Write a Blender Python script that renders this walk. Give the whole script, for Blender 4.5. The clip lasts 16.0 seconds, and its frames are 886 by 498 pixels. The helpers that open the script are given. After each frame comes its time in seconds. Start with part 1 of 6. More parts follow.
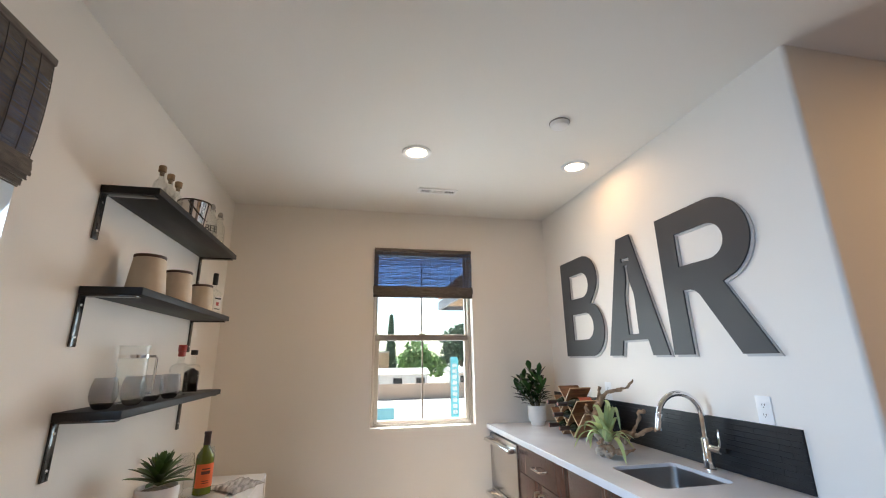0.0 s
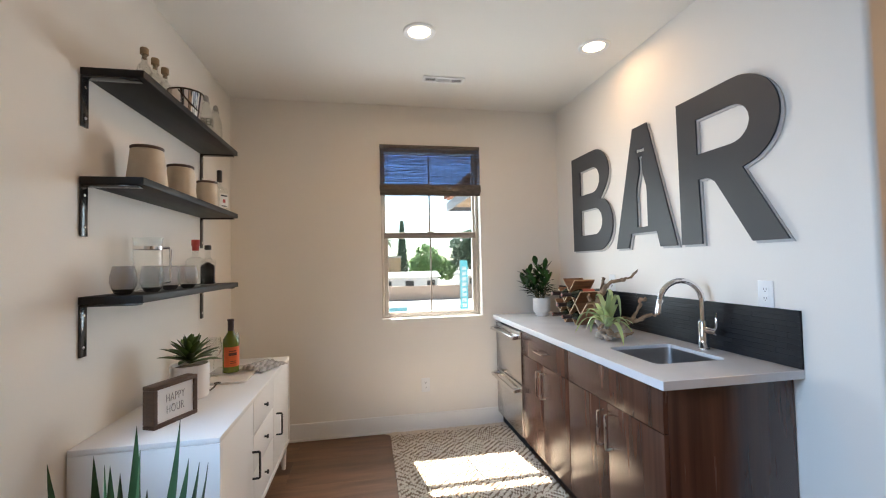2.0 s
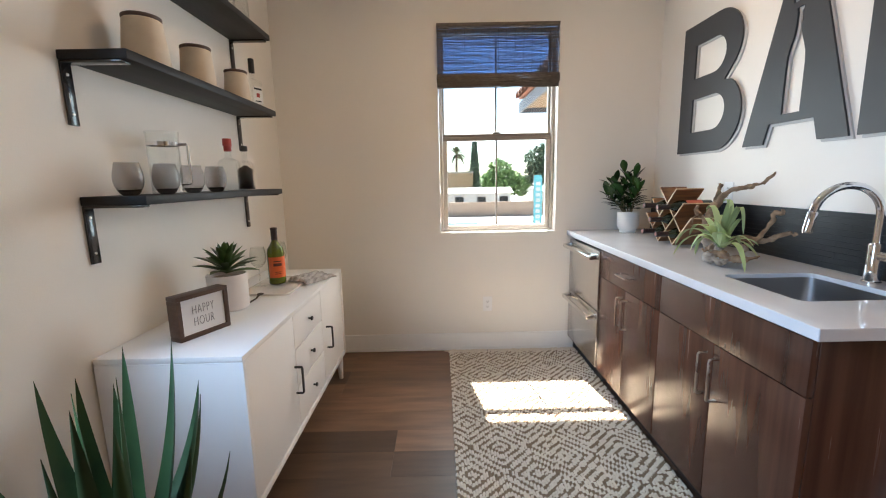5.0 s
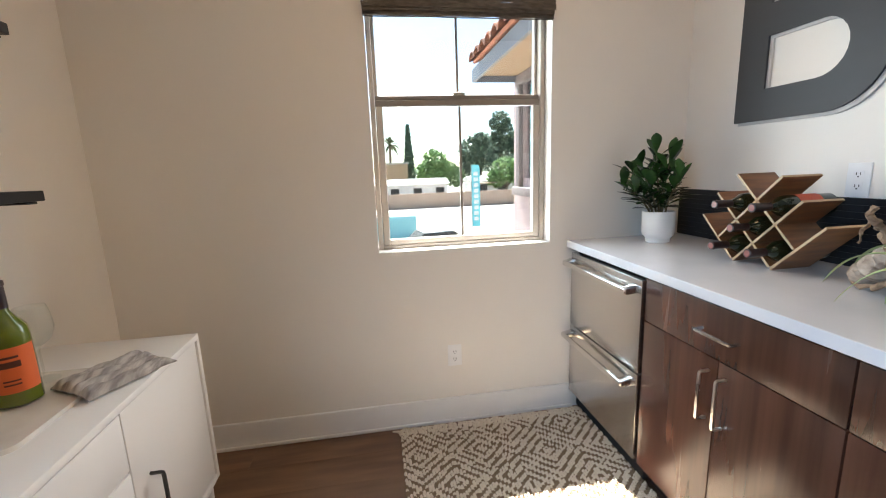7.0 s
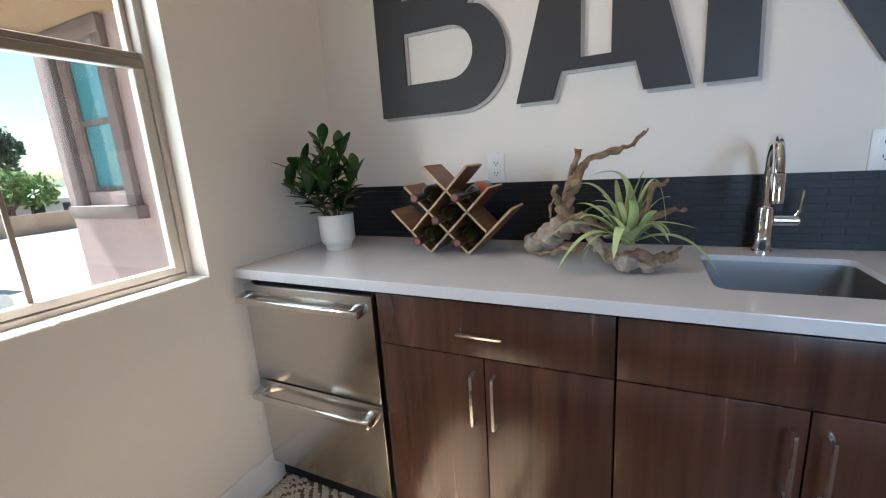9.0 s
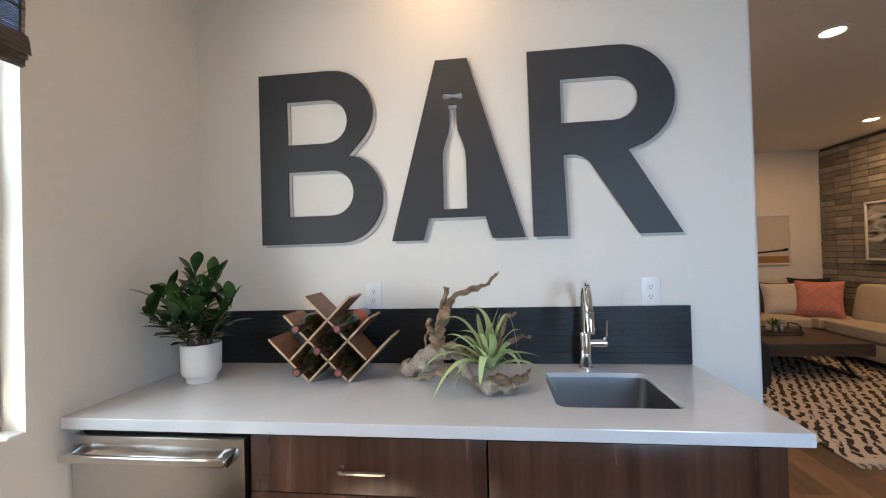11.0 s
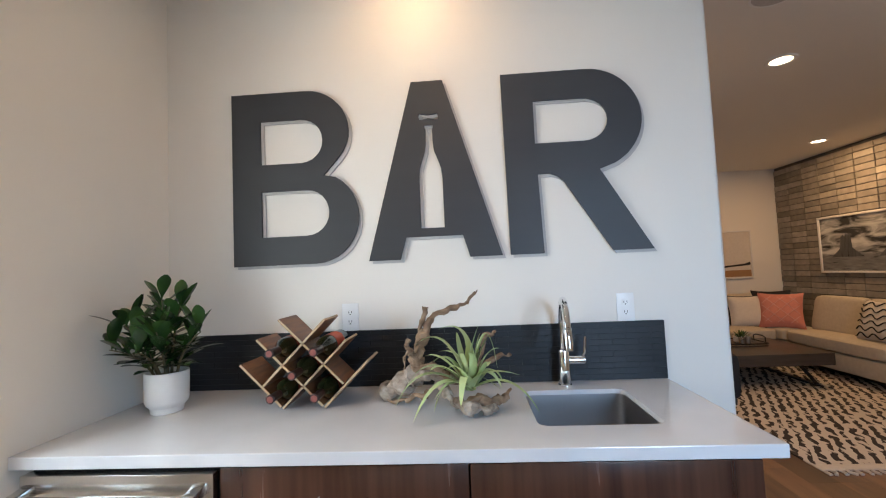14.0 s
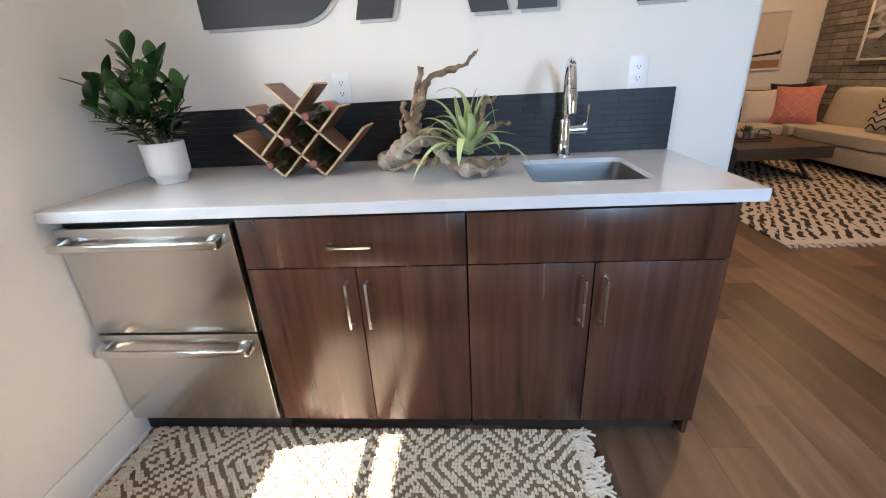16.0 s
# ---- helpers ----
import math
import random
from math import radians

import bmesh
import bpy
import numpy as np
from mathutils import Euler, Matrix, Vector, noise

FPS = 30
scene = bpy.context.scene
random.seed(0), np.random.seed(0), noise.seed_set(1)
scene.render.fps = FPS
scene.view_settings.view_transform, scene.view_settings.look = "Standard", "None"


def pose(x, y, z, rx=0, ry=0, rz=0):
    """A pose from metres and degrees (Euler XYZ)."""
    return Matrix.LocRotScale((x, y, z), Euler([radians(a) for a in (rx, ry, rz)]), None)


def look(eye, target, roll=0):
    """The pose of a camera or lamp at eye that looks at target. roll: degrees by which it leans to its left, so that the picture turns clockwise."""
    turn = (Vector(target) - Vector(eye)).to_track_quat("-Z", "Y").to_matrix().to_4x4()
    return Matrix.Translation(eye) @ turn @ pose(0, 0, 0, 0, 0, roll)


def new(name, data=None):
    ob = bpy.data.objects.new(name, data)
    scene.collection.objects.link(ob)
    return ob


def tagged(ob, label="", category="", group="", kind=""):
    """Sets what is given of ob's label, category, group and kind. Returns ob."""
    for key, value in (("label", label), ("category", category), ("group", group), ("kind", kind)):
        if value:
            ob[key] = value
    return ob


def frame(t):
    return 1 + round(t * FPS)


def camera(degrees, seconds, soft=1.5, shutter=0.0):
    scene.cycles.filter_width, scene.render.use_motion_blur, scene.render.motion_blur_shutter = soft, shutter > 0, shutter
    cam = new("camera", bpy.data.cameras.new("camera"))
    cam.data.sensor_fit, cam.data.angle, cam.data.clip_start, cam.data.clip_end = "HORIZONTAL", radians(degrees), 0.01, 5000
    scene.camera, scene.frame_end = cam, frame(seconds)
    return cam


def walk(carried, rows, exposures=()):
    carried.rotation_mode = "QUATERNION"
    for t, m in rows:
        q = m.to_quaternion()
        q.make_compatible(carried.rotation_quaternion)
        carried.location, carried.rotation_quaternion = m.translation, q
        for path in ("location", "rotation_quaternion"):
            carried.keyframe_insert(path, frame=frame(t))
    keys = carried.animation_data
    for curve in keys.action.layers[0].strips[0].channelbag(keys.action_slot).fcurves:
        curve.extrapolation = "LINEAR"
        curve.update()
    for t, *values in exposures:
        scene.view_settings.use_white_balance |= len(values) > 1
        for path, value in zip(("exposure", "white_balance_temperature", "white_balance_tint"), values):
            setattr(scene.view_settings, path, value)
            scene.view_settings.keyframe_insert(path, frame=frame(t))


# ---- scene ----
cam = camera(94.0, 16.0, soft=1.1)
PATH = [
    (0, (0.152, 0.212, 1.464), (0.555, 2.103, 1.976), -0.8),
    (0.5, (0.15, 0.209, 1.466), (0.545, 2.103, 1.968), -0.9),
    (1, (0.158, 0.225, 1.453), (0.548, 2.144, 1.859), -1.0),
    (1.5, (0.17, 0.246, 1.424), (0.552, 2.194, 1.675), -1.1),
    (2, (0.177, 0.256, 1.395), (0.541, 2.222, 1.463), -1.2),
    (2.5, (0.18, 0.261, 1.375), (0.515, 2.23, 1.275), -1.4),
    (3, (0.182, 0.257, 1.355), (0.467, 2.224, 1.126), -1.6),
    (3.5, (0.204, 0.276, 1.343), (0.421, 2.241, 1.036), -1.8),
    (4, (0.238, 0.322, 1.328), (0.375, 2.289, 0.989), -1.6),
    (6.3, (0.334, 1.371, 1.326), (0.277, 3.346, 1.013), -0.9),
    (6.5, (0.328, 1.493, 1.311), (0.345, 3.467, 0.988), -1.0),
    (7, (0.299, 1.787, 1.314), (0.606, 3.727, 0.938), -2.1),
    (7.5, (0.302, 2.041, 1.293), (0.946, 3.887, 0.871), -4.3),
    (8, (0.336, 2.251, 1.281), (1.379, 3.9, 0.839), -5.1),
    (8.5, (0.349, 2.315, 1.283), (1.783, 3.641, 0.854), -4.1),
    (9, (0.272, 2.408, 1.288), (2.025, 3.268, 0.854), -3.7),
    (9.2, (0.229, 2.433, 1.284), (2.054, 3.125, 0.844), -3.7),
    (11.3, (0.125, 2.412, 1.429), (2.114, 2.595, 1.529), -1.9),
    (11.5, (0.119, 2.407, 1.44), (2.102, 2.588, 1.633), -1.7),
    (12, (0.1, 2.409, 1.465), (2.058, 2.572, 1.838), -1.5),
    (12.5, (0.084, 2.41, 1.475), (2.024, 2.563, 1.939), -1.3),
    (13, (0.095, 2.421, 1.474), (2.047, 2.552, 1.89), -1.7),
    (13.5, (0.112, 2.422, 1.445), (2.086, 2.546, 1.736), -2.1),
    (14, (0.136, 2.428, 1.41), (2.13, 2.546, 1.517), -2.5),
    (14.5, (0.153, 2.435, 1.366), (2.147, 2.553, 1.255), -2.9),
    (15, (0.157, 2.438, 1.323), (2.125, 2.564, 0.988), -3.1),
    (15.5, (0.154, 2.426, 1.291), (2.065, 2.568, 0.72), -3.2),
    (16, (0.141, 2.43, 1.253), (1.981, 2.578, 0.483), -3.2),
]
EXPOSURES = [(0.0, 3.30), (6.5, 3.35), (7.3, 3.20), (8.3, 2.90), (9.2, 2.75), (11.3, 3.07), (13.0, 3.10), (14.5, 3.23), (16.0, 3.41)]
walk(cam, [(t, look(eye, target, roll)) for t, eye, target, roll in PATH], EXPOSURES)
SKY, SUN, FAR_W, SIDE_W, DOWN_W, LIVING_W = 0.065, 5.0, 3.8, 4.8, 0.60, 2.1

# ---- sky and sun ----
world = bpy.data.worlds.new("sky")
scene.world = world
world.use_nodes = True
wn = world.node_tree.nodes
sky = wn.new("ShaderNodeTexSky")
sky.sky_type, sky.sun_disc = "NISHITA", False
sky.sun_elevation, sky.sun_rotation = radians(57), radians(-9.6)
world.node_tree.links.new(sky.outputs[0], wn["Background"].inputs[0])
wn["Background"].inputs[1].default_value = SKY
sun = new("sun", bpy.data.lights.new("sun", "SUN"))
sun.data.energy, sun.data.angle, sun.data.color = SUN, radians(0.5), (1.0, 0.95, 0.88)
sun.matrix_world = look((-1.08, 6.4, 10.0), (0, 0, 0))


def area_lamp(name, eye, target, sx, sy, watts, colour):
    lamp = new(name, bpy.data.lights.new(name, "AREA"))
    lamp.data.shape, lamp.data.size, lamp.data.size_y = "RECTANGLE", sx, sy
    lamp.data.energy, lamp.data.color = watts, colour
    lamp.matrix_world = look(eye, target)
    return lamp


area_lamp("sky_light_far_window", (0.73, 4.00, 1.50), (0.60, 0.0, 1.55), 0.80, 1.05, FAR_W, (0.84, 0.93, 1.0))
side = area_lamp("sky_light_side_window", (-1.12, 1.19, 1.50), (0.4, 1.30, 0.55), 0.80, 1.05, SIDE_W, (0.44, 0.67, 1.0))
side.data.spread = radians(135)


# ---- helpers for building ----
origin = {}
room_offset = Vector((0, 0, 0))


def thing(name, at, label="", category="", group="", kind=""):
    ob = new(name)
    ob.location = Vector(at) + room_offset
    ob.empty_display_size = 0.05
    origin[ob] = Vector(at)
    return tagged(ob, label, category, group, kind)


def finish(bm, name, material, smooth):
    me = bpy.data.meshes.new(name)
    bmesh.ops.recalc_face_normals(bm, faces=bm.faces)
    bm.to_mesh(me)
    bm.free()
    for m in (material if isinstance(material, (list, tuple)) else (material,)):
        me.materials.append(m)
    if smooth:
        for p in me.polygons:
            p.use_smooth = not (p.area > 0.004 and max(abs(c) for c in p.normal) > 0.99999)
        me.set_sharp_from_angle(angle=radians(35))
    return me


def part(name, bm, material, parent, label="", smooth=True, kind=""):
    """One mesh, built in world coordinates, under a thing or a part."""
    at = origin[parent]
    bmesh.ops.translate(bm, verts=bm.verts, vec=-at)
    ob = new(name, finish(bm, name, material, smooth))
    ob.parent = parent
    origin[ob] = at
    return tagged(ob, label, kind=kind)


def solid(name, bm, material, label="", category="", group="", kind="", smooth=True, at=None):
    """A thing that is one mesh, built in world coordinates, with its origin at its base."""
    lo = [min(v.co[i] for v in bm.verts) for i in range(3)]
    hi = [max(v.co[i] for v in bm.verts) for i in range(3)]
    at = Vector(at or ((lo[0] + hi[0]) / 2, (lo[1] + hi[1]) / 2, lo[2]))
    bmesh.ops.translate(bm, verts=bm.verts, vec=-at)
    ob = new(name, finish(bm, name, material, smooth))
    ob.location = at
    origin[ob] = at
    return tagged(ob, label, category, group, kind)


def add_box(bm, x0, x1, y0, y1, z0, z1, bev=0.0, seg=2, mi=0):
    m = Matrix.LocRotScale(((x0 + x1) / 2, (y0 + y1) / 2, (z0 + z1) / 2), None, (abs(x1 - x0), abs(y1 - y0), abs(z1 - z0)))
    before = set(bm.faces) if (bev or mi) else ()
    r = bmesh.ops.create_cube(bm, size=1.0, matrix=m)
    if bev:
        es = list({e for v in r["verts"] for e in v.link_edges})
        bmesh.ops.bevel(bm, geom=es, offset=bev, segments=seg, affect="EDGES", profile=0.5)
    if mi:
        for f in bm.faces:
            if f not in before:
                f.material_index = mi
    return bm


def box(*a, bev=0.0, seg=2):
    return add_box(bmesh.new(), *a, bev=bev, seg=seg)


def lathe(profile, at=(0, 0, 0), seg=32, bm=None):
    """Turned shape: profile of (radius, height); ends with radius 0 close it."""
    bm = bm or bmesh.new()
    rings = []
    for r, z in profile:
        if r <= 1e-6:
            rings.append([bm.verts.new((at[0], at[1], at[2] + z))])
        else:
            rings.append([bm.verts.new((at[0] + r * math.cos(2 * math.pi * i / seg), at[1] + r * math.sin(2 * math.pi * i / seg), at[2] + z)) for i in range(seg)])
    for a, b in zip(rings, rings[1:]):
        for i in range(seg):
            j = (i + 1) % seg
            if len(a) == 1 and len(b) == 1:
                continue
            if len(a) == 1:
                bm.faces.new((a[0], b[j], b[i]))
            elif len(b) == 1:
                bm.faces.new((a[i], a[j], b[0]))
            else:
                bm.faces.new((a[i], a[j], b[j], b[i]))
    return bm


def tube(points, radius, seg=10, bm=None, flat=1.0):
    """A round bar along points; radius a number or one per point."""
    bm = bm or bmesh.new()
    pts = [Vector(p) for p in points]
    rad = radius if isinstance(radius, (list, tuple)) else [radius] * len(pts)
    side = None
    rings = []
    for i, p in enumerate(pts):
        d = (pts[min(i + 1, len(pts) - 1)] - pts[max(i - 1, 0)]).normalized()
        if side is None:
            side = d.orthogonal().normalized()
        side = (side - d * side.dot(d)).normalized()
        up = d.cross(side)
        rings.append([bm.verts.new(p + rad[i] * (math.cos(2 * math.pi * k / seg) * side + flat * math.sin(2 * math.pi * k / seg) * up)) for k in range(seg)])
    for a, b in zip(rings, rings[1:]):
        for k in range(seg):
            bm.faces.new((a[k], a[(k + 1) % seg], b[(k + 1) % seg], b[k]))
    bm.faces.new(rings[0][::-1])
    bm.faces.new(rings[-1])
    return bm


def bezier(a, b, c, n):
    a, b, c = Vector(a), Vector(b), Vector(c)
    return [(1 - t) ** 2 * a + 2 * t * (1 - t) * b + t * t * c for t in (i / n for i in range(n + 1))]


def blade(points, width, thick, shape, up=(0, 0, 1), bm=None, channel=0.4):
    """A fleshy or thin leaf along points; shape(t) gives the width's share at t from 0 to 1."""
    bm = bm or bmesh.new()
    pts = [Vector(p) for p in points]
    n = len(pts) - 1
    rings = []
    for i, p in enumerate(pts):
        d = (pts[min(i + 1, n)] - pts[max(i - 1, 0)]).normalized()
        side = d.cross(Vector(up))
        if side.length < 1e-3:
            side = d.orthogonal()
        side.normalize()
        nor = side.cross(d).normalized()
        w = max(width * shape(i / n), 0.0006) / 2
        h = thick * max(shape(i / n), 0.06)
        rings.append([bm.verts.new(q) for q in (p - side * w + nor * h * channel, p - side * w * 0.5 - nor * h * 0.6, p - nor * h, p + side * w * 0.5 - nor * h * 0.6, p + side * w + nor * h * channel, p + nor * h * 0.15)])
    for a, b in zip(rings, rings[1:]):
        for k in range(6):
            bm.faces.new((a[k], a[(k + 1) % 6], b[(k + 1) % 6], b[k]))
    bm.faces.new(rings[0][::-1])
    bm.faces.new(rings[-1])
    return bm


def slab(outer, holes, place, depth, bm=None):
    """A flat plate with holes: outlines in the plane, place(u, v, w) maps to the world, w from 0 to depth."""
    bm = bm or bmesh.new()
    edges = []
    for loop in (outer, *holes):
        vs = [bm.verts.new((u, v, 0)) for u, v in loop]
        edges += [bm.edges.new((vs[i], vs[(i + 1) % len(vs)])) for i in range(len(vs))]
    faces = [g for g in bmesh.ops.triangle_fill(bm, use_beauty=True, edges=edges)["geom"] if isinstance(g, bmesh.types.BMFace)]
    top = bmesh.ops.extrude_face_region(bm, geom=faces)["geom"]
    tv = [g for g in top if isinstance(g, bmesh.types.BMVert)]
    bmesh.ops.translate(bm, verts=tv, vec=(0, 0, depth))
    for f in bm.faces:
        f.material_index = 0 if abs(f.calc_center_median().z - depth) < 1e-5 or abs(f.calc_center_median().z) < 1e-5 else 1
    for v in bm.verts:
        v.co = place(*v.co)
    return bm


def arc(cx, cy, r, a0, a1, n=10, ry=None):
    return [(cx + r * math.cos(radians(a0 + (a1 - a0) * i / n)), cy + (ry or r) * math.sin(radians(a0 + (a1 - a0) * i / n))) for i in range(n + 1)]


def rounded(x0, x1, y0, y1, r, n=6):
    return arc(x1 - r, y1 - r, r, 0, 90, n) + arc(x0 + r, y1 - r, r, 90, 180, n) + arc(x0 + r, y0 + r, r, 180, 270, n) + arc(x1 - r, y0 + r, r, 270, 360, n)


def lettering(name, words, at, size, rot, material, parent=None, depth=0.0008, spacing=1.0, thin=0.0):
    """Words in the built-in font as a mesh."""
    cu = bpy.data.curves.new(name, "FONT")
    cu.body, cu.size, cu.offset, cu.extrude, cu.align_x, cu.align_y, cu.space_character = words, size, thin, depth, "CENTER", "CENTER", spacing
    tmp = bpy.data.objects.new(name, cu)
    me = bpy.data.meshes.new_from_object(tmp)
    bpy.data.objects.remove(tmp)
    me.materials.clear()
    me.materials.append(material)
    me.transform(pose(0, 0, 0, *rot))
    ob = new(name, me)
    ob.location = Vector(at) - (origin[parent] if parent else Vector())
    if parent:
        ob.parent = parent
        origin[ob] = origin[parent]
    return ob


# ---- materials ----
def shader(name):
    m = bpy.data.materials.new(name)
    m.use_nodes = True
    return m, m.node_tree.nodes, m.node_tree.links, m.node_tree.nodes["Principled BSDF"]


def mat(name, col, col2=None, rough=0.5, metal=0.0, scale=6.0, stretch=(1, 1, 1), bump=0.0, bscale=150.0, rvar=0.1, random_tint=0.0, detail=5.0, spec=0.5, coat=0.0, contrast=0.25):
    """Paint, stone, metal or wood: two tones mixed by noise, uneven gloss, fine relief."""
    m, n, l, p = shader(name)
    col2 = col2 or tuple(c * 0.88 for c in col)
    tc = n.new("ShaderNodeTexCoord")
    mp = n.new("ShaderNodeMapping")
    mp.inputs["Scale"].default_value = stretch
    l.new(tc.outputs["Object"], mp.inputs[0])
    oi = n.new("ShaderNodeObjectInfo")
    no = n.new("ShaderNodeTexNoise")
    no.noise_dimensions = "4D"
    no.inputs["Scale"].default_value, no.inputs["Detail"].default_value = scale, detail
    mul = n.new("ShaderNodeMath")
    mul.operation, mul.inputs[1].default_value = "MULTIPLY", 37.0
    l.new(oi.outputs["Random"], mul.inputs[0])
    l.new(mul.outputs[0], no.inputs["W"])
    l.new(mp.outputs[0], no.inputs["Vector"])
    ramp = n.new("ShaderNodeValToRGB")
    ramp.color_ramp.elements[0].position, ramp.color_ramp.elements[1].position = 0.5 - contrast, 0.5 + contrast
    ramp.color_ramp.elements[0].color, ramp.color_ramp.elements[1].color = (*col2, 1), (*col, 1)
    l.new(no.outputs[0], ramp.inputs[0])
    colour = ramp.outputs[0]
    if random_tint:
        hsv = n.new("ShaderNodeHueSaturation")
        mr = n.new("ShaderNodeMapRange")
        mr.inputs[3].default_value, mr.inputs[4].default_value = 1 - random_tint, 1 + random_tint
        l.new(oi.outputs["Random"], mr.inputs[0])
        l.new(mr.outputs[0], hsv.inputs["Value"])
        l.new(colour, hsv.inputs["Color"])
        colour = hsv.outputs[0]
    l.new(colour, p.inputs["Base Color"])
    p.inputs["Metallic"].default_value = metal
    p.inputs["Specular IOR Level"].default_value = spec
    p.inputs["Coat Weight"].default_value = coat
    p.inputs["Coat Roughness"].default_value = rough * 0.85
    rr = n.new("ShaderNodeMapRange")
    rr.inputs[3].default_value, rr.inputs[4].default_value = max(rough - rvar, 0.02), min(rough + rvar, 1)
    l.new(no.outputs[0], rr.inputs[0])
    l.new(rr.outputs[0], p.inputs["Roughness"])
    if bump:
        fine = n.new("ShaderNodeTexNoise")
        fine.inputs["Scale"].default_value, fine.inputs["Detail"].default_value = bscale, 3.0
        l.new(mp.outputs[0], fine.inputs["Vector"])
        b = n.new("ShaderNodeBump")
        b.inputs["Strength"].default_value, b.inputs["Distance"].default_value = bump, 0.002
        l.new(fine.outputs[0], b.inputs["Height"])
        l.new(b.outputs[0], p.inputs["Normal"])
    return m


def glass(name, col=(1, 1, 1), rough=0.0, ior=1.45):
    m, n, l, p = shader(name)
    p.inputs["Base Color"].default_value = (*col, 1)
    p.inputs["Transmission Weight"].default_value = 1.0
    p.inputs["Roughness"].default_value, p.inputs["IOR"].default_value = rough, ior
    return m


def pane_glass(name, tint=(0.97, 0.985, 0.98)):
    m, n, l, p = shader(name)
    n.remove(p)
    tr, gl, mx, fr = n.new("ShaderNodeBsdfTransparent"), n.new("ShaderNodeBsdfGlossy"), n.new("ShaderNodeMixShader"), n.new("ShaderNodeLayerWeight")
    tr.inputs[0].default_value = (*tint, 1)
    gl.inputs["Roughness"].default_value = 0.01
    fr.inputs["Blend"].default_value = 0.5
    pw, ad = n.new("ShaderNodeMath"), n.new("ShaderNodeMath")
    pw.operation, pw.inputs[1].default_value = "POWER", 3.5
    ad.operation, ad.inputs[1].default_value, ad.inputs[2].default_value = "MULTIPLY_ADD", 0.62, 0.04
    l.new(fr.outputs["Facing"], pw.inputs[0])
    l.new(pw.outputs[0], ad.inputs[0])
    l.new(ad.outputs[0], mx.inputs[0])
    l.new(tr.outputs[0], mx.inputs[1])
    l.new(gl.outputs[0], mx.inputs[2])
    l.new(mx.outputs[0], n["Material Output"].inputs[0])
    return m


def glow(name, col, strength):
    m, n, l, p = shader(name)
    p.inputs["Base Color"].default_value = (0.8, 0.8, 0.8, 1)
    p.inputs["Emission Color"].default_value = (*col, 1)
    p.inputs["Emission Strength"].default_value = strength
    return m


M_WALL = mat("warm_white_wall_paint", (0.80, 0.762, 0.70), (0.775, 0.737, 0.675), rough=0.6, scale=1.5, bump=0.25, bscale=260, rvar=0.06)
M_CEIL = mat("ceiling_paint", (0.80, 0.772, 0.722), (0.78, 0.752, 0.70), rough=0.75, scale=1.2, bump=0.3, bscale=220, rvar=0.05)
M_TRIM = mat("white_trim_paint", (0.84, 0.83, 0.81), (0.80, 0.79, 0.77), rough=0.35, scale=5, bump=0.05, bscale=90)
M_VINYL = mat("almond_window_vinyl", (0.46, 0.41, 0.35), (0.42, 0.37, 0.31), rough=0.4, scale=4)
# Rails and muntins against the sky: their silhouette is put into a dark colour.
M_DARKRAIL = mat("backlit_window_rail", (0.26, 0.22, 0.18), (0.22, 0.18, 0.15), rough=0.4, scale=6)
M_PANE = pane_glass("window_pane_glass", (0.66, 0.71, 0.72))
M_QUARTZ = mat("white_quartz", (0.67, 0.675, 0.69), (0.63, 0.635, 0.65), rough=0.11, scale=7, rvar=0.03, contrast=0.15, spec=0.5, coat=0.12)
M_CAB = mat("walnut_laminate", (0.112, 0.045, 0.026), (0.026, 0.0088, 0.0055), spec=0.6, rough=0.27, scale=3.0, stretch=(9, 9, 0.42), rvar=0.012, detail=6, contrast=0.30, coat=0.12)
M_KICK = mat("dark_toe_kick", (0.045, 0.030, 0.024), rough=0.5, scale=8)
M_STEEL = mat("brushed_stainless_steel", (0.66, 0.64, 0.61), (0.62, 0.60, 0.57), rough=0.24, metal=1.0, scale=6, stretch=(1, 0.3, 30), rvar=0.025, contrast=0.45)
M_SINK = mat("satin_sink_steel", (0.42, 0.41, 0.41), (0.38, 0.37, 0.37), rough=0.34, metal=1.0, scale=5, stretch=(2, 2, 1), rvar=0.02, contrast=0.45)
M_CHROME = mat("polished_chrome", (0.85, 0.85, 0.86), (0.80, 0.80, 0.81), rough=0.05, metal=1.0, rvar=0.02)
M_HANDLE = mat("polished_appliance_steel", (0.74, 0.72, 0.69), (0.68, 0.66, 0.63), rough=0.14, metal=1.0, rvar=0.04, scale=12)
M_NICKEL = mat("satin_nickel", (0.70, 0.67, 0.63), (0.63, 0.60, 0.57), rough=0.28, metal=1.0)
M_BLACK = mat("black_painted_metal", (0.018, 0.017, 0.017), (0.012, 0.012, 0.012), rough=0.35, scale=20, bump=0.1, bscale=250)
M_BRACKET = mat("gloss_black_bracket", (0.020, 0.018, 0.018), (0.012, 0.011, 0.011), rough=0.16, scale=20, spec=0.8, rvar=0.05)
M_RUBBER = mat("black_gasket", (0.012, 0.012, 0.012), rough=0.7)
M_SHELF = mat("black_stained_wood", (0.018, 0.017, 0.017), (0.009, 0.009, 0.009), rough=0.5, spec=0.28, scale=4, stretch=(6, 0.7, 6), bump=0.3, bscale=40, detail=8)
M_LETTER = mat("charcoal_letter_paint", (0.042, 0.044, 0.048), (0.034, 0.036, 0.040), rough=0.5, scale=3, stretch=(1, 1, 6), bump=0.06, bscale=120)
M_LETTER_EDGE = mat("grey_letter_edge", (0.52, 0.50, 0.48), (0.46, 0.44, 0.42), rough=0.6, scale=30)
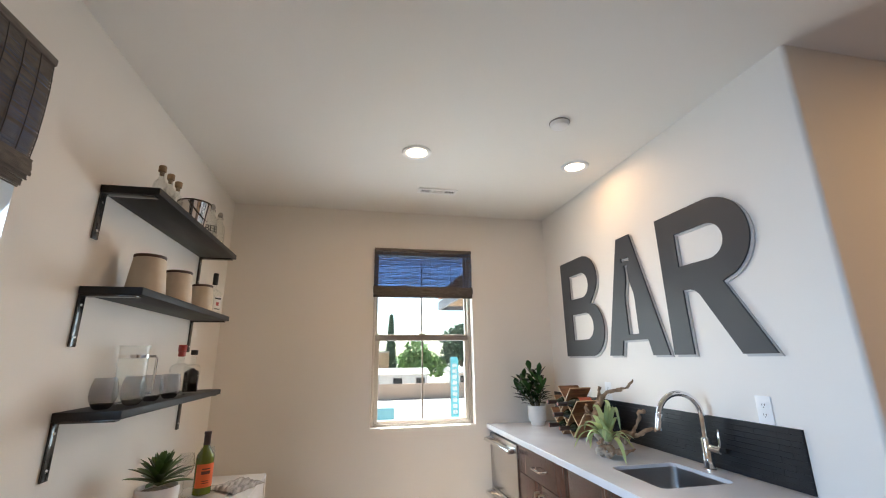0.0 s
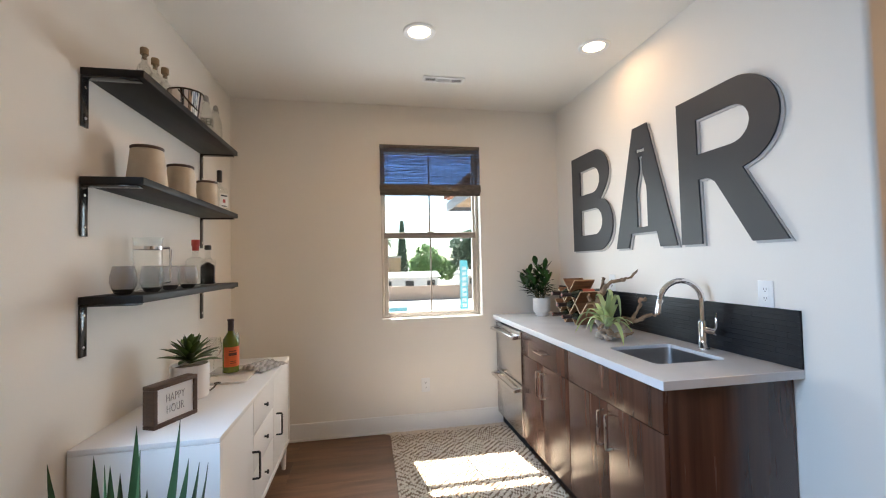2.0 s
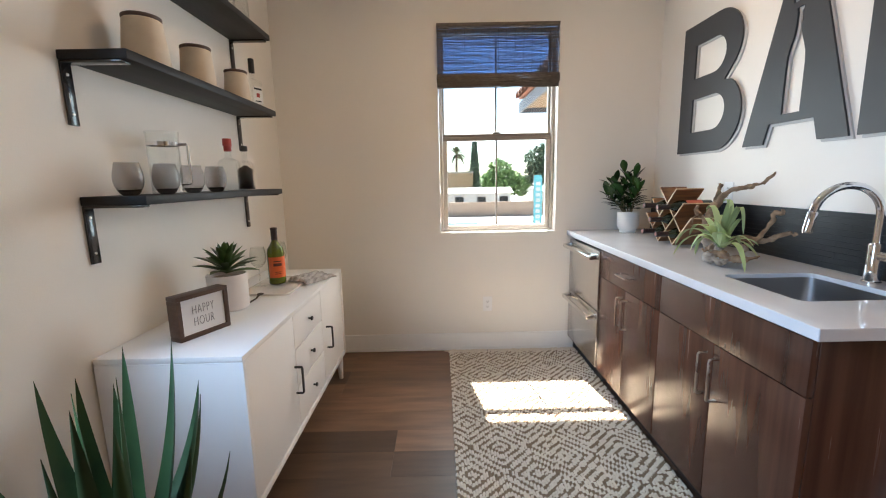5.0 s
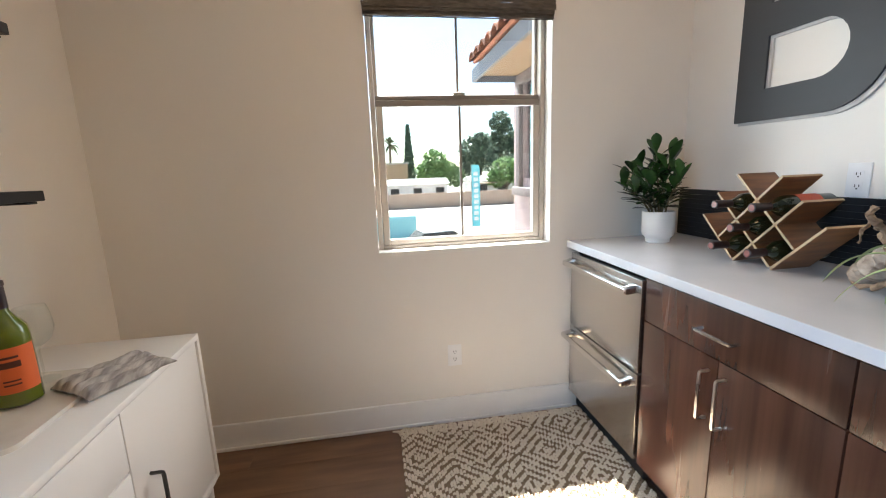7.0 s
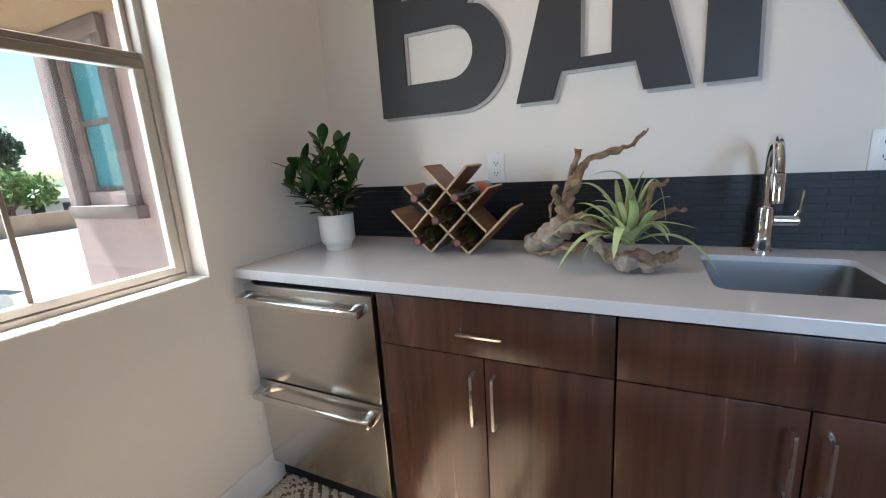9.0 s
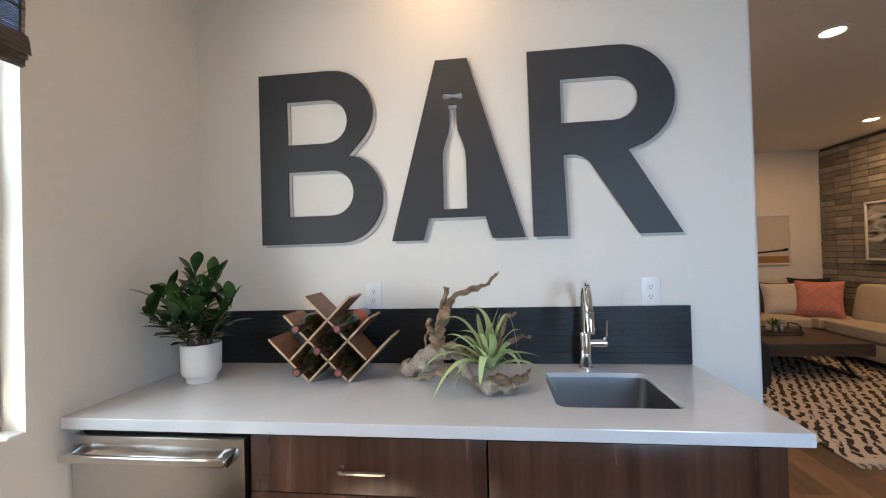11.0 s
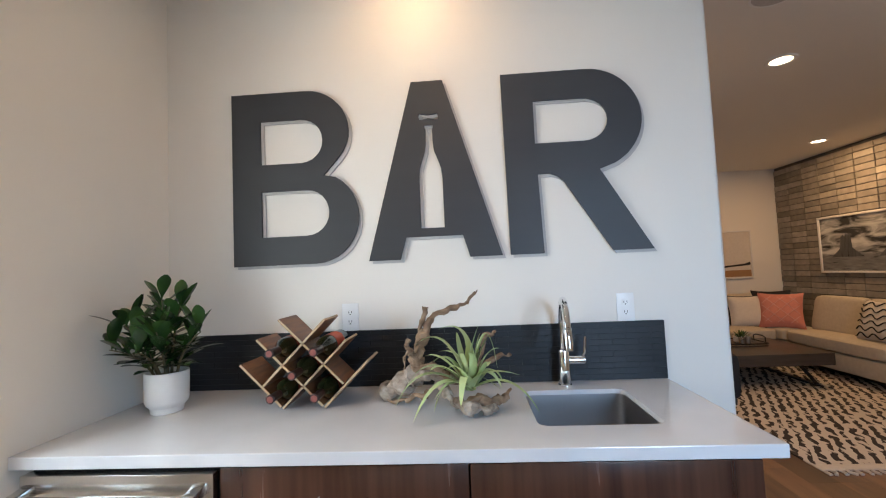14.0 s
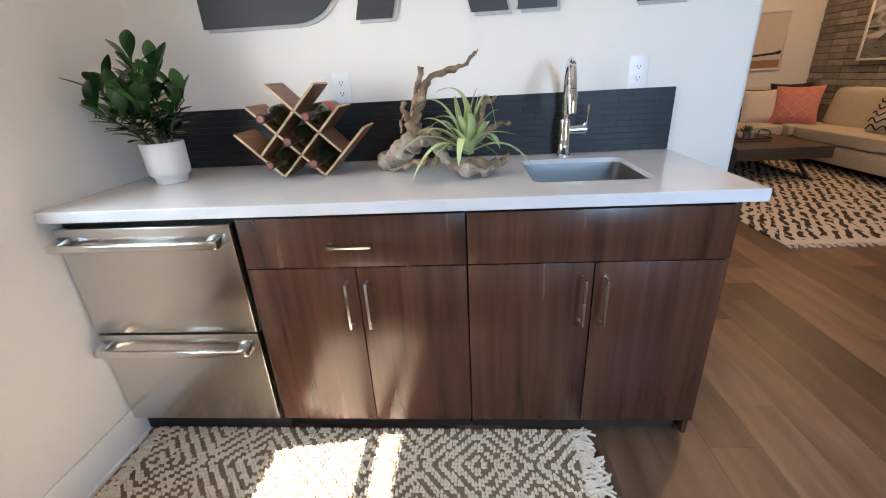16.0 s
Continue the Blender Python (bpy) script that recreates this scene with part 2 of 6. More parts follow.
M_TILE = mat("charcoal_splash_tile", (0.014, 0.016, 0.020), (0.008, 0.009, 0.011), rough=0.42, scale=16, stretch=(1, 1, 2.5), bump=0.3, bscale=110, random_tint=0.12, rvar=0.1, spec=0.35)
M_GROUT = mat("dark_grout", (0.010, 0.010, 0.012), rough=0.9)
M_SIDEBOARD = mat("white_lacquer", (0.80, 0.785, 0.765), (0.775, 0.76, 0.74), rough=0.32, scale=3, bump=0.03, bscale=60)
M_GAP = mat("shadow_gap_back", (0.25, 0.24, 0.23), rough=0.8)
M_GLASS = pane_glass("clear_thin_glass", (0.965, 0.975, 0.97))
M_SMOKE = pane_glass("smoked_thin_glass", (0.87, 0.87, 0.88))
M_SMOKEBASE = pane_glass("thick_smoked_glass", (0.30, 0.29, 0.30))
M_OUTLET = mat("white_outlet_plastic", (0.83, 0.83, 0.82), (0.80, 0.80, 0.79), rough=0.3)
M_SLOT = mat("dark_slot", (0.03, 0.03, 0.03), rough=0.8)

# ---- the plan: side wall at x -0.875, bar wall at x 1.90, window wall at y 3.758, ceiling at 2.75 ----
XL, XB, YW, YE, CEIL = -0.875, 1.90, 3.758, 1.37, 2.75
XR, YS = 6.70, -2.30
WX0, WX1, WZ0, WZ1 = 0.300, 1.165, 0.930, 2.398
SY0, SY1 = 0.765, 1.614


def structure(name, bm, material, label, category="wall", smooth=False):
    return solid(name, bm, material, label, category, kind="structure", smooth=smooth, at=(0, 0, 0))


bm = bmesh.new()
add_box(bm, XL - 0.16, WX0, YW, YW + 0.16, -0.2, CEIL)
add_box(bm, WX1, XB + 0.14, YW, YW + 0.16, -0.2, CEIL)
add_box(bm, WX0, WX1, YW, YW + 0.16, -0.2, WZ0)
add_box(bm, WX0, WX1, YW, YW + 0.16, WZ1, CEIL)
structure("wall_north", bm, M_WALL, "warm white painted plaster wall around a window")
bm = bmesh.new()
add_box(bm, XL - 0.16, XL, YS, SY0, -0.2, CEIL)
add_box(bm, XL - 0.16, XL, SY1, YW, -0.2, CEIL)
add_box(bm, XL - 0.16, XL, SY0, SY1, -0.2, WZ0)
add_box(bm, XL - 0.16, XL, SY0, SY1, WZ1 + 0.03, CEIL)
structure("wall_west", bm, M_WALL, "warm white painted plaster wall with a small window")
bm = bmesh.new()
r = 0.022
outline = [(XB + 0.14, YW), (XB, YW)] + arc(XB + r, YE + r, r, 180, 270, 8) + [(XR + 0.1, YE), (XR + 0.1, YE + 0.14), (XB + 0.14, YE + 0.14)]
slab(outline, [], lambda u, v, w: (u, v, w - 0.2), CEIL + 0.2, bm)
structure("wall_bar", bm, M_WALL, "white plaster wall with a rounded outer corner behind the bar", smooth=True)
structure("wall_east", box(XR, XR + 0.14, YS - 0.14, YE, -0.2, CEIL), M_WALL, "plain beige painted living room wall")
structure("wall_south", box(XL - 0.16, XR, YS - 0.2, YS - 0.03, -0.2, CEIL), M_WALL, "plain wall behind the brick cladding")
structure("ceiling", box(XL - 0.16, XR + 0.14, YS - 0.2, YW + 0.16, CEIL, CEIL + 0.12), M_CEIL, "smooth white painted ceiling", "ceiling")

# roof edge over the window, tiled, outside
bm = bmesh.new()
add_box(bm, XL - 0.6, XB + 0.3, YW + 0.16, YW + 0.75, 2.86, 2.90)
add_box(bm, XL - 0.6, XB + 0.3, YW + 0.75, YW + 0.79, 2.86, 3.02)
structure("roof_eave", bm, M_TRIM, "painted roof overhang above the window outside", "roof")

# baseboards
bm = bmesh.new()
for a in ((XL, 1.36, YW - 0.014, YW - 0.001, 0.0, 0.138), (XL + 0.001, XL + 0.014, YS, YW - 0.015, 0.0, 0.138)):
    add_box(bm, *a, bev=0.004)
add_box(bm, XL + 0.014, 1.30, YW - 0.024, YW - 0.013, 0.0, 0.018, bev=0.004)
structure("baseboard", bm, M_TRIM, "white painted baseboard along the plaster walls", "baseboard")
bm = bmesh.new()
slab(arc(XB + r, YE + r, r + 0.013, 180, 270, 8) + [(XR, YE - 0.013), (XR, YE - 0.001)] + arc(XB + r, YE + r, r + 0.001, 270, 180, 8) + [(XB - 0.001, 1.66), (XB - 0.013, 1.66)], [], lambda u, v, w: (u, v, w), 0.138, bm)
structure("baseboard_bar", bm, M_TRIM, "white painted baseboard round the wall end", "baseboard")


# ---- windows ----
def window(name, place, w0, w1, z0, z1, label):
    """A single-hung window in its opening. place(u, d, z): u along the wall, d the depth into it."""
    def bar(u0, u1, d0, d1, a, b, bev=0.003):
        m = box(u0, u1, d0, d1, a, b, bev=bev, seg=1)
        for v in m.verts:
            v.co = place(*v.co)
        return m

    def bars(*rows):
        m = bmesh.new()
        for q in rows:
            add_box(m, *q, bev=0.003, seg=1)
        for v in m.verts:
            v.co = place(*v.co)
        return m
    mid = z0 + 0.715
    wd = thing(name, place((w0 + w1) / 2, 0.1, z0), label, "window", kind="structure")
    part("window_frame", bars((w0 + 0.002, w0 + 0.026, 0.075, 0.155, z0, z1), (w1 - 0.026, w1 - 0.002, 0.075, 0.155, z0, z1), (w0 + 0.026, w1 - 0.026, 0.075, 0.155, z0, z0 + 0.022), (w0 + 0.026, w1 - 0.026, 0.075, 0.155, z1 - 0.03, z1)), M_VINYL, wd, "almond vinyl frame")
    low = part("lower_sash", bars((w0 + 0.027, w0 + 0.06, 0.082, 0.115, z0 + 0.023, mid), (w1 - 0.06, w1 - 0.027, 0.082, 0.115, z0 + 0.023, mid), (w0 + 0.06, w1 - 0.06, 0.082, 0.115, z0 + 0.023, z0 + 0.05)), M_VINYL, wd, "almond vinyl sash")
    part("meeting_rail", bars((w0 + 0.027, w1 - 0.027, 0.080, 0.116, mid - 0.03, mid), (w0 + 0.027, w1 - 0.027, 0.092, 0.140, mid + 0.001, mid + 0.022)), M_DARKRAIL, wd, "meeting rail with backlit shade put into its dark colour")
    part("upper_sash", bars((w0 + 0.027, w0 + 0.042, 0.118, 0.15, mid + 0.023, z1 - 0.031), (w1 - 0.042, w1 - 0.027, 0.118, 0.15, mid + 0.023, z1 - 0.031)), M_VINYL, wd)
    mu = (w0 + w1) / 2
    for a, b, d in ((z0 + 0.05, mid - 0.03, 0.099), (mid + 0.023, z1 - 0.031, 0.133)):
        part("muntin", bar(mu - 0.006, mu + 0.006, d - 0.004, d + 0.004, a, b, 0.001), M_DARKRAIL, wd, "thin glazing bar with backlit shade put into its dark colour")
    for a, b, d, e in ((z0 + 0.05, mid - 0.03, 0.106, 0.060), (mid + 0.023, z1 - 0.031, 0.140, 0.042)):
        p = part("pane", bar(w0 + e, w1 - e, d, d + 0.003, a, b, 0), M_PANE, wd, smooth=False)
        p.visible_shadow = False
    part("sash_lock", bar(mu - 0.03, mu + 0.03, 0.088, 0.112, mid + 0.022, mid + 0.036, 0.004), M_NICKEL, low, "small metal sash lock")
    part("window_sill", bar(w0 + 0.001, w1 - 0.001, 0.002, 0.075, z0 - 0.006, z0 + 0.004, 0.002), M_TRIM, wd, "white painted sill")
    return wd


window("window_1", lambda u, d, z: (u, YW + d, z), WX0, WX1, WZ0, WZ1, "single-hung window with almond vinyl frame, half shaded")
window("window_2", lambda u, d, z: (XL - d, u, z), SY0, SY1, WZ0, WZ1 + 0.03, "single-hung side window with almond frame beside the shelves")

M_REED = mat("dark_woven_reed", (0.16, 0.128, 0.10), (0.058, 0.046, 0.037), rough=0.7, scale=30, stretch=(1, 1, 3), bump=0.4, bscale=120, random_tint=0.2)
M_CORD = mat("dark_cord", (0.03, 0.025, 0.02), rough=0.9)


# Tinted film added so that sky showing through the shades turns blue.
M_SKYTINT, n, l, p = shader("sky_blue_tint_film")
tr, df, mx = n.new("ShaderNodeBsdfTransparent"), n.new("ShaderNodeBsdfDiffuse"), n.new("ShaderNodeMixShader")
tr.inputs[0].default_value, df.inputs[0].default_value, mx.inputs[0].default_value = (0.19, 0.32, 0.60, 1), (0.05, 0.05, 0.06, 1), 0.12
l.new(tr.outputs[0], mx.inputs[1])
l.new(df.outputs[0], mx.inputs[2])
l.new(mx.outputs[0], n["Material Output"].inputs[0])
n.remove(p)


def woven_shade(place, w0, w1, z0, z1, label):
    """A woven roman shade: a head rail, a bellied sheet of reeds, an added sheet tinting the sky behind it blue, and
    drooping folds at the foot.
    """
    rnd = random.Random(4)
    sh = thing("woven_shade", place((w0 + w1) / 2, -0.02, z0), label, "window shade", "woven window shades")

    def put(name, m, material=M_REED, lab=""):
        for v in m.verts:
            v.co = place(*v.co)
        return part(name, m, material, sh, lab)

    def belly(u, z):
        k = (z1 - z) / (z1 - z0)
        return -0.022 - 0.010 * math.sin(min(1.0, k * 1.3) * math.pi) + 0.004 * math.sin(9.0 * k + 3.0 * u) * k

    def reed(m, z, h, d_add=0.0, over=0.0, wob=0.0009):
        n = 12
        jog = rnd.uniform(-0.001, 0.001)
        us = [w0 - over + jog + (w1 - w0 + 2 * over) * i / n for i in range(n + 1)]
        tube([(u, belly(u, z) + d_add + rnd.uniform(-0.0008, 0.0008), z + rnd.uniform(-wob, wob)) for u in us], h / 2, 5, m)
    put("head_rail", box(w0, w1, -0.034, -0.003, z1 - 0.026, z1, bev=0.003), M_REED, "dark wrapped head rail")
    m = bmesh.new()
    z = z0 + 0.085
    while z < z1 - 0.026:
        h = rnd.uniform(0.0026, 0.0052)
        reed(m, z, h)
        z += h + rnd.choice((0.0002, 0.0008, 0.0014, 0.0024))
    put("reeds", m, M_REED, "dark woven reeds with light between")
    m = bmesh.new()
    k = 15
    for i in range(k):
        u = w0 + 0.010 + (w1 - w0 - 0.020) * i / (k - 1) + rnd.uniform(-0.006, 0.006)
        for off in (-0.0036, 0.0036):
            tube([(u + rnd.uniform(-0.001, 0.001), belly(u, zz) + off, zz) for zz in [z0 + 0.07 + (z1 - z0 - 0.09) * q / 8 for q in range(9)]], 0.0011, 4, m)
    put("warp_threads", m, M_CORD)
    m = bmesh.new()
    cols = []
    for i in range(13):
        u = w0 + 0.004 + (w1 - w0 - 0.008) * i / 12
        cols.append([m.verts.new((u, belly(u, zz) + 0.0075, zz)) for zz in [z0 + 0.08 + (z1 - z0 - 0.11) * q / 8 for q in range(9)]])
    for a, b in zip(cols, cols[1:]):
        for q in range(8):
            m.faces.new((a[q], b[q], b[q + 1], a[q + 1]))
    put("lining", m, M_SKYTINT, "added sheet that tints the sky seen through the weave blue")
    for top, length, out in ((0.088, 0.052, -0.014), (0.056, 0.034, -0.008), (0.034, 0.030, 0.002), (0.016, 0.016, 0.010)):
        m = bmesh.new()
        steps = int(length / 0.0042)
        over = 0.004 if top > 0.08 else 0.001
        for q in range(steps + 1):
            t = q / steps
            reed(m, z0 + top - length * t, 0.0056, out * (0.35 + 0.65 * t), over, 0.0014)
        put("fold", m, M_REED, "drooping woven fold")
    return sh


woven_shade(lambda u, d, z: (u, YW + d, z), WX0 - 0.004, WX1 - 0.004, 1.976, WZ1 + 0.006, "dark brown woven shade drawn a third of the way down")
woven_shade(lambda u, d, z: (XL - d, u, z), SY0 - 0.004, SY1 - 0.006, 1.985, WZ1 + 0.036, "dark brown woven shade pulled up in the side window")

# ---- ceiling fittings ----
M_LAMP = glow("lamp_diffuser", (1.0, 0.78, 0.52), 1.1)
M_LAMPTRIM = mat("white_lamp_trim", (0.84, 0.83, 0.81), (0.8, 0.79, 0.77), rough=0.4)


def downlight(x, y, watts, label):
    d = thing("recessed_downlight", (x, y, CEIL - 0.008), label, "ceiling light", "recessed downlights")
    part("trim_ring", lathe([(0.064, 0.007), (0.068, 0.001), (0.088, -0.001), (0.094, 0.003), (0.095, 0.0075)], (x, y, CEIL - 0.008)), M_LAMPTRIM, d)
    part("diffuser", lathe([(0, 0.002), (0.062, 0.003), (0.064, 0.006), (0.064, 0.0075)], (x, y, CEIL - 0.008)), M_LAMP, d, "glowing warm diffuser")
    lamp = new("downlight_beam", bpy.data.lights.new("downlight_beam", "AREA"))
    lamp.data.shape, lamp.data.size, lamp.data.energy, lamp.data.color = "DISK", 0.12, watts, (1.0, 0.60, 0.29)
    lamp.location = (x, y, CEIL - 0.012)


downlight(0.498, 2.606, DOWN_W, "round recessed downlight, lit, in the ceiling")
downlight(1.614, 2.612, DOWN_W * 0.42, "round recessed downlight, lit, close to the bar wall")
downlight(3.03, 0.228, LIVING_W, "round recessed downlight, lit, over the living room")
downlight(5.20, -1.76, LIVING_W, "round recessed downlight, lit, near the brick wall")

sm = thing("smoke_detector", (1.245, 2.115, CEIL - 0.03), "small round white smoke detector on the ceiling", "smoke detector")
part("cover", lathe([(0, 0), (0.030, 0), (0.046, 0.004), (0.052, 0.014), (0.054, 0.024)], (1.245, 2.115, CEIL - 0.03)), M_LAMPTRIM, sm)
part("base_plate", lathe([(0.050, 0.024), (0.058, 0.025), (0.058, 0.0295), (0.0, 0.0295)], (1.245, 2.115, CEIL - 0.03)), M_GAP, sm, "grey mounting plate")

vt = thing("ceiling_vent", (0.752, 3.205, CEIL - 0.01), "white metal ceiling register with louvred sections", "vent")
bm = bmesh.new()
slab(rounded(0.597, 0.907, 3.155, 3.255, 0.006), [[(u, v) for u, v in rounded(a, b, 3.18, 3.23, 0.002, 2)] for a, b in ((0.617, 0.695), (0.706, 0.798), (0.809, 0.887))], lambda u, v, w: (u, v, CEIL - 0.009 + w), 0.006, bm)
part("frame", bm, M_LAMPTRIM, vt)
# No duct is cut: a thin dark plate gives the shade behind the slats.
part("duct", box(0.61, 0.895, 3.172, 3.238, CEIL - 0.0028, CEIL - 0.001), M_SLOT, vt, "dark plate standing for the shade inside the duct")
for a, b, along in ((0.617, 0.695, 0), (0.706, 0.798, 1), (0.809, 0.887, 0)):
    for i in range(6):
        if along:
            y = 3.184 + 0.0084 * i
            part("slat", box(a, b, y - 0.001, y + 0.0018, CEIL - 0.0055, CEIL - 0.0035), M_LAMPTRIM, vt)
        else:
            x = a + 0.006 + (b - a - 0.012) * i / 5
            part("slat", box(x - 0.0012, x + 0.003, 3.18, 3.23, CEIL - 0.0055, CEIL - 0.0035), M_LAMPTRIM, vt)

sp = thing("ceiling_speaker", (2.262, 0.795, CEIL - 0.006), "round white in-ceiling speaker with a fine grille", "speaker")
part("rim", lathe([(0.112, 0.0015), (0.116, 0.0), (0.124, 0.001), (0.125, 0.0055)], (2.262, 0.795, CEIL - 0.006), 48), M_LAMPTRIM, sp)
part("grille", lathe([(0, 0.002), (0.112, 0.002), (0.112, 0.0055)], (2.262, 0.795, CEIL - 0.006), 48), mat("speaker_grille", (0.55, 0.53, 0.50), (0.40, 0.39, 0.37), rough=0.7, scale=400, contrast=0.1), sp, "fine grey mesh grille")


# ---- outlets ----
def outlet(place, label):
    """A duplex outlet with its cover plate. place(u, v, w): u across, v up, w out of the wall."""
    o = thing("wall_outlet", place(0, 0, 0), label, "outlet", "wall outlets")

    def put(name, m, material, parent, lab=""):
        for v in m.verts:
            v.co = place(*v.co)
        return part(name, m, material, parent, lab)
    put("cover_plate", box(-0.036, 0.036, -0.058, 0.058, 0.0005, 0.005, bev=0.002), M_OUTLET, o)
    for c in (-0.020, 0.020):
        s = put("socket", slab(rounded(-0.016, 0.016, c - 0.014, c + 0.014, 0.006), [], lambda u, v, w: (u, v, 0.0048 + w), 0.0016), M_OUTLET, o)
        m = bmesh.new()
        for u in (-0.006, 0.006):
            add_box(m, u - 0.0012, u + 0.0012, c - 0.003, c + 0.006, 0.0060, 0.0068)
        add_box(m, -0.0025, 0.0025, c - 0.010, c - 0.006, 0.0060, 0.0068)
        put("slots", m, M_SLOT, s)
    return o


outlet(lambda u, v, w: (0.652 + u, YW - w, 0.370 + v), "white duplex outlet low on the window wall")
outlet(lambda u, v, w: (XB - w, 2.943 - u, 1.230 + v), "white duplex outlet above the backsplash by the wine rack")
outlet(lambda u, v, w: (XB - w, 1.788 - u, 1.230 + v), "white duplex outlet above the backsplash near the faucet")

# ---- bar letters ----


def bar_letter(name, outer, holes, label):
    outer = [(u - 0.008, v + 0.004) for u, v in outer]
    holes = [[(u - 0.008, v + 0.004) for u, v in h] for h in holes]
    ys = [p[0] for p in outer]
    ob = thing(name, (XB - 0.002, (min(ys) + max(ys)) / 2, min(p[1] for p in outer)), label, "letter", "large wall letters")
    part("face_board", slab(outer, holes, lambda u, v, w: (XB - 0.019 + w, u, v), 0.009), M_LETTER, ob, smooth=False)
    part("backing_board", slab(outer, holes, lambda u, v, w: (XB - 0.0095 + w, u - 0.013, v - 0.012), 0.009), M_LETTER_EDGE, ob, "pale grey offset backing board", smooth=False)
    return ob


z0, z1 = 1.462, 2.226
bar_letter("letter_b", [(3.455, z0), (3.455, z1), (3.140, z1)]
           + [(3.12 - 0.19 * math.sin(radians(a)), 2.042 + 0.184 * math.cos(radians(a))) for a in range(10, 140, 10)]
           + [(3.046, 1.846)]
           + [(3.09 - 0.195 * math.sin(radians(a)), 1.662 + 0.2 * math.cos(radians(a))) for a in range(30, 181, 10)],
           [[(3.326, 2.100), (3.326, 1.905), (3.145, 1.905)] + [(3.145 - 0.098 * math.sin(radians(a)), 2.0025 - 0.0975 * math.cos(radians(a))) for a in range(15, 180, 15)] + [(3.145, 2.100)],
            [(3.326, 1.785), (3.326, 1.585), (3.125, 1.585)] + [(3.125 - 0.100 * math.sin(radians(a)), 1.685 - 0.100 * math.cos(radians(a))) for a in range(15, 180, 15)] + [(3.125, 1.785)]],
           "large charcoal letter B with pale edges on the wall")
bottle = [(2.628, 1.592), (2.528, 1.592), (2.528, 1.800), (2.532, 1.845), (2.545, 1.885), (2.560, 1.925), (2.564, 1.960), (2.565, 2.020), (2.561, 2.024), (2.561, 2.038), (2.597, 2.038), (2.597, 2.024), (2.593, 2.020), (2.594, 1.960), (2.599, 1.925), (2.613, 1.885), (2.625, 1.845), (2.628, 1.800)]
cork = [(2.617, 2.062), (2.600, 2.064), (2.580, 2.067), (2.560, 2.064), (2.540, 2.060), (2.536, 2.072), (2.541, 2.088), (2.560, 2.084), (2.580, 2.083), (2.600, 2.086), (2.617, 2.090), (2.622, 2.078)]
bar_letter("letter_a", [(2.858, z0), (2.649, 2.232), (2.513, 2.232), (2.288, z0), (2.425, z0), (2.452, 1.556), (2.694, 1.556), (2.722, z0)], [bottle, cork], "large charcoal letter A with a cut-out bottle and corkscrew shape")
bar_letter("letter_r", [(2.255, z0), (2.262, 2.236), (1.93, 2.236)]
           + [(1.905 - 0.222 * math.sin(radians(a)), 2.020 + 0.216 * math.cos(radians(a))) for a in range(8, 160, 8)]
           + [(1.868, 1.805), (1.668, z0), (1.832, z0), (2.020, 1.765), (2.045, 1.785), (2.075, 1.797), (2.125, 1.797), (2.115, z0)],
           [[(2.130, 2.112), (2.130, 1.928), (1.925, 1.928)] + [(1.925 - 0.102 * math.sin(radians(a)), 2.020 - 0.092 * math.cos(radians(a))) for a in range(15, 180, 15)] + [(1.925, 2.112)]],
           "large charcoal letter R with pale edges on the wall")

# ---- bar counter and its units ----
CX, CY0, CY1, CZ = 1.256, 1.638, YW - 0.003, 0.936
bm = slab([(CX, CY0), (XB - 0.001, CY0), (XB - 0.001, CY1), (CX, CY1)], [rounded(1.408, 1.768, 1.866, 2.240, 0.035)], lambda u, v, w: (u, v, CZ - 0.036 + w), 0.036)
es = [e for e in bm.edges if all(abs(v.co.x - CX) < 1e-5 or abs(v.co.y - CY0) < 1e-5 for v in e.verts) and e.calc_face_angle(0) > 1]
bmesh.ops.bevel(bm, geom=es, offset=0.003, segments=2, affect="EDGES", profile=0.5)
solid("countertop", bm, M_QUARTZ, "white polished quartz countertop with a sink cut-out", "countertop", smooth=False)

sk = thing("sink", (1.59, 2.055, 0.722), "undermount stainless steel bar sink with rounded corners", "sink")
bm = bmesh.new()
loops = []
for inset, z, rr in ((0.0055, 0.919, 0.031), (0.0065, 0.919, 0.031), (0.0075, 0.88, 0.032), (0.010, 0.762, 0.05), (0.02, 0.737, 0.06), (0.05, 0.725, 0.05), (0.14, 0.722, 0.03)):
    loops.append([bm.verts.new((u, v, z)) for u, v in rounded(1.403 + inset, 1.773 - inset, 1.861 + inset, 2.245 - inset, rr)])
for a, b in zip(loops, loops[1:]):
    for i in range(len(a)):
        bm.faces.new((a[i], a[(i + 1) % len(a)], b[(i + 1) % len(a)], b[i]))
bm.faces.new(loops[-1])
part("basin", bm, M_SINK, sk)
part("drain", lathe([(0, 0.004), (0.012, 0.004), (0.03, 0.006), (0.042, 0.004), (0.045, 0.001)], (1.59, 2.055, 0.722)), M_CHROME, sk, "chrome drain strainer")

# backsplash backing, its tiles come last
splash = thing("backsplash", (XB - 0.005, 2.69, CZ), "charcoal textured tile backsplash along the counter", "backsplash")
part("backing", box(XB - 0.006, XB - 0.001, 1.641, YW - 0.001, CZ + 0.001, 1.172), M_GROUT, splash, smooth=False)


def bar_pull(place, length):
    """A square-section bow handle; place(s, out) with s along it."""
    h = length / 2
    pts = [place(-h, 0), place(-h, 0.028), place(-h + 0.002, 0.0325), place(-h + 0.007, 0.034), place(0, 0.0345), place(h - 0.007, 0.034), place(h - 0.002, 0.0325), place(h, 0.028), place(h, 0)]
    return tube(pts, 0.0054, 4)


FRONT = 1.288


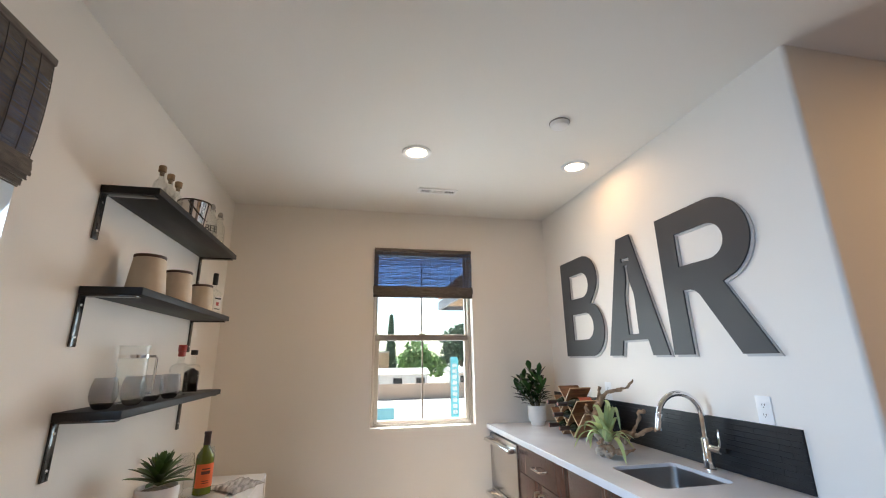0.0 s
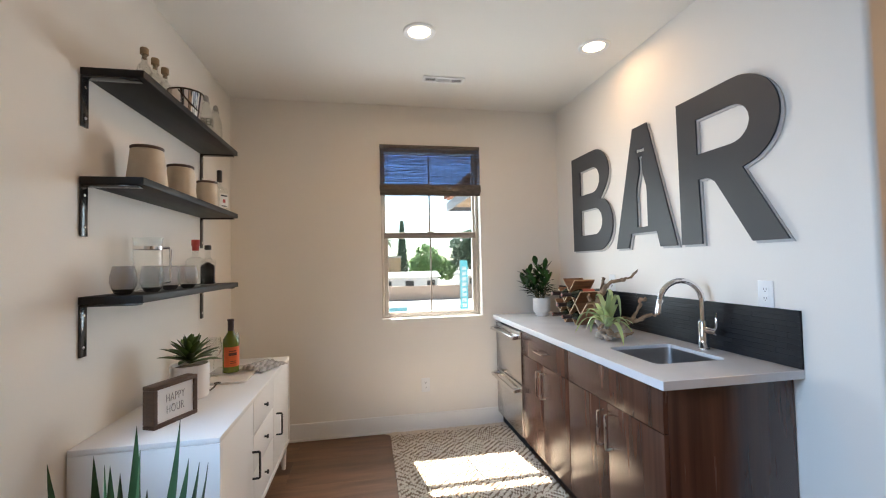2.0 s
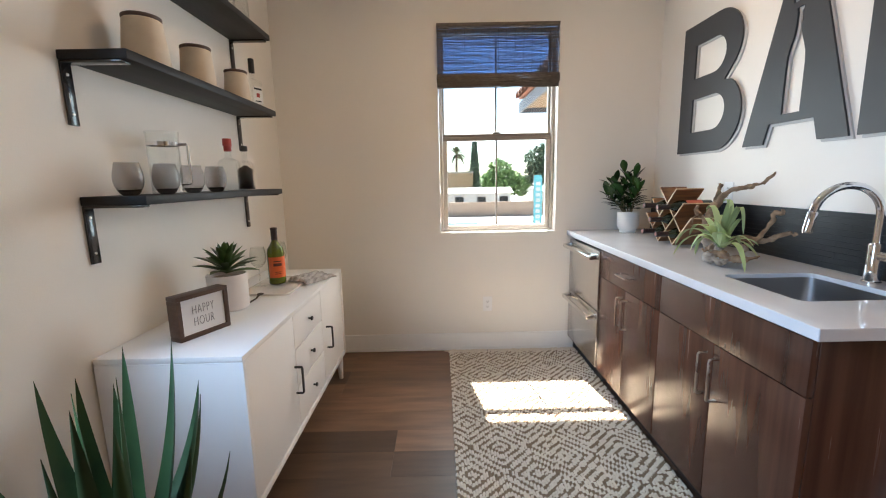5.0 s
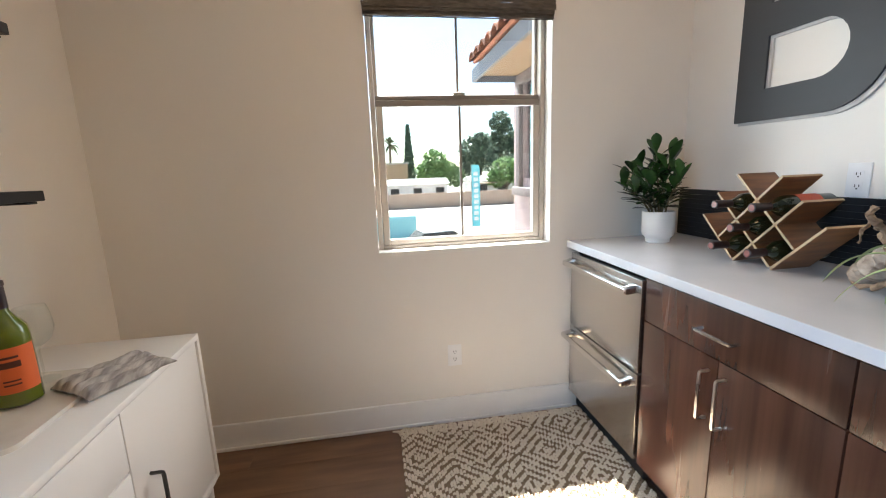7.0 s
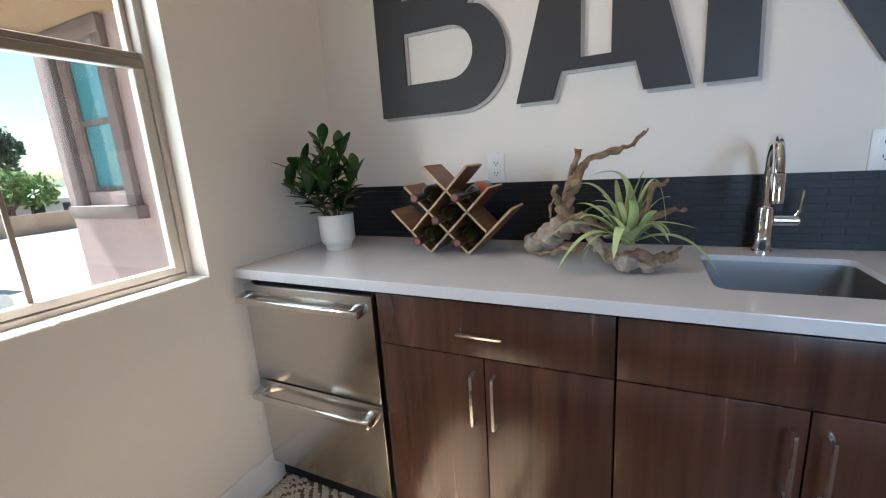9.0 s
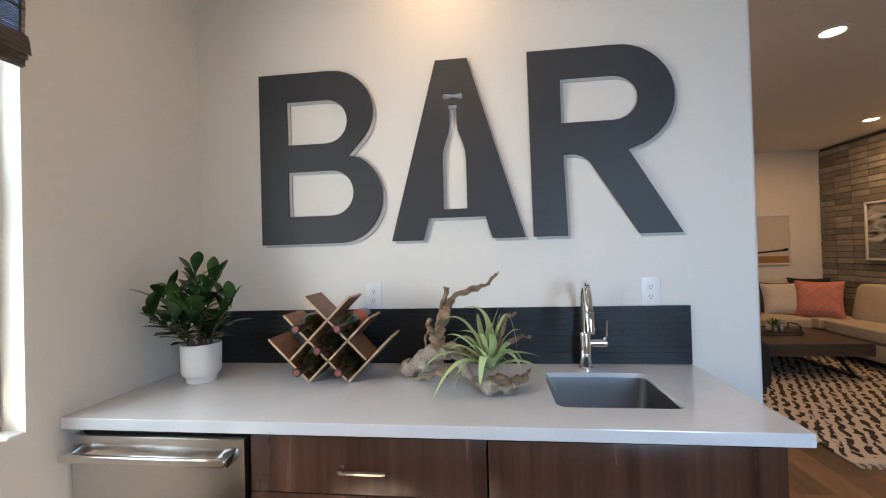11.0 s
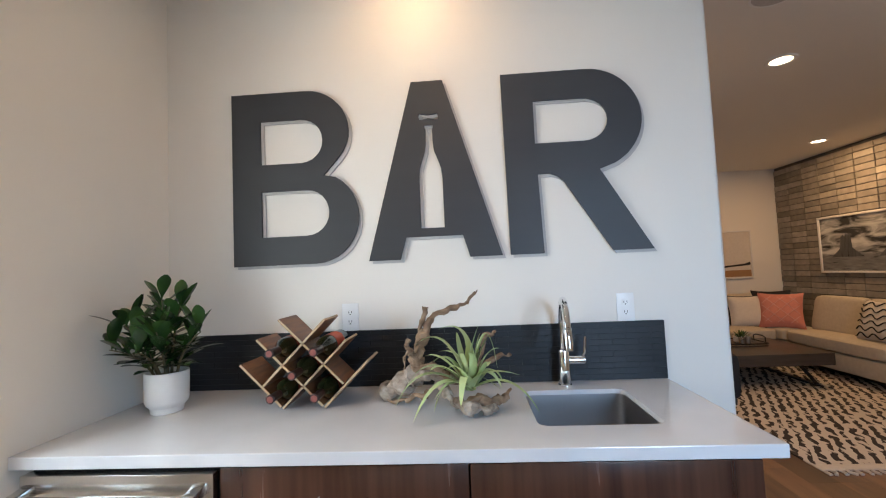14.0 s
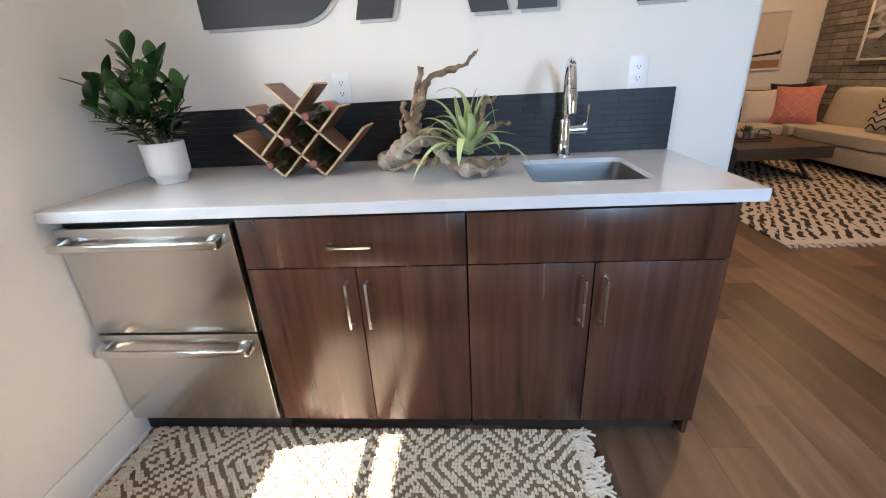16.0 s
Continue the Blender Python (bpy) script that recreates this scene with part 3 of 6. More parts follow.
def cabinet(y0, y1, split, label, drawer_pull, end_panel=False):
    c = thing("base_cabinet", (1.6, (y0 + y1) / 2, 0.0), label, "cabinet", "bar base cabinets")
    part("body", box(FRONT + 0.022, XB - 0.004, y0 + (0.0 if not end_panel else 0.018), y1, 0.113, CZ - 0.038 if drawer_pull else 0.680), M_CAB, c, smooth=False)
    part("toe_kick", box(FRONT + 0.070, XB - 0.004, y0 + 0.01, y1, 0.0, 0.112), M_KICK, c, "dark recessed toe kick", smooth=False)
    if end_panel:
        part("end_panel", box(FRONT + 0.022, XB - 0.004, y0, y0 + 0.017, 0.020, CZ - 0.038, bev=0.001), M_CAB, c, "walnut end panel")
        part("end_kick", box(FRONT + 0.055, XB - 0.016, y0 - 0.012, y0 - 0.0005, 0.0, 0.019), M_CAB, c, "walnut shoe moulding")
    g = 0.0018
    front = part("drawer_front", box(FRONT, FRONT + 0.021, y0 + g, y1 - g, 0.720, 0.884, bev=0.0012), M_CAB, c)
    doors = [part("door", box(FRONT, FRONT + 0.021, a + g, b - g, 0.100, 0.716, bev=0.0012), M_CAB, c) for a, b in ((y0, split), (split, y1))]
    if drawer_pull:
        yc = (y0 + y1) / 2
        part("handle", bar_pull(lambda s, o: (FRONT - o, yc + s, 0.798), 0.135), M_NICKEL, front, "satin nickel drawer pull")
    for d, yy in zip(doors, (split - 0.032, split + 0.032)):
        part("handle", bar_pull(lambda s, o: (FRONT - o, yy, 0.592 + s), 0.160), M_NICKEL, d, "satin nickel door pull")
    return c


cabinet(2.452, 3.153, 2.800, "walnut base cabinet with one drawer over two doors", True)
cabinet(1.684, 2.450, 2.068, "walnut sink base cabinet with two doors and end panel", False, True)

fr = thing("drawer_refrigerator", (1.6, 3.45, 0.0), "stainless steel two-drawer refrigerator under the counter", "refrigerator")
part("body", box(1.326, XB - 0.006, 3.156, YW - 0.005, 0.012, CZ - 0.039), M_RUBBER, fr, "black cabinet body", smooth=False)
for a, b, h in ((0.489, 0.872, 0.826), (0.104, 0.480, 0.437)):
    d = part("drawer", box(1.281, 1.325, 3.168, YW - 0.010, a, b, bev=0.003), M_STEEL, fr)
    bm = box(1.222, 1.240, 3.190, 3.730, h - 0.012, h + 0.012, bev=0.006, seg=3)
    hd = part("handle", bm, M_HANDLE, d, "polished steel bar handle")
    for y0, y1 in ((3.187, 3.223), (3.697, 3.733)):
        bm = bmesh.new()
        rows = []
        for x, hz, sh in ((1.2805, 0.016, 0.006), (1.262, 0.014, 0.004), (1.246, 0.013, 0.001), (1.226, 0.0125, 0.0)):
            rows.append([bm.verts.new((x, y, h + sh + z)) for y, z in ((y0, -hz), (y1, -hz), (y1, hz), (y0, hz))])
        for p, q in zip(rows, rows[1:]):
            for k in range(4):
                bm.faces.new((p[k], p[(k + 1) % 4], q[(k + 1) % 4], q[k]))
        bm.faces.new(rows[0][::-1])
        bm.faces.new(rows[-1])
        bmesh.ops.bevel(bm, geom=bm.edges[:], offset=0.0025, segments=2, affect="EDGES", profile=0.5)
        part("handle_post", bm, M_HANDLE, d)
    part("drawer_gasket", box(1.3252, 1.3258, 3.164, YW - 0.008, a - 0.004, b + 0.004), M_RUBBER, d, smooth=False)

# faucet
fa = thing("faucet", (1.828, 2.066, CZ), "polished chrome gooseneck faucet with side lever", "faucet")
FX, FY = 1.828, 2.066
part("base", lathe([(0, 0.0), (0.027, 0.0), (0.027, 0.006), (0.0235, 0.010), (0.0235, 0.135), (0.021, 0.142), (0.0145, 0.146), (0, 0.146)], (FX, FY, CZ)), M_CHROME, fa)
neck = [(FX, FY, CZ + 0.14), (FX, FY, CZ + 0.18), (FX, FY, CZ + 0.232)] + [(FX - 0.108 + 0.108 * math.cos(radians(a)), FY + 0.028 * (1 - math.cos(radians(a))) / 2, CZ + 0.238 + 0.108 * math.sin(radians(a))) for a in range(0, 171, 10)]
part("neck", tube(neck, 0.0135, 16), M_CHROME, fa)
part("spray_head", tube([(FX - 0.2145, FY + 0.028, CZ + 0.256), (FX - 0.2155, FY + 0.028, CZ + 0.250), (FX - 0.226, FY + 0.029, CZ + 0.192), (FX - 0.228, FY + 0.029, CZ + 0.180)], [0.0142, 0.0160, 0.0165, 0.0145], 16), M_CHROME, fa)
lv = part("valve", tube([(FX, FY - 0.02, CZ + 0.100), (FX, FY - 0.080, CZ + 0.100), (FX, FY - 0.084, CZ + 0.100)], [0.017, 0.017, 0.014], 16), M_CHROME, fa)
part("lever", tube([(FX, FY - 0.070, CZ + 0.105), (FX - 0.002, FY - 0.082, CZ + 0.13), (FX - 0.004, FY - 0.086, CZ + 0.192)], [0.006, 0.0055, 0.005], 10), M_CHROME, lv)

# ---- sideboard ----
SX, SA, SB, ST = -0.370, 1.946, 3.338, 0.763
sb = thing("sideboard", (-0.62, 2.67, 0.0), "white lacquered sideboard with two doors, three drawers and splayed legs", "sideboard")
part("top", box(-0.868, SX, SA, SB, ST - 0.022, ST, bev=0.003), M_SIDEBOARD, sb)
for y0, y1 in ((SA, SA + 0.02), (SB - 0.02, SB)):
    part("side_panel", box(-0.868, SX, y0, y1, 0.176, ST - 0.0225, bev=0.002), M_SIDEBOARD, sb)
part("bottom", box(-0.868, SX, SA + 0.0205, SB - 0.0205, 0.176, 0.198, bev=0.002), M_SIDEBOARD, sb)
part("back", box(-0.868, SX - 0.028, SA + 0.021, SB - 0.021, 0.1985, ST - 0.023), M_GAP, sb, "recessed carcass behind the fronts", smooth=False)
D1, D2 = 2.432, 2.860
for a, b, hy in ((SA + 0.021, D1, D1 - 0.024), (D2, SB - 0.021, D2 + 0.075)):
    d = part("door", box(SX - 0.026, SX - 0.006, a + 0.0025, b - 0.0025, 0.201, ST - 0.026, bev=0.002), M_SIDEBOARD, sb)
    part("handle", bar_pull(lambda s, o: (SX - 0.006 + o, hy, 0.443 + s), 0.125), M_BLACK, d, "black bar handle")
for a, b in ((0.201, 0.396), (0.400, 0.571), (0.575, ST - 0.026)):
    d = part("drawer", box(SX - 0.026, SX - 0.006, D1 + 0.0025, D2 - 0.0025, a, b - 0.002, bev=0.002), M_SIDEBOARD, sb)
    yc, zc = (D1 + D2) / 2, (a + b) / 2
    m = lathe([(0, 0.022), (0.009, 0.0215), (0.0115, 0.018), (0.0105, 0.014), (0.005, 0.010), (0.005, 0.0)], (0, 0, 0), 16)
    for v in m.verts:
        v.co = Vector((SX - 0.006 + v.co.z, yc + v.co.x, zc + v.co.y))
    part("knob", m, M_BLACK, d, "small black knob")
for x in (-0.83, SX - 0.035):
    for y, s in ((SA + 0.05, -0.018), (SB - 0.05, 0.018)):
        part("leg", tube([(x, y, 0.1755), (x, y + s * 0.5, 0.09), (x, y + s, 0.0)], [0.024, 0.019, 0.013], 16), M_SIDEBOARD, sb)

# ---- shelves ----
SH_X1, SHA, SHB = -0.657, 2.005, 3.182


def shelf(top, label):
    s = thing("wall_shelf", (-0.76, 2.6, top - 0.03), label, "shelf", "black wall shelves")
    part("board", box(XL + 0.001, SH_X1, SHA, SHB, top - 0.030, top, bev=0.003), M_SHELF, s)
    for y in (SHA + 0.022, SHB - 0.022):
        b = part("bracket", box(XL + 0.001, XL + 0.009, y - 0.019, y + 0.019, top - 0.225, top - 0.0305, bev=0.002), M_BRACKET, s, "dark steel bracket")
        part("bracket_arm", box(XL + 0.009, SH_X1 - 0.02, y - 0.019, y + 0.019, top - 0.0385, top - 0.0305, bev=0.002), M_BRACKET, b)
        for z in (top - 0.07, top - 0.19):
            m = lathe([(0, 0.003), (0.004, 0.0025), (0.006, 0.0)], (0, 0, 0), 10)
            for v in m.verts:
                v.co = Vector((XL + 0.009 + v.co.z, y + v.co.x, z + v.co.y))
            part("screw", m, M_NICKEL, b)
    return s


S1, S2, S3 = 2.163, 1.748, 1.297
shelf(S1, "black wooden wall shelf holding bottles and a bucket")
shelf(S2, "black wooden wall shelf holding cream canisters")
shelf(S3, "black wooden wall shelf holding glasses and a pitcher")

# ---- rug ----
RX0, RX1, RY0, RY1 = 0.346, 1.330, 2.085, 3.665
M_CREAMYARN = mat("cream_wool_yarn", (0.80, 0.715, 0.60), (0.66, 0.575, 0.46), rough=0.95, scale=60, bump=0.6, bscale=500, spec=0.1)
M_BROWNYARN = mat("taupe_wool_yarn", (0.29, 0.210, 0.142), (0.19, 0.135, 0.088), rough=0.95, scale=60, bump=0.6, bscale=500, spec=0.1)
rug = thing("rug", ((RX0 + RX1) / 2, (RY0 + RY1) / 2, 0.0), "chunky cream and taupe herringbone wool rug with fringed ends", "rug")
part("backing", box(RX0, RX1, RY0, RY1, 0.0015, 0.007), M_BROWNYARN, rug, smooth=False)


def knots():
    rnd = random.Random(3)
    nx, ny = 74, 140
    dx, dy = (RX1 - RX0) / nx, (RY1 - RY0) / ny
    verts, faces, idx = [], [], []
    for i in range(nx):
        for j in range(ny):
            x, y = RX0 + dx * (i + 0.5), RY0 + dy * (j + 0.5)
            zig = abs(((x - RX0) / 0.30 + 0.25) % 1.0 - 0.5) * 0.30
            zag = abs(((y - RY0) / 0.39 + 0.1 * (1 if x > RX0 + 0.47 else -1)) % 1.0 - 0.5) * 0.39
            band = ((zig + zag) / 0.050) % 1.0
            colour = 0 if band < 0.58 else 1
            if rnd.random() < 0.03:
                colour = 1 - colour
            h = (0.0125 if colour == 0 else 0.0095) * rnd.uniform(0.85, 1.15)
            a = 0.6 * (1 if ((x - RX0) / 0.30 + 0.25) % 1.0 > 0.5 else -1) + rnd.uniform(-0.2, 0.2)
            ca, sa = math.cos(a), math.sin(a)
            x += rnd.uniform(-0.0015, 0.0015)
            y += rnd.uniform(-0.0015, 0.0015)
            base = len(verts)
            for rr, zz in ((1.0, 0.004), (0.86, 0.4 * h + 0.005), (0.45, h + 0.004)):
                for k in range(6):
                    u, v = rr * dx * 0.66 * math.cos(k * math.pi / 3), rr * dy * 0.56 * math.sin(k * math.pi / 3)
                    verts.append((x + ca * u - sa * v, y + sa * u + ca * v, zz))
            for q in (0, 6):
                for k in range(6):
                    faces.append((base + q + k, base + q + (k + 1) % 6, base + q + 6 + (k + 1) % 6, base + q + 6 + k))
            faces.append(tuple(base + 12 + k for k in range(6)))
            idx += [colour] * 13
    o = origin[rug]
    me = bpy.data.meshes.new("weave")
    me.from_pydata([(a - o.x, b - o.y, c) for a, b, c in verts], [], faces)
    me.materials.append(M_CREAMYARN)
    me.materials.append(M_BROWNYARN)
    me.polygons.foreach_set("material_index", idx)
    me.polygons.foreach_set("use_smooth", [True] * len(faces))
    ob = new("weave", me)
    ob.parent = rug
    tagged(ob, "chunky knotted herringbone pile", kind="stuff")


knots()
rnd = random.Random(8)
for y0, s in ((RY0, -1), (RY1, 1)):
    bm = bmesh.new()
    for i in range(190):
        x = RX0 + (RX1 - RX0) * (i + rnd.random()) / 190
        ln = rnd.uniform(0.045, 0.092) if s < 0 else rnd.uniform(0.04, 0.06)
        sway, kink, lift = rnd.uniform(-0.045, 0.045), rnd.uniform(-0.012, 0.012), rnd.uniform(0, 0.012)
        pts = [(x + sway * t * t + kink * math.sin(5 * t), y0 + s * ln * t, 0.007 + lift * math.sin(3.1 * t)) for t in (0, 0.25, 0.5, 0.75, 1)]
        tube(pts, [0.0040, 0.0050, 0.0046, 0.0050, 0.0042], 5, bm)
    part("fringe", bm, M_CREAMYARN, rug, "cream twisted yarn fringe", kind="stuff")

# ---- things on the sideboard ----
M_SOIL = mat("gravel_topdressing", (0.36, 0.28, 0.20), (0.16, 0.11, 0.08), rough=0.95, scale=70, bump=0.9, bscale=150)
M_WHITEPOT = mat("matt_white_ceramic", (0.80, 0.79, 0.77), (0.76, 0.75, 0.73), rough=0.45, scale=12, bump=0.06, bscale=60)
M_BLUSHPOT = mat("blush_white_ceramic", (0.76, 0.71, 0.67), (0.70, 0.65, 0.61), rough=0.55, scale=10, bump=0.08, bscale=90)
M_SUCC = mat("succulent_green", (0.095, 0.17, 0.036), (0.022, 0.055, 0.016), rough=0.42, scale=9, random_tint=0.35)
M_FRAMEWOOD = mat("walnut_picture_frame", (0.105, 0.055, 0.032), (0.055, 0.028, 0.017), rough=0.45, scale=6, stretch=(3, 3, 14), bump=0.2, bscale=60)
M_PAPER = mat("white_print_paper", (0.82, 0.82, 0.81), (0.79, 0.79, 0.78), rough=0.8)
M_INK = mat("grey_print_ink", (0.30, 0.30, 0.30), rough=0.8)

sg_at = (-0.605, 2.165, ST)
sg = thing("framed_sign", sg_at, "walnut framed HAPPY HOUR print standing on the sideboard", "sign")
turn = math.atan2(0.214, 0.097)


def sign_place(u, d, z):
    c, s = math.cos(turn), math.sin(turn)
    return (sg_at[0] + u * c - d * s, sg_at[1] + u * s + d * c, ST + z)


def at_sign(m):
    for v in m.verts:
        v.co = sign_place(*v.co)
    return m


W, H = 0.104, 0.168
for a in ((-W, W, 0.0, 0.058, 0.0, 0.016), (-W, W, 0.0, 0.058, H - 0.016, H), (-W, -W + 0.016, 0.0, 0.058, 0.0165, H - 0.0165), (W - 0.016, W, 0.0, 0.058, 0.0165, H - 0.0165)):
    part("frame_rail", at_sign(box(*a, bev=0.002)), M_FRAMEWOOD, sg)
pr = part("print", at_sign(box(-W + 0.016, W - 0.016, 0.010, 0.014, 0.0165, H - 0.0165)), M_PAPER, sg, "white print", smooth=False)
for words, z in (("HAPPY", 0.104), ("HOUR", 0.058)):
    ob = lettering("print_words", words, sign_place(0, 0.0088, z), 0.049, (90, 0, math.degrees(turn)), M_INK, sg, spacing=1.15, thin=-0.0011)
    ob.scale = (1, 1, 1)
    for v in ob.data.vertices:
        u = v.co.x * math.cos(turn) + v.co.y * math.sin(turn)
        w = v.co.y * math.cos(turn) - v.co.x * math.sin(turn)
        u *= 0.56
        v.co.x, v.co.y = u * math.cos(turn) - w * math.sin(turn), u * math.sin(turn) + w * math.cos(turn)

su_c = (-0.688, 2.505)
su = thing("potted_succulent", (*su_c, ST), "green agave-like succulent in a blush white cylinder pot", "potted plant")
part("pot", lathe([(0, 0.0), (0.080, 0.0), (0.084, 0.005), (0.086, 0.158), (0.084, 0.162), (0.079, 0.162), (0.078, 0.140), (0, 0.140)], (*su_c, ST), 48), M_BLUSHPOT, su)
part("soil", lathe([(0, 0.152), (0.05, 0.150), (0.0775, 0.143)], (*su_c, ST), 24), M_SOIL, su, "tan gravel")
rnd = random.Random(21)
for i in range(34):
    az = i * 2.39996
    k = i / 33
    el = 0.15 + 1.2 * k
    ln = (0.165 - 0.055 * k) * rnd.uniform(0.9, 1.1)
    d = Vector((math.cos(az) * math.cos(el), math.sin(az) * math.cos(el), math.sin(el)))
    p0 = Vector((*su_c, ST + 0.165 + 0.035 * k))
    if p0.x + d.x * ln < XL + 0.02:
        ln *= 0.72
    p2 = p0 + d * ln + Vector((0, 0, -0.012 * (1 - k)))
    p1 = p0 + d * ln * 0.5 + Vector((0, 0, 0.016))
    part("leaf", blade(bezier(p0, p1, p2, 7), 0.040, 0.005, lambda t: (0.55 + 1.0 * t) * (1 - t ** 2.2) ** 0.9 if t < 1 else 0, channel=0.9), M_SUCC, su)

M_MARBLE = mat("pale_marble_board", (0.74, 0.71, 0.66), (0.62, 0.58, 0.53), rough=0.25, scale=6, contrast=0.15)
solid("serving_board", slab(rounded(-0.742, -0.485, 2.690, 3.085, 0.03), [], lambda u, v, w: (u, v, ST + w), 0.012), M_MARBLE, "pale marble serving board with rounded corners on the sideboard", "serving board")
BT = ST + 0.0125


def wine_bottle_profile(h, r):
    return [(0, 0.004), (r * 0.7, 0.0), (r, 0.006), (r, h * 0.56), (r * 0.92, h * 0.63), (r * 0.6, h * 0.70), (r * 0.37, h * 0.76), (r * 0.34, h * 0.96), (r * 0.40, h * 0.965), (r * 0.40, h * 0.995), (r * 0.30, h), (0, h)]


M_LABELORANGE = mat("orange_label_paper", (0.72, 0.14, 0.03), (0.62, 0.11, 0.025), rough=0.6)
M_CAPSULE = mat("dark_capsule_foil", (0.03, 0.012, 0.012), (0.02, 0.01, 0.01), rough=0.35)
M_LABELINK = mat("dark_label_ink", (0.10, 0.03, 0.015), rough=0.7)
wb_c = (-0.622, 2.912)
wb = thing("wine_bottle", (*wb_c, BT), "green glass wine bottle with orange label on the board", "bottle")
part("glass_body", lathe(wine_bottle_profile(0.314, 0.045), (*wb_c, BT), 40), mat("olive_green_bottle", (0.115, 0.150, 0.012), (0.09, 0.12, 0.010), rough=0.06, coat=0.5), wb)
part("capsule", lathe([(0.0172, 0.246), (0.0168, 0.300), (0.0186, 0.302), (0.0186, 0.3135), (0.014, 0.3146), (0, 0.3146)], (*wb_c, BT), 24), M_CAPSULE, wb, "dark foil capsule")


def wrap(c, z0, z1, r, a0, a1, n=16):
    bm = bmesh.new()
    rows = [[bm.verts.new((c[0] + rr * math.cos(radians(a0 + (a1 - a0) * i / n)), c[1] + rr * math.sin(radians(a0 + (a1 - a0) * i / n)), z)) for i in range(n + 1)] for rr, z in ((r, z0), (r, z1))]
    for i in range(n):
        bm.faces.new((rows[0][i], rows[0][i + 1], rows[1][i + 1], rows[1][i]))
    return bm


lb = part("label", wrap(wb_c, BT + 0.040, BT + 0.155, 0.0456, -125, 15), M_LABELORANGE, wb, "orange paper label")
for z, h, a, b in ((0.128, 0.006, -85, -35), (0.105, 0.016, -88, -32), (0.070, 0.004, -80, -40), (0.060, 0.004, -80, -40)):
    part("label_print", wrap(wb_c, BT + z, BT + z + h, 0.0460, a, b), M_LABELINK, lb)


def wine_glass(x, y, label):
    g = thing("wine_glass", (x, y, BT), label, "wine glass", "wine glasses")
    part("foot", lathe([(0, 0.004), (0.006, 0.0035), (0.034, 0.0012), (0.035, 0.0), (0, 0.0)], (x, y, BT), 28), M_GLASS, g)
    part("stem", lathe([(0.0045, 0.0042), (0.0032, 0.02), (0.0030, 0.085), (0.006, 0.0995)], (x, y, BT), 14), M_GLASS, g)
    part("bowl", lathe([(0, 0.100), (0.015, 0.103), (0.034, 0.123), (0.042, 0.150), (0.040, 0.185), (0.034, 0.215), (0.033, 0.215), (0.039, 0.185), (0.0408, 0.150), (0.033, 0.125), (0.014, 0.105), (0, 0.102)], (x, y, BT), 36), M_GLASS, g)


wine_glass(-0.698, 2.860, "clear stemmed wine glass beside the green bottle")
wine_glass(-0.648, 3.030, "clear stemmed wine glass behind the green bottle")
M_LINEN = mat("grey_striped_linen", (0.52, 0.49, 0.46), (0.24, 0.22, 0.21), rough=0.9, scale=5, stretch=(14, 2, 2), bump=0.4, bscale=300, contrast=0.12)
bm = bmesh.new()
bmesh.ops.create_grid(bm, x_segments=28, y_segments=40, size=0.5)
for v in bm.verts:
    u, w = v.co.x * 0.15, v.co.y * 0.24
    h = 0.010 + 0.018 * abs(noise.noise((u * 22, w * 9, 3.1))) + 0.008 * abs(math.sin(u * 95 + 2 * noise.noise((u * 10, w * 14, 0))))
    edge = 1 - max(abs(v.co.x), abs(v.co.y)) * 2
    h = h * min(1, edge * 6 + 0.25)
    a = -0.5
    x = -0.462 + u * math.cos(a) - w * math.sin(a) + 0.012 * noise.noise((w * 20, 1, 0))
    v.co = (x, 3.020 + u * math.sin(a) + w * math.cos(a), ST + 0.004 + h + 0.013 * min(1.0, max(0.0, (-0.448 - x) / 0.03)))
r = bmesh.ops.extrude_face_region(bm, geom=bm.faces[:])
for v in [g for g in r["geom"] if isinstance(g, bmesh.types.BMVert)]:
    v.co.z = max(v.co.z - 0.004, ST + 0.0003)
solid("linen_napkin", bm, M_LINEN, "crumpled grey striped linen napkin on the sideboard", "napkin")
M_RUST = mat("dark_iron", (0.06, 0.040, 0.028), rough=0.5, metal=0.6)
op = thing("bottle_opener", (-0.622, 2.64, ST), "dark iron bottle opener lying on the sideboard", "bottle opener")
part("shaft", tube([(-0.625, 2.540, ST + 0.006), (-0.622, 2.575, ST + 0.006), (-0.618, 2.620, ST + 0.008), (-0.615, 2.648, ST + 0.019)], [0.006, 0.004, 0.004, 0.005], 8), M_RUST, op)
part("loop", tube([(-0.615 + 0.014 * math.cos(a), 2.664 + 0.014 * math.sin(a), ST + 0.019) for a in [k * math.pi / 8 for k in range(17)]], 0.003, 6), M_RUST, op)

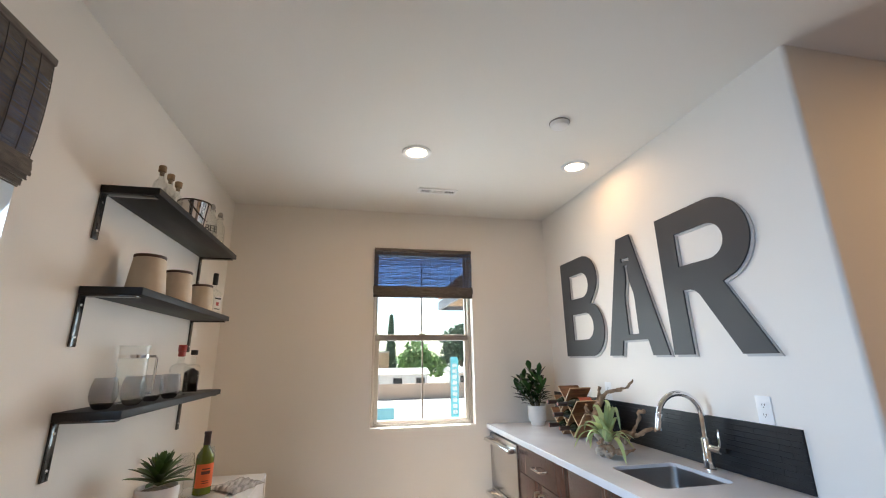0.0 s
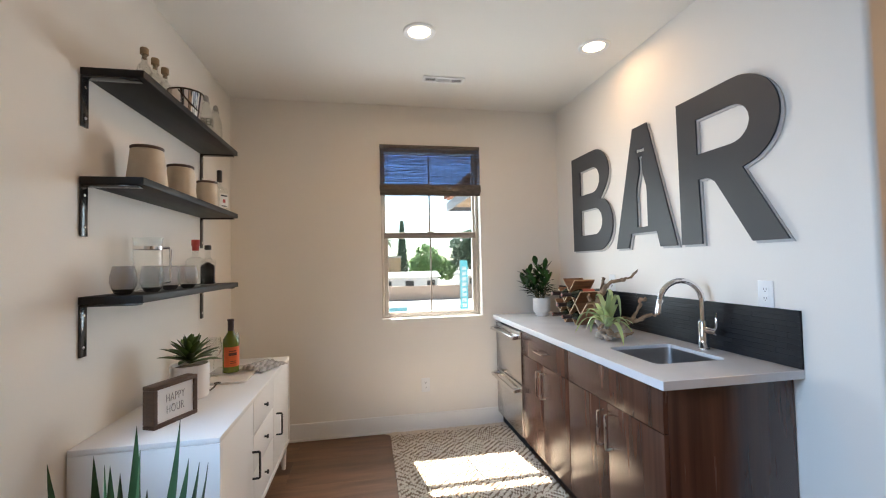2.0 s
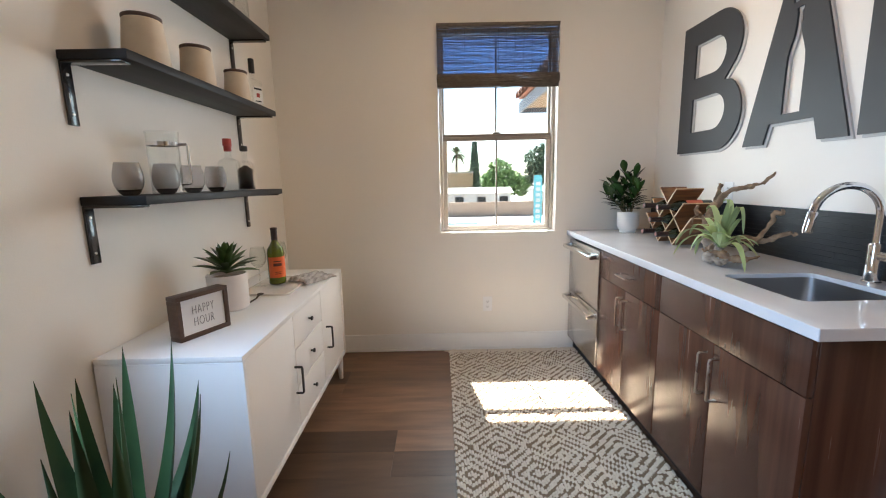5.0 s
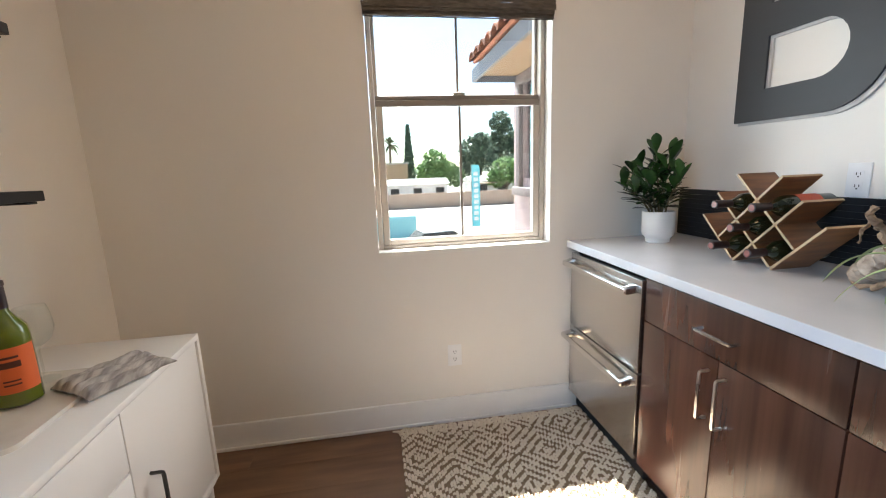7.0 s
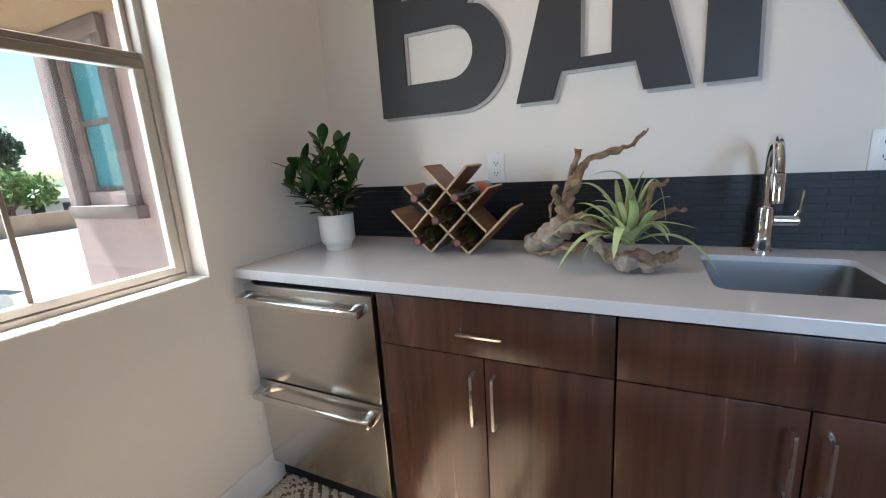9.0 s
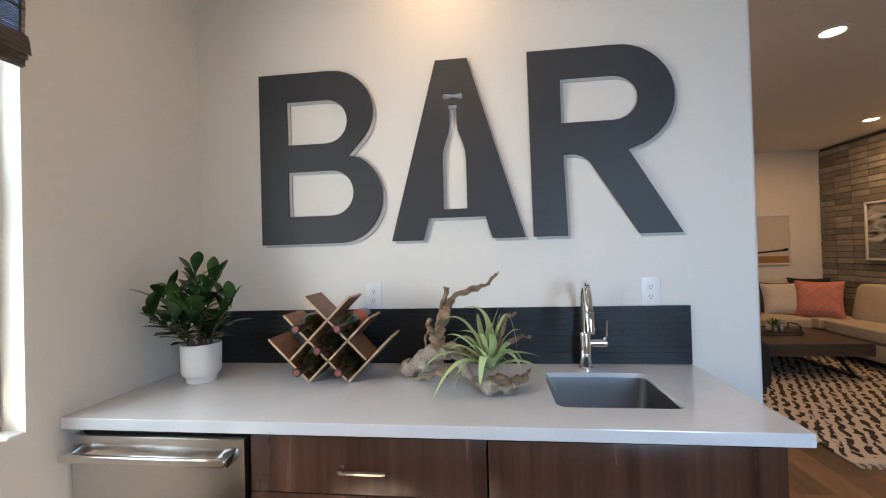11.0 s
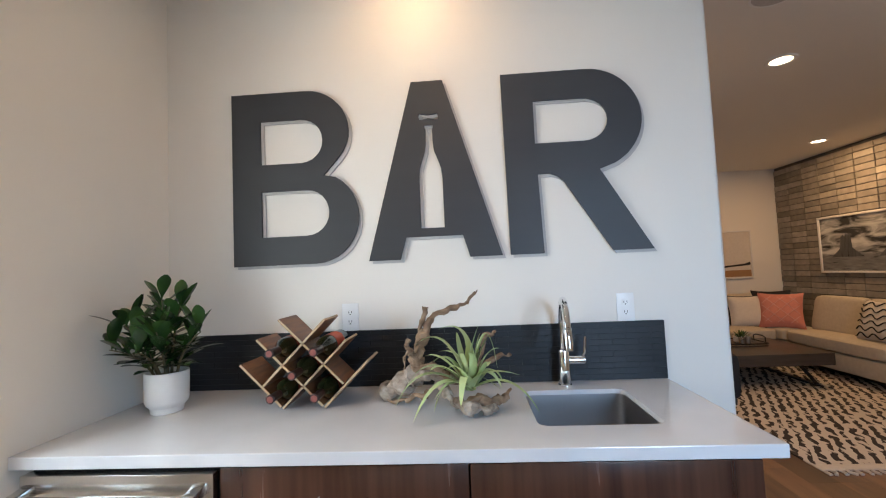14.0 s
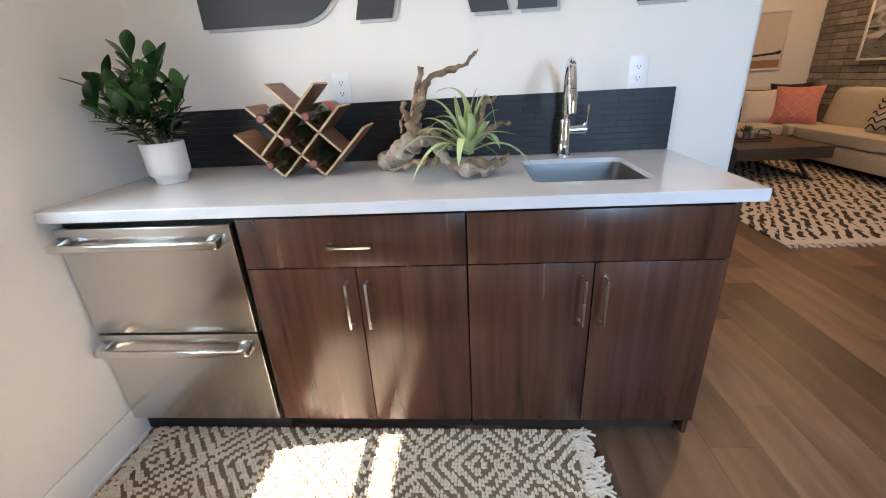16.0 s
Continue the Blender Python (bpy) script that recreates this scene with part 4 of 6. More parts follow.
# ---- things on the shelves ----
M_CORK = mat("cork", (0.36, 0.25, 0.15), (0.24, 0.16, 0.09), rough=0.9, scale=90)
M_CREAMCAN = mat("cream_ceramic_canister", (0.62, 0.53, 0.42), (0.56, 0.47, 0.36), rough=0.55, scale=25, bump=0.1, bscale=120)
M_LID = mat("dark_wood_lid", (0.085, 0.045, 0.028), rough=0.5, scale=20)
M_GREY = mat("grey_stopper", (0.33, 0.31, 0.28), rough=0.6)
M_BLACKINK = mat("black_print", (0.015, 0.015, 0.015), rough=0.6)
for y in (2.255, 2.350, 2.445):
    b = thing("corked_bottle", (-0.775, y, S1), "small clear glass bottle with a cork stopper", "bottle", "small corked bottles")
    part("glass_body", lathe([(0, 0.003), (0.026, 0.0), (0.029, 0.005), (0.029, 0.105), (0.024, 0.125), (0.012, 0.143), (0.0115, 0.175), (0.014, 0.178), (0.010, 0.178), (0.009, 0.143), (0.022, 0.122), (0.0265, 0.104), (0.0265, 0.007), (0, 0.007)], (-0.775, y, S1), 24), M_GLASS, b)
    part("cork", lathe([(0, 0.160), (0.0088, 0.160), (0.0092, 0.178), (0.0165, 0.1785), (0.0165, 0.205), (0.014, 0.208), (0, 0.208)], (-0.775, y, S1), 18), M_CORK, b, "tan cork stopper")
bk = thing("ice_bucket", (-0.765, 2.655, S1), "polished steel ice bucket with dark rim and bail handle", "bucket")
part("bowl", lathe([(0, 0.004), (0.055, 0.0), (0.062, 0.006), (0.082, 0.165), (0.084, 0.168), (0.080, 0.168), (0.060, 0.010), (0, 0.010)], (-0.765, 2.655, S1), 40), M_CHROME, bk)
part("rim", lathe([(0.0815, 0.163), (0.0855, 0.165), (0.0860, 0.171), (0.0815, 0.172), (0.0805, 0.168)], (-0.765, 2.655, S1), 40), M_RUST, bk, "dark rolled rim")
part("bail", tube([(-0.765 + 0.09 * math.sin(a) * 0.25 + 0.045 * math.sin(a), 2.655 + 0.089 * math.cos(a), S1 + 0.155 - 0.085 * math.sin(a)) for a in [k * math.pi / 14 for k in range(15)]], 0.0035, 8), M_RUST, bk, "dark iron bail handle")
for y, h, words in ((2.895, 0.255, "BEER"), (3.055, 0.265, "")):
    b = thing("swing_top_bottle", (-0.750, y, S1), "clear swing-top bottle with black BEER lettering" if words else "clear plain swing-top bottle with grey stopper", "bottle", "swing-top bottles")
    part("glass_body", lathe([(0, 0.003), (0.034, 0.0), (0.038, 0.005), (0.038, 0.125), (0.033, 0.160), (0.016, 0.200), (0.0135, 0.225), (0.016, 0.228), (0.011, 0.228), (0.011, 0.200), (0.030, 0.157), (0.0355, 0.124), (0.0355, 0.007), (0, 0.007)], (-0.750, y, S1), 28), M_GLASS, b)
    part("stopper", lathe([(0, 0.2285), (0.015, 0.229), (0.016, 0.236), (0.012, 0.252), (0.006, 0.258), (0, 0.258)], (-0.750, y, S1), 18), M_GREY, b, "grey ceramic stopper")
    part("wire", tube([(-0.750 + 0.018 * math.cos(a), y + 0.018 * math.sin(a), S1 + 0.205 + 0.025 * abs(math.sin(a * 1.0))) for a in [k * math.pi / 8 for k in range(17)]], 0.0016, 6), M_GREY, b, "steel wire bail")
    if words:
        tb = lettering("word_print", words, (-0.750 + 0.0385 * math.cos(radians(-38)), y + 0.0385 * math.sin(radians(-38)), S1 + 0.090), 0.058, (90, 0, 52), M_BLACKINK, b, spacing=0.85)
        for v in tb.data.vertices:
            c, s = math.cos(radians(52)), math.sin(radians(52))
            u, w = v.co.x * c + v.co.y * s, 0.0
            q = max(-1.4, min(1.4, u / 0.0385))
            u2, w2 = 0.0387 * math.sin(q), 0.0387 * (1 - math.cos(q))
            v.co.x, v.co.y = u2 * c - w2 * s, u2 * s + w2 * c
for y, h, r0, r1 in ((2.255, 0.180, 0.079, 0.062), (2.585, 0.176, 0.073, 0.060), (2.945, 0.166, 0.065, 0.055)):
    c = thing("canister", (-0.762, y, S2), "cream ceramic canister with a thin dark wooden lid", "canister", "tapered cream canisters")
    part("jar", lathe([(0, 0.0), (r0 - 0.004, 0.0), (r0, 0.005), (r1, h - 0.016), (r1 - 0.003, h - 0.0135), (0, h - 0.0135)], (-0.762, y, S2), 40), M_CREAMCAN, c)
    part("lid", lathe([(0, h - 0.0130), (r1 - 0.001, h - 0.0130), (r1 + 0.001, h - 0.010), (r1 + 0.001, h - 0.002), (r1 - 0.002, h), (0, h)], (-0.762, y, S2), 40), M_LID, c, "dark wooden lid")


def square_bottle(name, x, y, z, w, h, body, label, turn_deg=20, neck=0.30):
    """A square-shouldered spirits bottle."""
    o = thing(name, (x, y, z), label, "bottle", "spirits bottles")
    bm = bmesh.new()
    loops = []
    hs = h * (1 - neck)
    for s, zz, rr in ((0.9, 0.0, 0.3), (1.0, 0.006, 0.3), (1.0, hs * 0.88, 0.3), (0.9, hs * 0.96, 0.5), (0.42, hs * 1.04, 0.99), (0.34, hs * 1.10, 0.99), (0.34, h * 0.985, 0.99), (0.28, h, 0.99)):
        q = w / 2 * s
        loops.append([bm.verts.new((x + u * math.cos(radians(turn_deg)) - v * math.sin(radians(turn_deg)), y + u * math.sin(radians(turn_deg)) + v * math.cos(radians(turn_deg)), z + zz)) for u, v in rounded(-q, q, -q, q, q * rr, 5)])
    for a, b in zip(loops, loops[1:]):
        for i in range(len(a)):
            bm.faces.new((a[i], a[(i + 1) % len(a)], b[(i + 1) % len(a)], b[i]))
    bm.faces.new(loops[0][::-1])
    bm.faces.new(loops[-1])
    part("glass_body", bm, body, o)
    return o


M_LABELWHITE = mat("white_label_paper", (0.78, 0.76, 0.72), (0.72, 0.70, 0.66), rough=0.6)
M_REDWAX = mat("red_stopper", (0.42, 0.045, 0.035), (0.34, 0.03, 0.025), rough=0.4)
M_DARKSPIRIT = mat("dark_spirit_in_glass", (0.018, 0.010, 0.008), rough=0.05, coat=0.5)
jb = square_bottle("spirits_bottle", -0.745, 3.105, S2, 0.072, 0.235, M_GLASS, "clear spirits bottle with black cap and white label", 60, 0.32)
part("cap", lathe([(0.0145, 0.196), (0.0155, 0.197), (0.0155, 0.268), (0.013, 0.271), (0, 0.271)], (-0.745, 3.105, S2), 18), M_BLACK, jb, "tall black cap")
lbm = box(-0.030, 0.030, -0.0385, -0.0372, 0.028, 0.118)
for v in lbm.verts:
    a = radians(60)
    v.co = (-0.745 + v.co.x * math.cos(a) - v.co.y * math.sin(a), 3.105 + v.co.x * math.sin(a) + v.co.y * math.cos(a), S2 + v.co.z)
lb = part("label", lbm, M_LABELWHITE, jb, "white paper label", smooth=False)
for z, h, ww, mt in ((0.100, 0.010, 0.024, M_BLACKINK), (0.060, 0.022, 0.010, M_REDWAX), (0.036, 0.006, 0.020, M_BLACKINK)):
    m = box(-ww, ww, -0.0392, -0.0386, z, z + h)
    for v in m.verts:
        a = radians(60)
        v.co = (-0.745 + v.co.x * math.cos(a) - v.co.y * math.sin(a), 3.105 + v.co.x * math.sin(a) + v.co.y * math.cos(a), S2 + v.co.z)
    part("label_print", m, mt, lb, smooth=False)

for x, y in ((-0.765, 2.085), (-0.728, 2.225), (-0.735, 2.405), (-0.708, 2.535)):
    g = thing("stemless_glass", (x, y, S3), "smoke grey stemless wine glass on the shelf", "glass", "smoked stemless glasses")
    part("bowl", lathe([(0.0365, 0.0205), (0.0420, 0.032), (0.0455, 0.050), (0.0440, 0.074), (0.0390, 0.097), (0.0350, 0.112), (0.0338, 0.112), (0.0375, 0.097), (0.0425, 0.074), (0.0440, 0.050), (0.0405, 0.033), (0.0350, 0.0208)], (x, y, S3), 36), M_SMOKE, g)
    part("base", lathe([(0, 0.002), (0.020, 0.0), (0.028, 0.006), (0.0365, 0.020), (0.0350, 0.0202), (0.026, 0.014), (0, 0.012)], (x, y, S3), 36), M_SMOKEBASE, g, "thick dark smoked base")
pt = thing("glass_pitcher", (-0.795, 2.335, S3), "tall clear glass pitcher with steel band and handle", "pitcher")
part("glass_body", lathe([(0, 0.002), (0.050, 0.0), (0.055, 0.006), (0.056, 0.225), (0.060, 0.240), (0.058, 0.240), (0.0535, 0.225), (0.0525, 0.010), (0, 0.010)], (-0.795, 2.335, S3), 40), M_GLASS, pt)
part("band", lathe([(0.0562, 0.186), (0.0578, 0.186), (0.0578, 0.200), (0.0562, 0.200)], (-0.795, 2.335, S3), 40), M_CHROME, pt, "steel band")
part("handle", tube([(-0.750, 2.353, S3 + 0.194), (-0.722, 2.365, S3 + 0.194), (-0.717, 2.367, S3 + 0.186), (-0.717, 2.367, S3 + 0.045), (-0.722, 2.365, S3 + 0.037), (-0.750, 2.355, S3 + 0.037)], 0.0055, 10), M_CHROME, pt, "steel handle")
rb = square_bottle("spirits_bottle", -0.768, 2.790, S3, 0.090, 0.205, M_GLASS, "clear square spirits bottle with red stopper", 15, 0.24)
part("stopper", lathe([(0.016, 0.196), (0.018, 0.198), (0.018, 0.222), (0.021, 0.223), (0.021, 0.255), (0.019, 0.258), (0, 0.258)], (-0.768, 2.790, S3), 20), M_REDWAX, rb, "red wooden stopper")
db = square_bottle("spirits_bottle", -0.758, 2.945, S3, 0.080, 0.215, M_GLASS, "square bottle of dark liquor with black cap", 15, 0.30)
lq = square_bottle("liquor", -0.758, 2.945, S3 + 0.004, 0.0735, 0.118, M_DARKSPIRIT, "", 15, 0.02)
for ch in list(lq.children):
    ch.name = "liquor"
    ch.parent = db
    tagged(ch, "dark brown liquor")
    ch.location = (0, 0, 0.004)
bpy.data.objects.remove(lq)
part("cap", lathe([(0.0150, 0.206), (0.0185, 0.207), (0.0185, 0.232), (0.016, 0.234), (0, 0.234)], (-0.758, 2.945, S3), 20), M_BLACK, db, "black cap")

# ---- things on the counter ----
M_LEAF = mat("rubber_plant_green", (0.045, 0.105, 0.022), (0.012, 0.036, 0.013), rough=0.24, scale=14, random_tint=0.4)
M_STEM = mat("plant_stem", (0.13, 0.10, 0.055), rough=0.8, scale=30)
pc = (1.630, 3.565)
rp = thing("potted_plant", (*pc, CZ), "bushy green rubber plant in a white ceramic pot", "potted plant")
part("pot", lathe([(0, 0.0), (0.048, 0.0), (0.053, 0.004), (0.055, 0.022), (0.067, 0.034), (0.071, 0.045), (0.073, 0.146), (0.071, 0.149), (0.066, 0.149), (0.065, 0.125), (0, 0.125)], (*pc, CZ), 44), M_WHITEPOT, rp)
part("soil", lathe([(0, 0.138), (0.045, 0.136), (0.0648, 0.128)], (*pc, CZ), 24), M_SOIL, rp, "tan pebbles")
rnd = random.Random(14)
stems = []
for i, (dx, dy, hh) in enumerate(((-0.01, -0.01, 0.29), (0.03, -0.05, 0.25), (-0.05, 0.10, 0.20), (-0.08, -0.05, 0.17), (0.06, 0.03, 0.22), (-0.08, 0.12, 0.11), (0.03, -0.13, 0.15), (-0.09, 0.02, 0.10))):
    a = Vector((pc[0] + dx * 0.25, pc[1] + dy * 0.25, CZ + 0.13))
    b = Vector((pc[0] + dx * 1.1 - 0.028, pc[1] + dy, CZ + 0.15 + hh * 0.92))
    pts = bezier(a, (a + b) / 2 + Vector((dx * -0.2, dy * -0.2, 0.03)), b, 6)
    part("stem", tube(pts, [0.0055 - 0.0006 * k for k in range(7)], 6), M_STEM, rp)
    stems.append((pts, hh))
for si, (pts, hh) in enumerate(stems):
    n = int(9 + hh * 42)
    for k in range(n):
        t = 0.10 + 0.90 * (k + 0.5) / n
        p0 = pts[min(int(t * 6), 5)].lerp(pts[min(int(t * 6) + 1, 6)], t * 6 - int(t * 6))
        az = k * 2.4 + si * 1.3 + rnd.uniform(-0.3, 0.3)
        el = 0.30 + 1.1 * max(0.0, t - 0.35) + rnd.uniform(-0.3, 0.35)
        ln = rnd.uniform(0.075, 0.150)
        d = Vector((math.cos(az) * math.cos(el), math.sin(az) * math.cos(el), math.sin(el)))
        p2 = p0 + d * ln
        if p2.y > YW - 0.02:
            d.y = -abs(d.y) * 0.4
            p2 = p0 + d * ln
        if p2.y > YW - 0.01 or p2.x > XB - 0.02:
            continue
        p1 = p0 + d * ln * 0.5 + Vector((0, 0, 0.012))
        part("leaf", blade(bezier(p0, p1, p2 + Vector((0, 0, -0.006)), 7), 0.045, 0.0011, lambda u: max(0.05, math.sin(math.pi * max(0.0, u - 0.05) ** 1.35 / 0.95) ** 0.8 if u < 0.97 else 0.2), channel=3.0), M_LEAF, rp)

M_ACACIA = mat("acacia_wood", (0.31, 0.135, 0.052), (0.105, 0.043, 0.019), rough=0.42, scale=5, stretch=(1.5, 12, 12), bump=0.12, bscale=50, random_tint=0.25)
M_ACACIAEND = mat("pale_acacia_edge", (0.50, 0.36, 0.21), (0.40, 0.27, 0.15), rough=0.5, scale=20)
RB = (3.118, CZ + 0.0045)
wr = thing("wine_rack", (1.71, 3.03, CZ), "acacia lattice wine rack holding five dark bottles", "wine rack")


def rack_board(s0, h0, s1, h1, x0=1.615, x1=1.770):
    """A board seen on end from (s0, h0) to (s1, h1), s towards the room's near end."""
    d = Vector((s1 - s0, h1 - h0)).normalized() * 1.0
    nrm = Vector((-d.y, d.x)) * 0.0042
    bm = bmesh.new()
    q = [(s0 + nrm.x, h0 + nrm.y), (s1 + nrm.x, h1 + nrm.y), (s1 - nrm.x, h1 - nrm.y), (s0 - nrm.x, h0 - nrm.y)]
    a = [bm.verts.new((x0, RB[0] - s, RB[1] + h)) for s, h in q]
    b = [bm.verts.new((x1, RB[0] - s, RB[1] + h)) for s, h in q]
    f = bm.faces.new(a)
    f.material_index = 1
    f = bm.faces.new(b[::-1])
    f.material_index = 1
    for i in range(4):
        f = bm.faces.new((a[i], b[i], b[(i + 1) % 4], a[(i + 1) % 4]))
        f.material_index = 1 if i in (1, 3) else 0
    part("board", bm, [M_ACACIA, M_ACACIAEND], wr, smooth=False)


e = 0.006
for q in ((0 - e, e, -0.158, 0.158), (0.153 - e, e, -0.095, 0.248), (0.2295 - e, 0.0765 + e, -0.012, 0.318), (-0.0765, 0.0765, 0.160, 0.313), (0, 0, 0.236, 0.236), (0.153, 0, 0.315, 0.162)):
    rack_board(*q)


def rack_bottle(s, h, twist):
    y, z = RB[0] - s, RB[1] + h - 0.0155
    b = thing("wine_bottle", (1.72, y, z - 0.0365), "dark green wine bottle lying in the wooden rack", "bottle", "bottles in the wine rack")

    def along(m):
        for v in m.verts:
            v.co = Vector((1.818 - v.co.z, y + v.co.x, z + v.co.y))
        return m
    part("glass_body", along(lathe(wine_bottle_profile(0.300, 0.0365), (0, 0, 0), 28)), M_DARKBOTTLE, b)
    part("capsule", along(lathe([(0.0142, 0.232), (0.0145, 0.288), (0.0158, 0.289), (0.0158, 0.2985), (0.013, 0.3008), (0, 0.3008)], (0, 0, 0), 20)), M_CAPSULE, b, "dark foil capsule")
    part("foil_top", along(lathe([(0, 0.3012), (0.0105, 0.3012), (0.0115, 0.3005)], (0, 0, 0), 20)), M_FOILTOP, b, "pink foil disc")
    part("label", along(wrap((0, 0), 0.060, 0.150, 0.0372, 0, 200, 14)), M_LABELCORAL, b, "coral paper label")


M_DARKBOTTLE = mat("dark_green_bottle", (0.010, 0.018, 0.007), (0.007, 0.012, 0.005), rough=0.05, coat=0.5)
M_FOILTOP = mat("pink_foil", (0.26, 0.075, 0.06), rough=0.4)
M_LABELCORAL = mat("coral_label_paper", (0.50, 0.10, 0.05), (0.42, 0.08, 0.04), rough=0.6)
for s, h in ((0, 0.0765), (0.153, 0.0765), (0.0765, 0.153), (0, 0.2295), (0.153, 0.2295)):
    rack_bottle(s, h, 0)

# driftwood with an air plant
M_DRIFT = mat("weathered_driftwood", (0.40, 0.27, 0.17), (0.105, 0.056, 0.032), rough=0.9, scale=22, stretch=(2, 1, 2), bump=1.0, bscale=70, detail=8)
M_DRIFTPALE = mat("bleached_driftwood", (0.52, 0.44, 0.36), (0.12, 0.075, 0.048), rough=0.9, scale=22, stretch=(2, 1, 2), bump=1.0, bscale=70, detail=8)
M_AIR = mat("air_plant_green", (0.47, 0.54, 0.28), (0.30, 0.39, 0.16), rough=0.6, scale=8, random_tint=0.25)
dw = thing("driftwood", (1.72, 2.55, CZ), "gnarled bleached driftwood branch with an air plant", "driftwood")


def gnarl(points, radii, seed, knob=0.35):
    pts = []
    rad = []
    src = [Vector(p) for p in points]
    for i in range(len(src) - 1):
        for k in range(9):
            t = k / 9
            p = src[i].lerp(src[i + 1], t)
            q = noise.noise_vector(p * 28 + Vector((seed, 0, 0)))
            pts.append(p + q * 0.017)
            r = radii[i] + (radii[i + 1] - radii[i]) * t
            rad.append(r * (1 + knob * noise.noise(p * 45 + Vector((seed * 3, 1, 2)))))
    pts.append(src[-1])
    rad.append(radii[-1])
    bm = tube(pts, rad, 16)
    for v in bm.verts:
        v.co += 0.006 * noise.noise_vector(v.co * 60 + Vector((seed, 5, 1))) + 0.0028 * noise.noise_vector(v.co * 170 + Vector((seed, 9, 4)))
        v.co.z = max(v.co.z, CZ + 0.0005)
    return bm


part("trunk", gnarl([(1.735, 2.782, CZ + 0.024), (1.690, 2.725, CZ + 0.050), (1.640, 2.660, CZ + 0.090), (1.600, 2.590, CZ + 0.120), (1.600, 2.500, CZ + 0.100), (1.640, 2.430, CZ + 0.070)], [0.017, 0.029, 0.031, 0.025, 0.019, 0.011], 1, 0.75), M_DRIFTPALE, dw, "bleached grey trunk")
part("branch", gnarl([(1.610, 2.612, CZ + 0.130), (1.585, 2.625, CZ + 0.170), (1.590, 2.606, CZ + 0.225), (1.615, 2.585, CZ + 0.285), (1.640, 2.545, CZ + 0.318), (1.670, 2.503, CZ + 0.336), (1.690, 2.455, CZ + 0.345), (1.700, 2.425, CZ + 0.372), (1.710, 2.398, CZ + 0.397)], [0.0231, 0.0197, 0.0177, 0.0129, 0.0095, 0.0116, 0.0061, 0.0054, 0.0041], 2, 0.45), M_DRIFT, dw, "long brown branch")
part("branch", gnarl([(1.592, 2.606, CZ + 0.225), (1.602, 2.612, CZ + 0.280), (1.612, 2.596, CZ + 0.325), (1.615, 2.588, CZ + 0.348)], [0.0150, 0.0088, 0.0095, 0.0116], 3, 0.4), M_DRIFT, dw, "stubby brown branch")
part("branch", gnarl([(1.590, 2.610, CZ + 0.165), (1.560, 2.640, CZ + 0.190), (1.545, 2.650, CZ + 0.222), (1.540, 2.640, CZ + 0.246)], [0.0163, 0.0102, 0.0088, 0.0061], 4, 0.5), M_DRIFT, dw, "short knotted stub")
part("branch", gnarl([(1.545, 2.648, CZ + 0.215), (1.535, 2.655, CZ + 0.185), (1.530, 2.658, CZ + 0.155)], [0.0068, 0.0054, 0.0020], 14, 0.5), M_DRIFT, dw)
part("root", gnarl([(1.63, 2.50, CZ + 0.09), (1.70, 2.42, CZ + 0.110), (1.725, 2.36, CZ + 0.130), (1.73, 2.285, CZ + 0.150)], [0.0163, 0.0122, 0.0095, 0.0054], 5), M_DRIFT, dw)
part("root", gnarl([(1.64, 2.44, CZ + 0.07), (1.70, 2.400, CZ + 0.160), (1.710, 2.375, CZ + 0.225), (1.712, 2.335, CZ + 0.238)], [0.0109, 0.0075, 0.0095, 0.0054], 6), M_DRIFT, dw)
part("root", gnarl([(1.62, 2.56, CZ + 0.08), (1.55, 2.50, CZ + 0.045), (1.505, 2.460, CZ + 0.032), (1.490, 2.410, CZ + 0.026), (1.500, 2.360, CZ + 0.022)], [0.0122, 0.0163, 0.0204, 0.0177, 0.0082], 7, 0.9), M_DRIFTPALE, dw, "knobbly bleached root")
part("root", gnarl([(1.500, 2.445, CZ + 0.040), (1.525, 2.39, CZ + 0.048), (1.56, 2.33, CZ + 0.040), (1.60, 2.30, CZ + 0.055)], [0.0122, 0.0150, 0.0109, 0.0041], 8, 0.8), M_DRIFT, dw)
part("root", gnarl([(1.60, 2.58, CZ + 0.06), (1.62, 2.68, CZ + 0.018), (1.66, 2.74, CZ + 0.010)], [0.0095, 0.0068, 0.0034], 9), M_DRIFT, dw)
part("root", gnarl([(1.62, 2.52, CZ + 0.10), (1.575, 2.53, CZ + 0.125), (1.560, 2.565, CZ + 0.150), (1.570, 2.600, CZ + 0.155)], [0.0136, 0.0122, 0.0109, 0.0068], 11, 0.6), M_DRIFT, dw)
ap = thing("air_plant", (1.555, 2.440, CZ + 0.060), "pale green air plant with long curling leaves on driftwood", "air plant")
c0 = Vector((1.540, 2.440, CZ + 0.075))
top = CZ
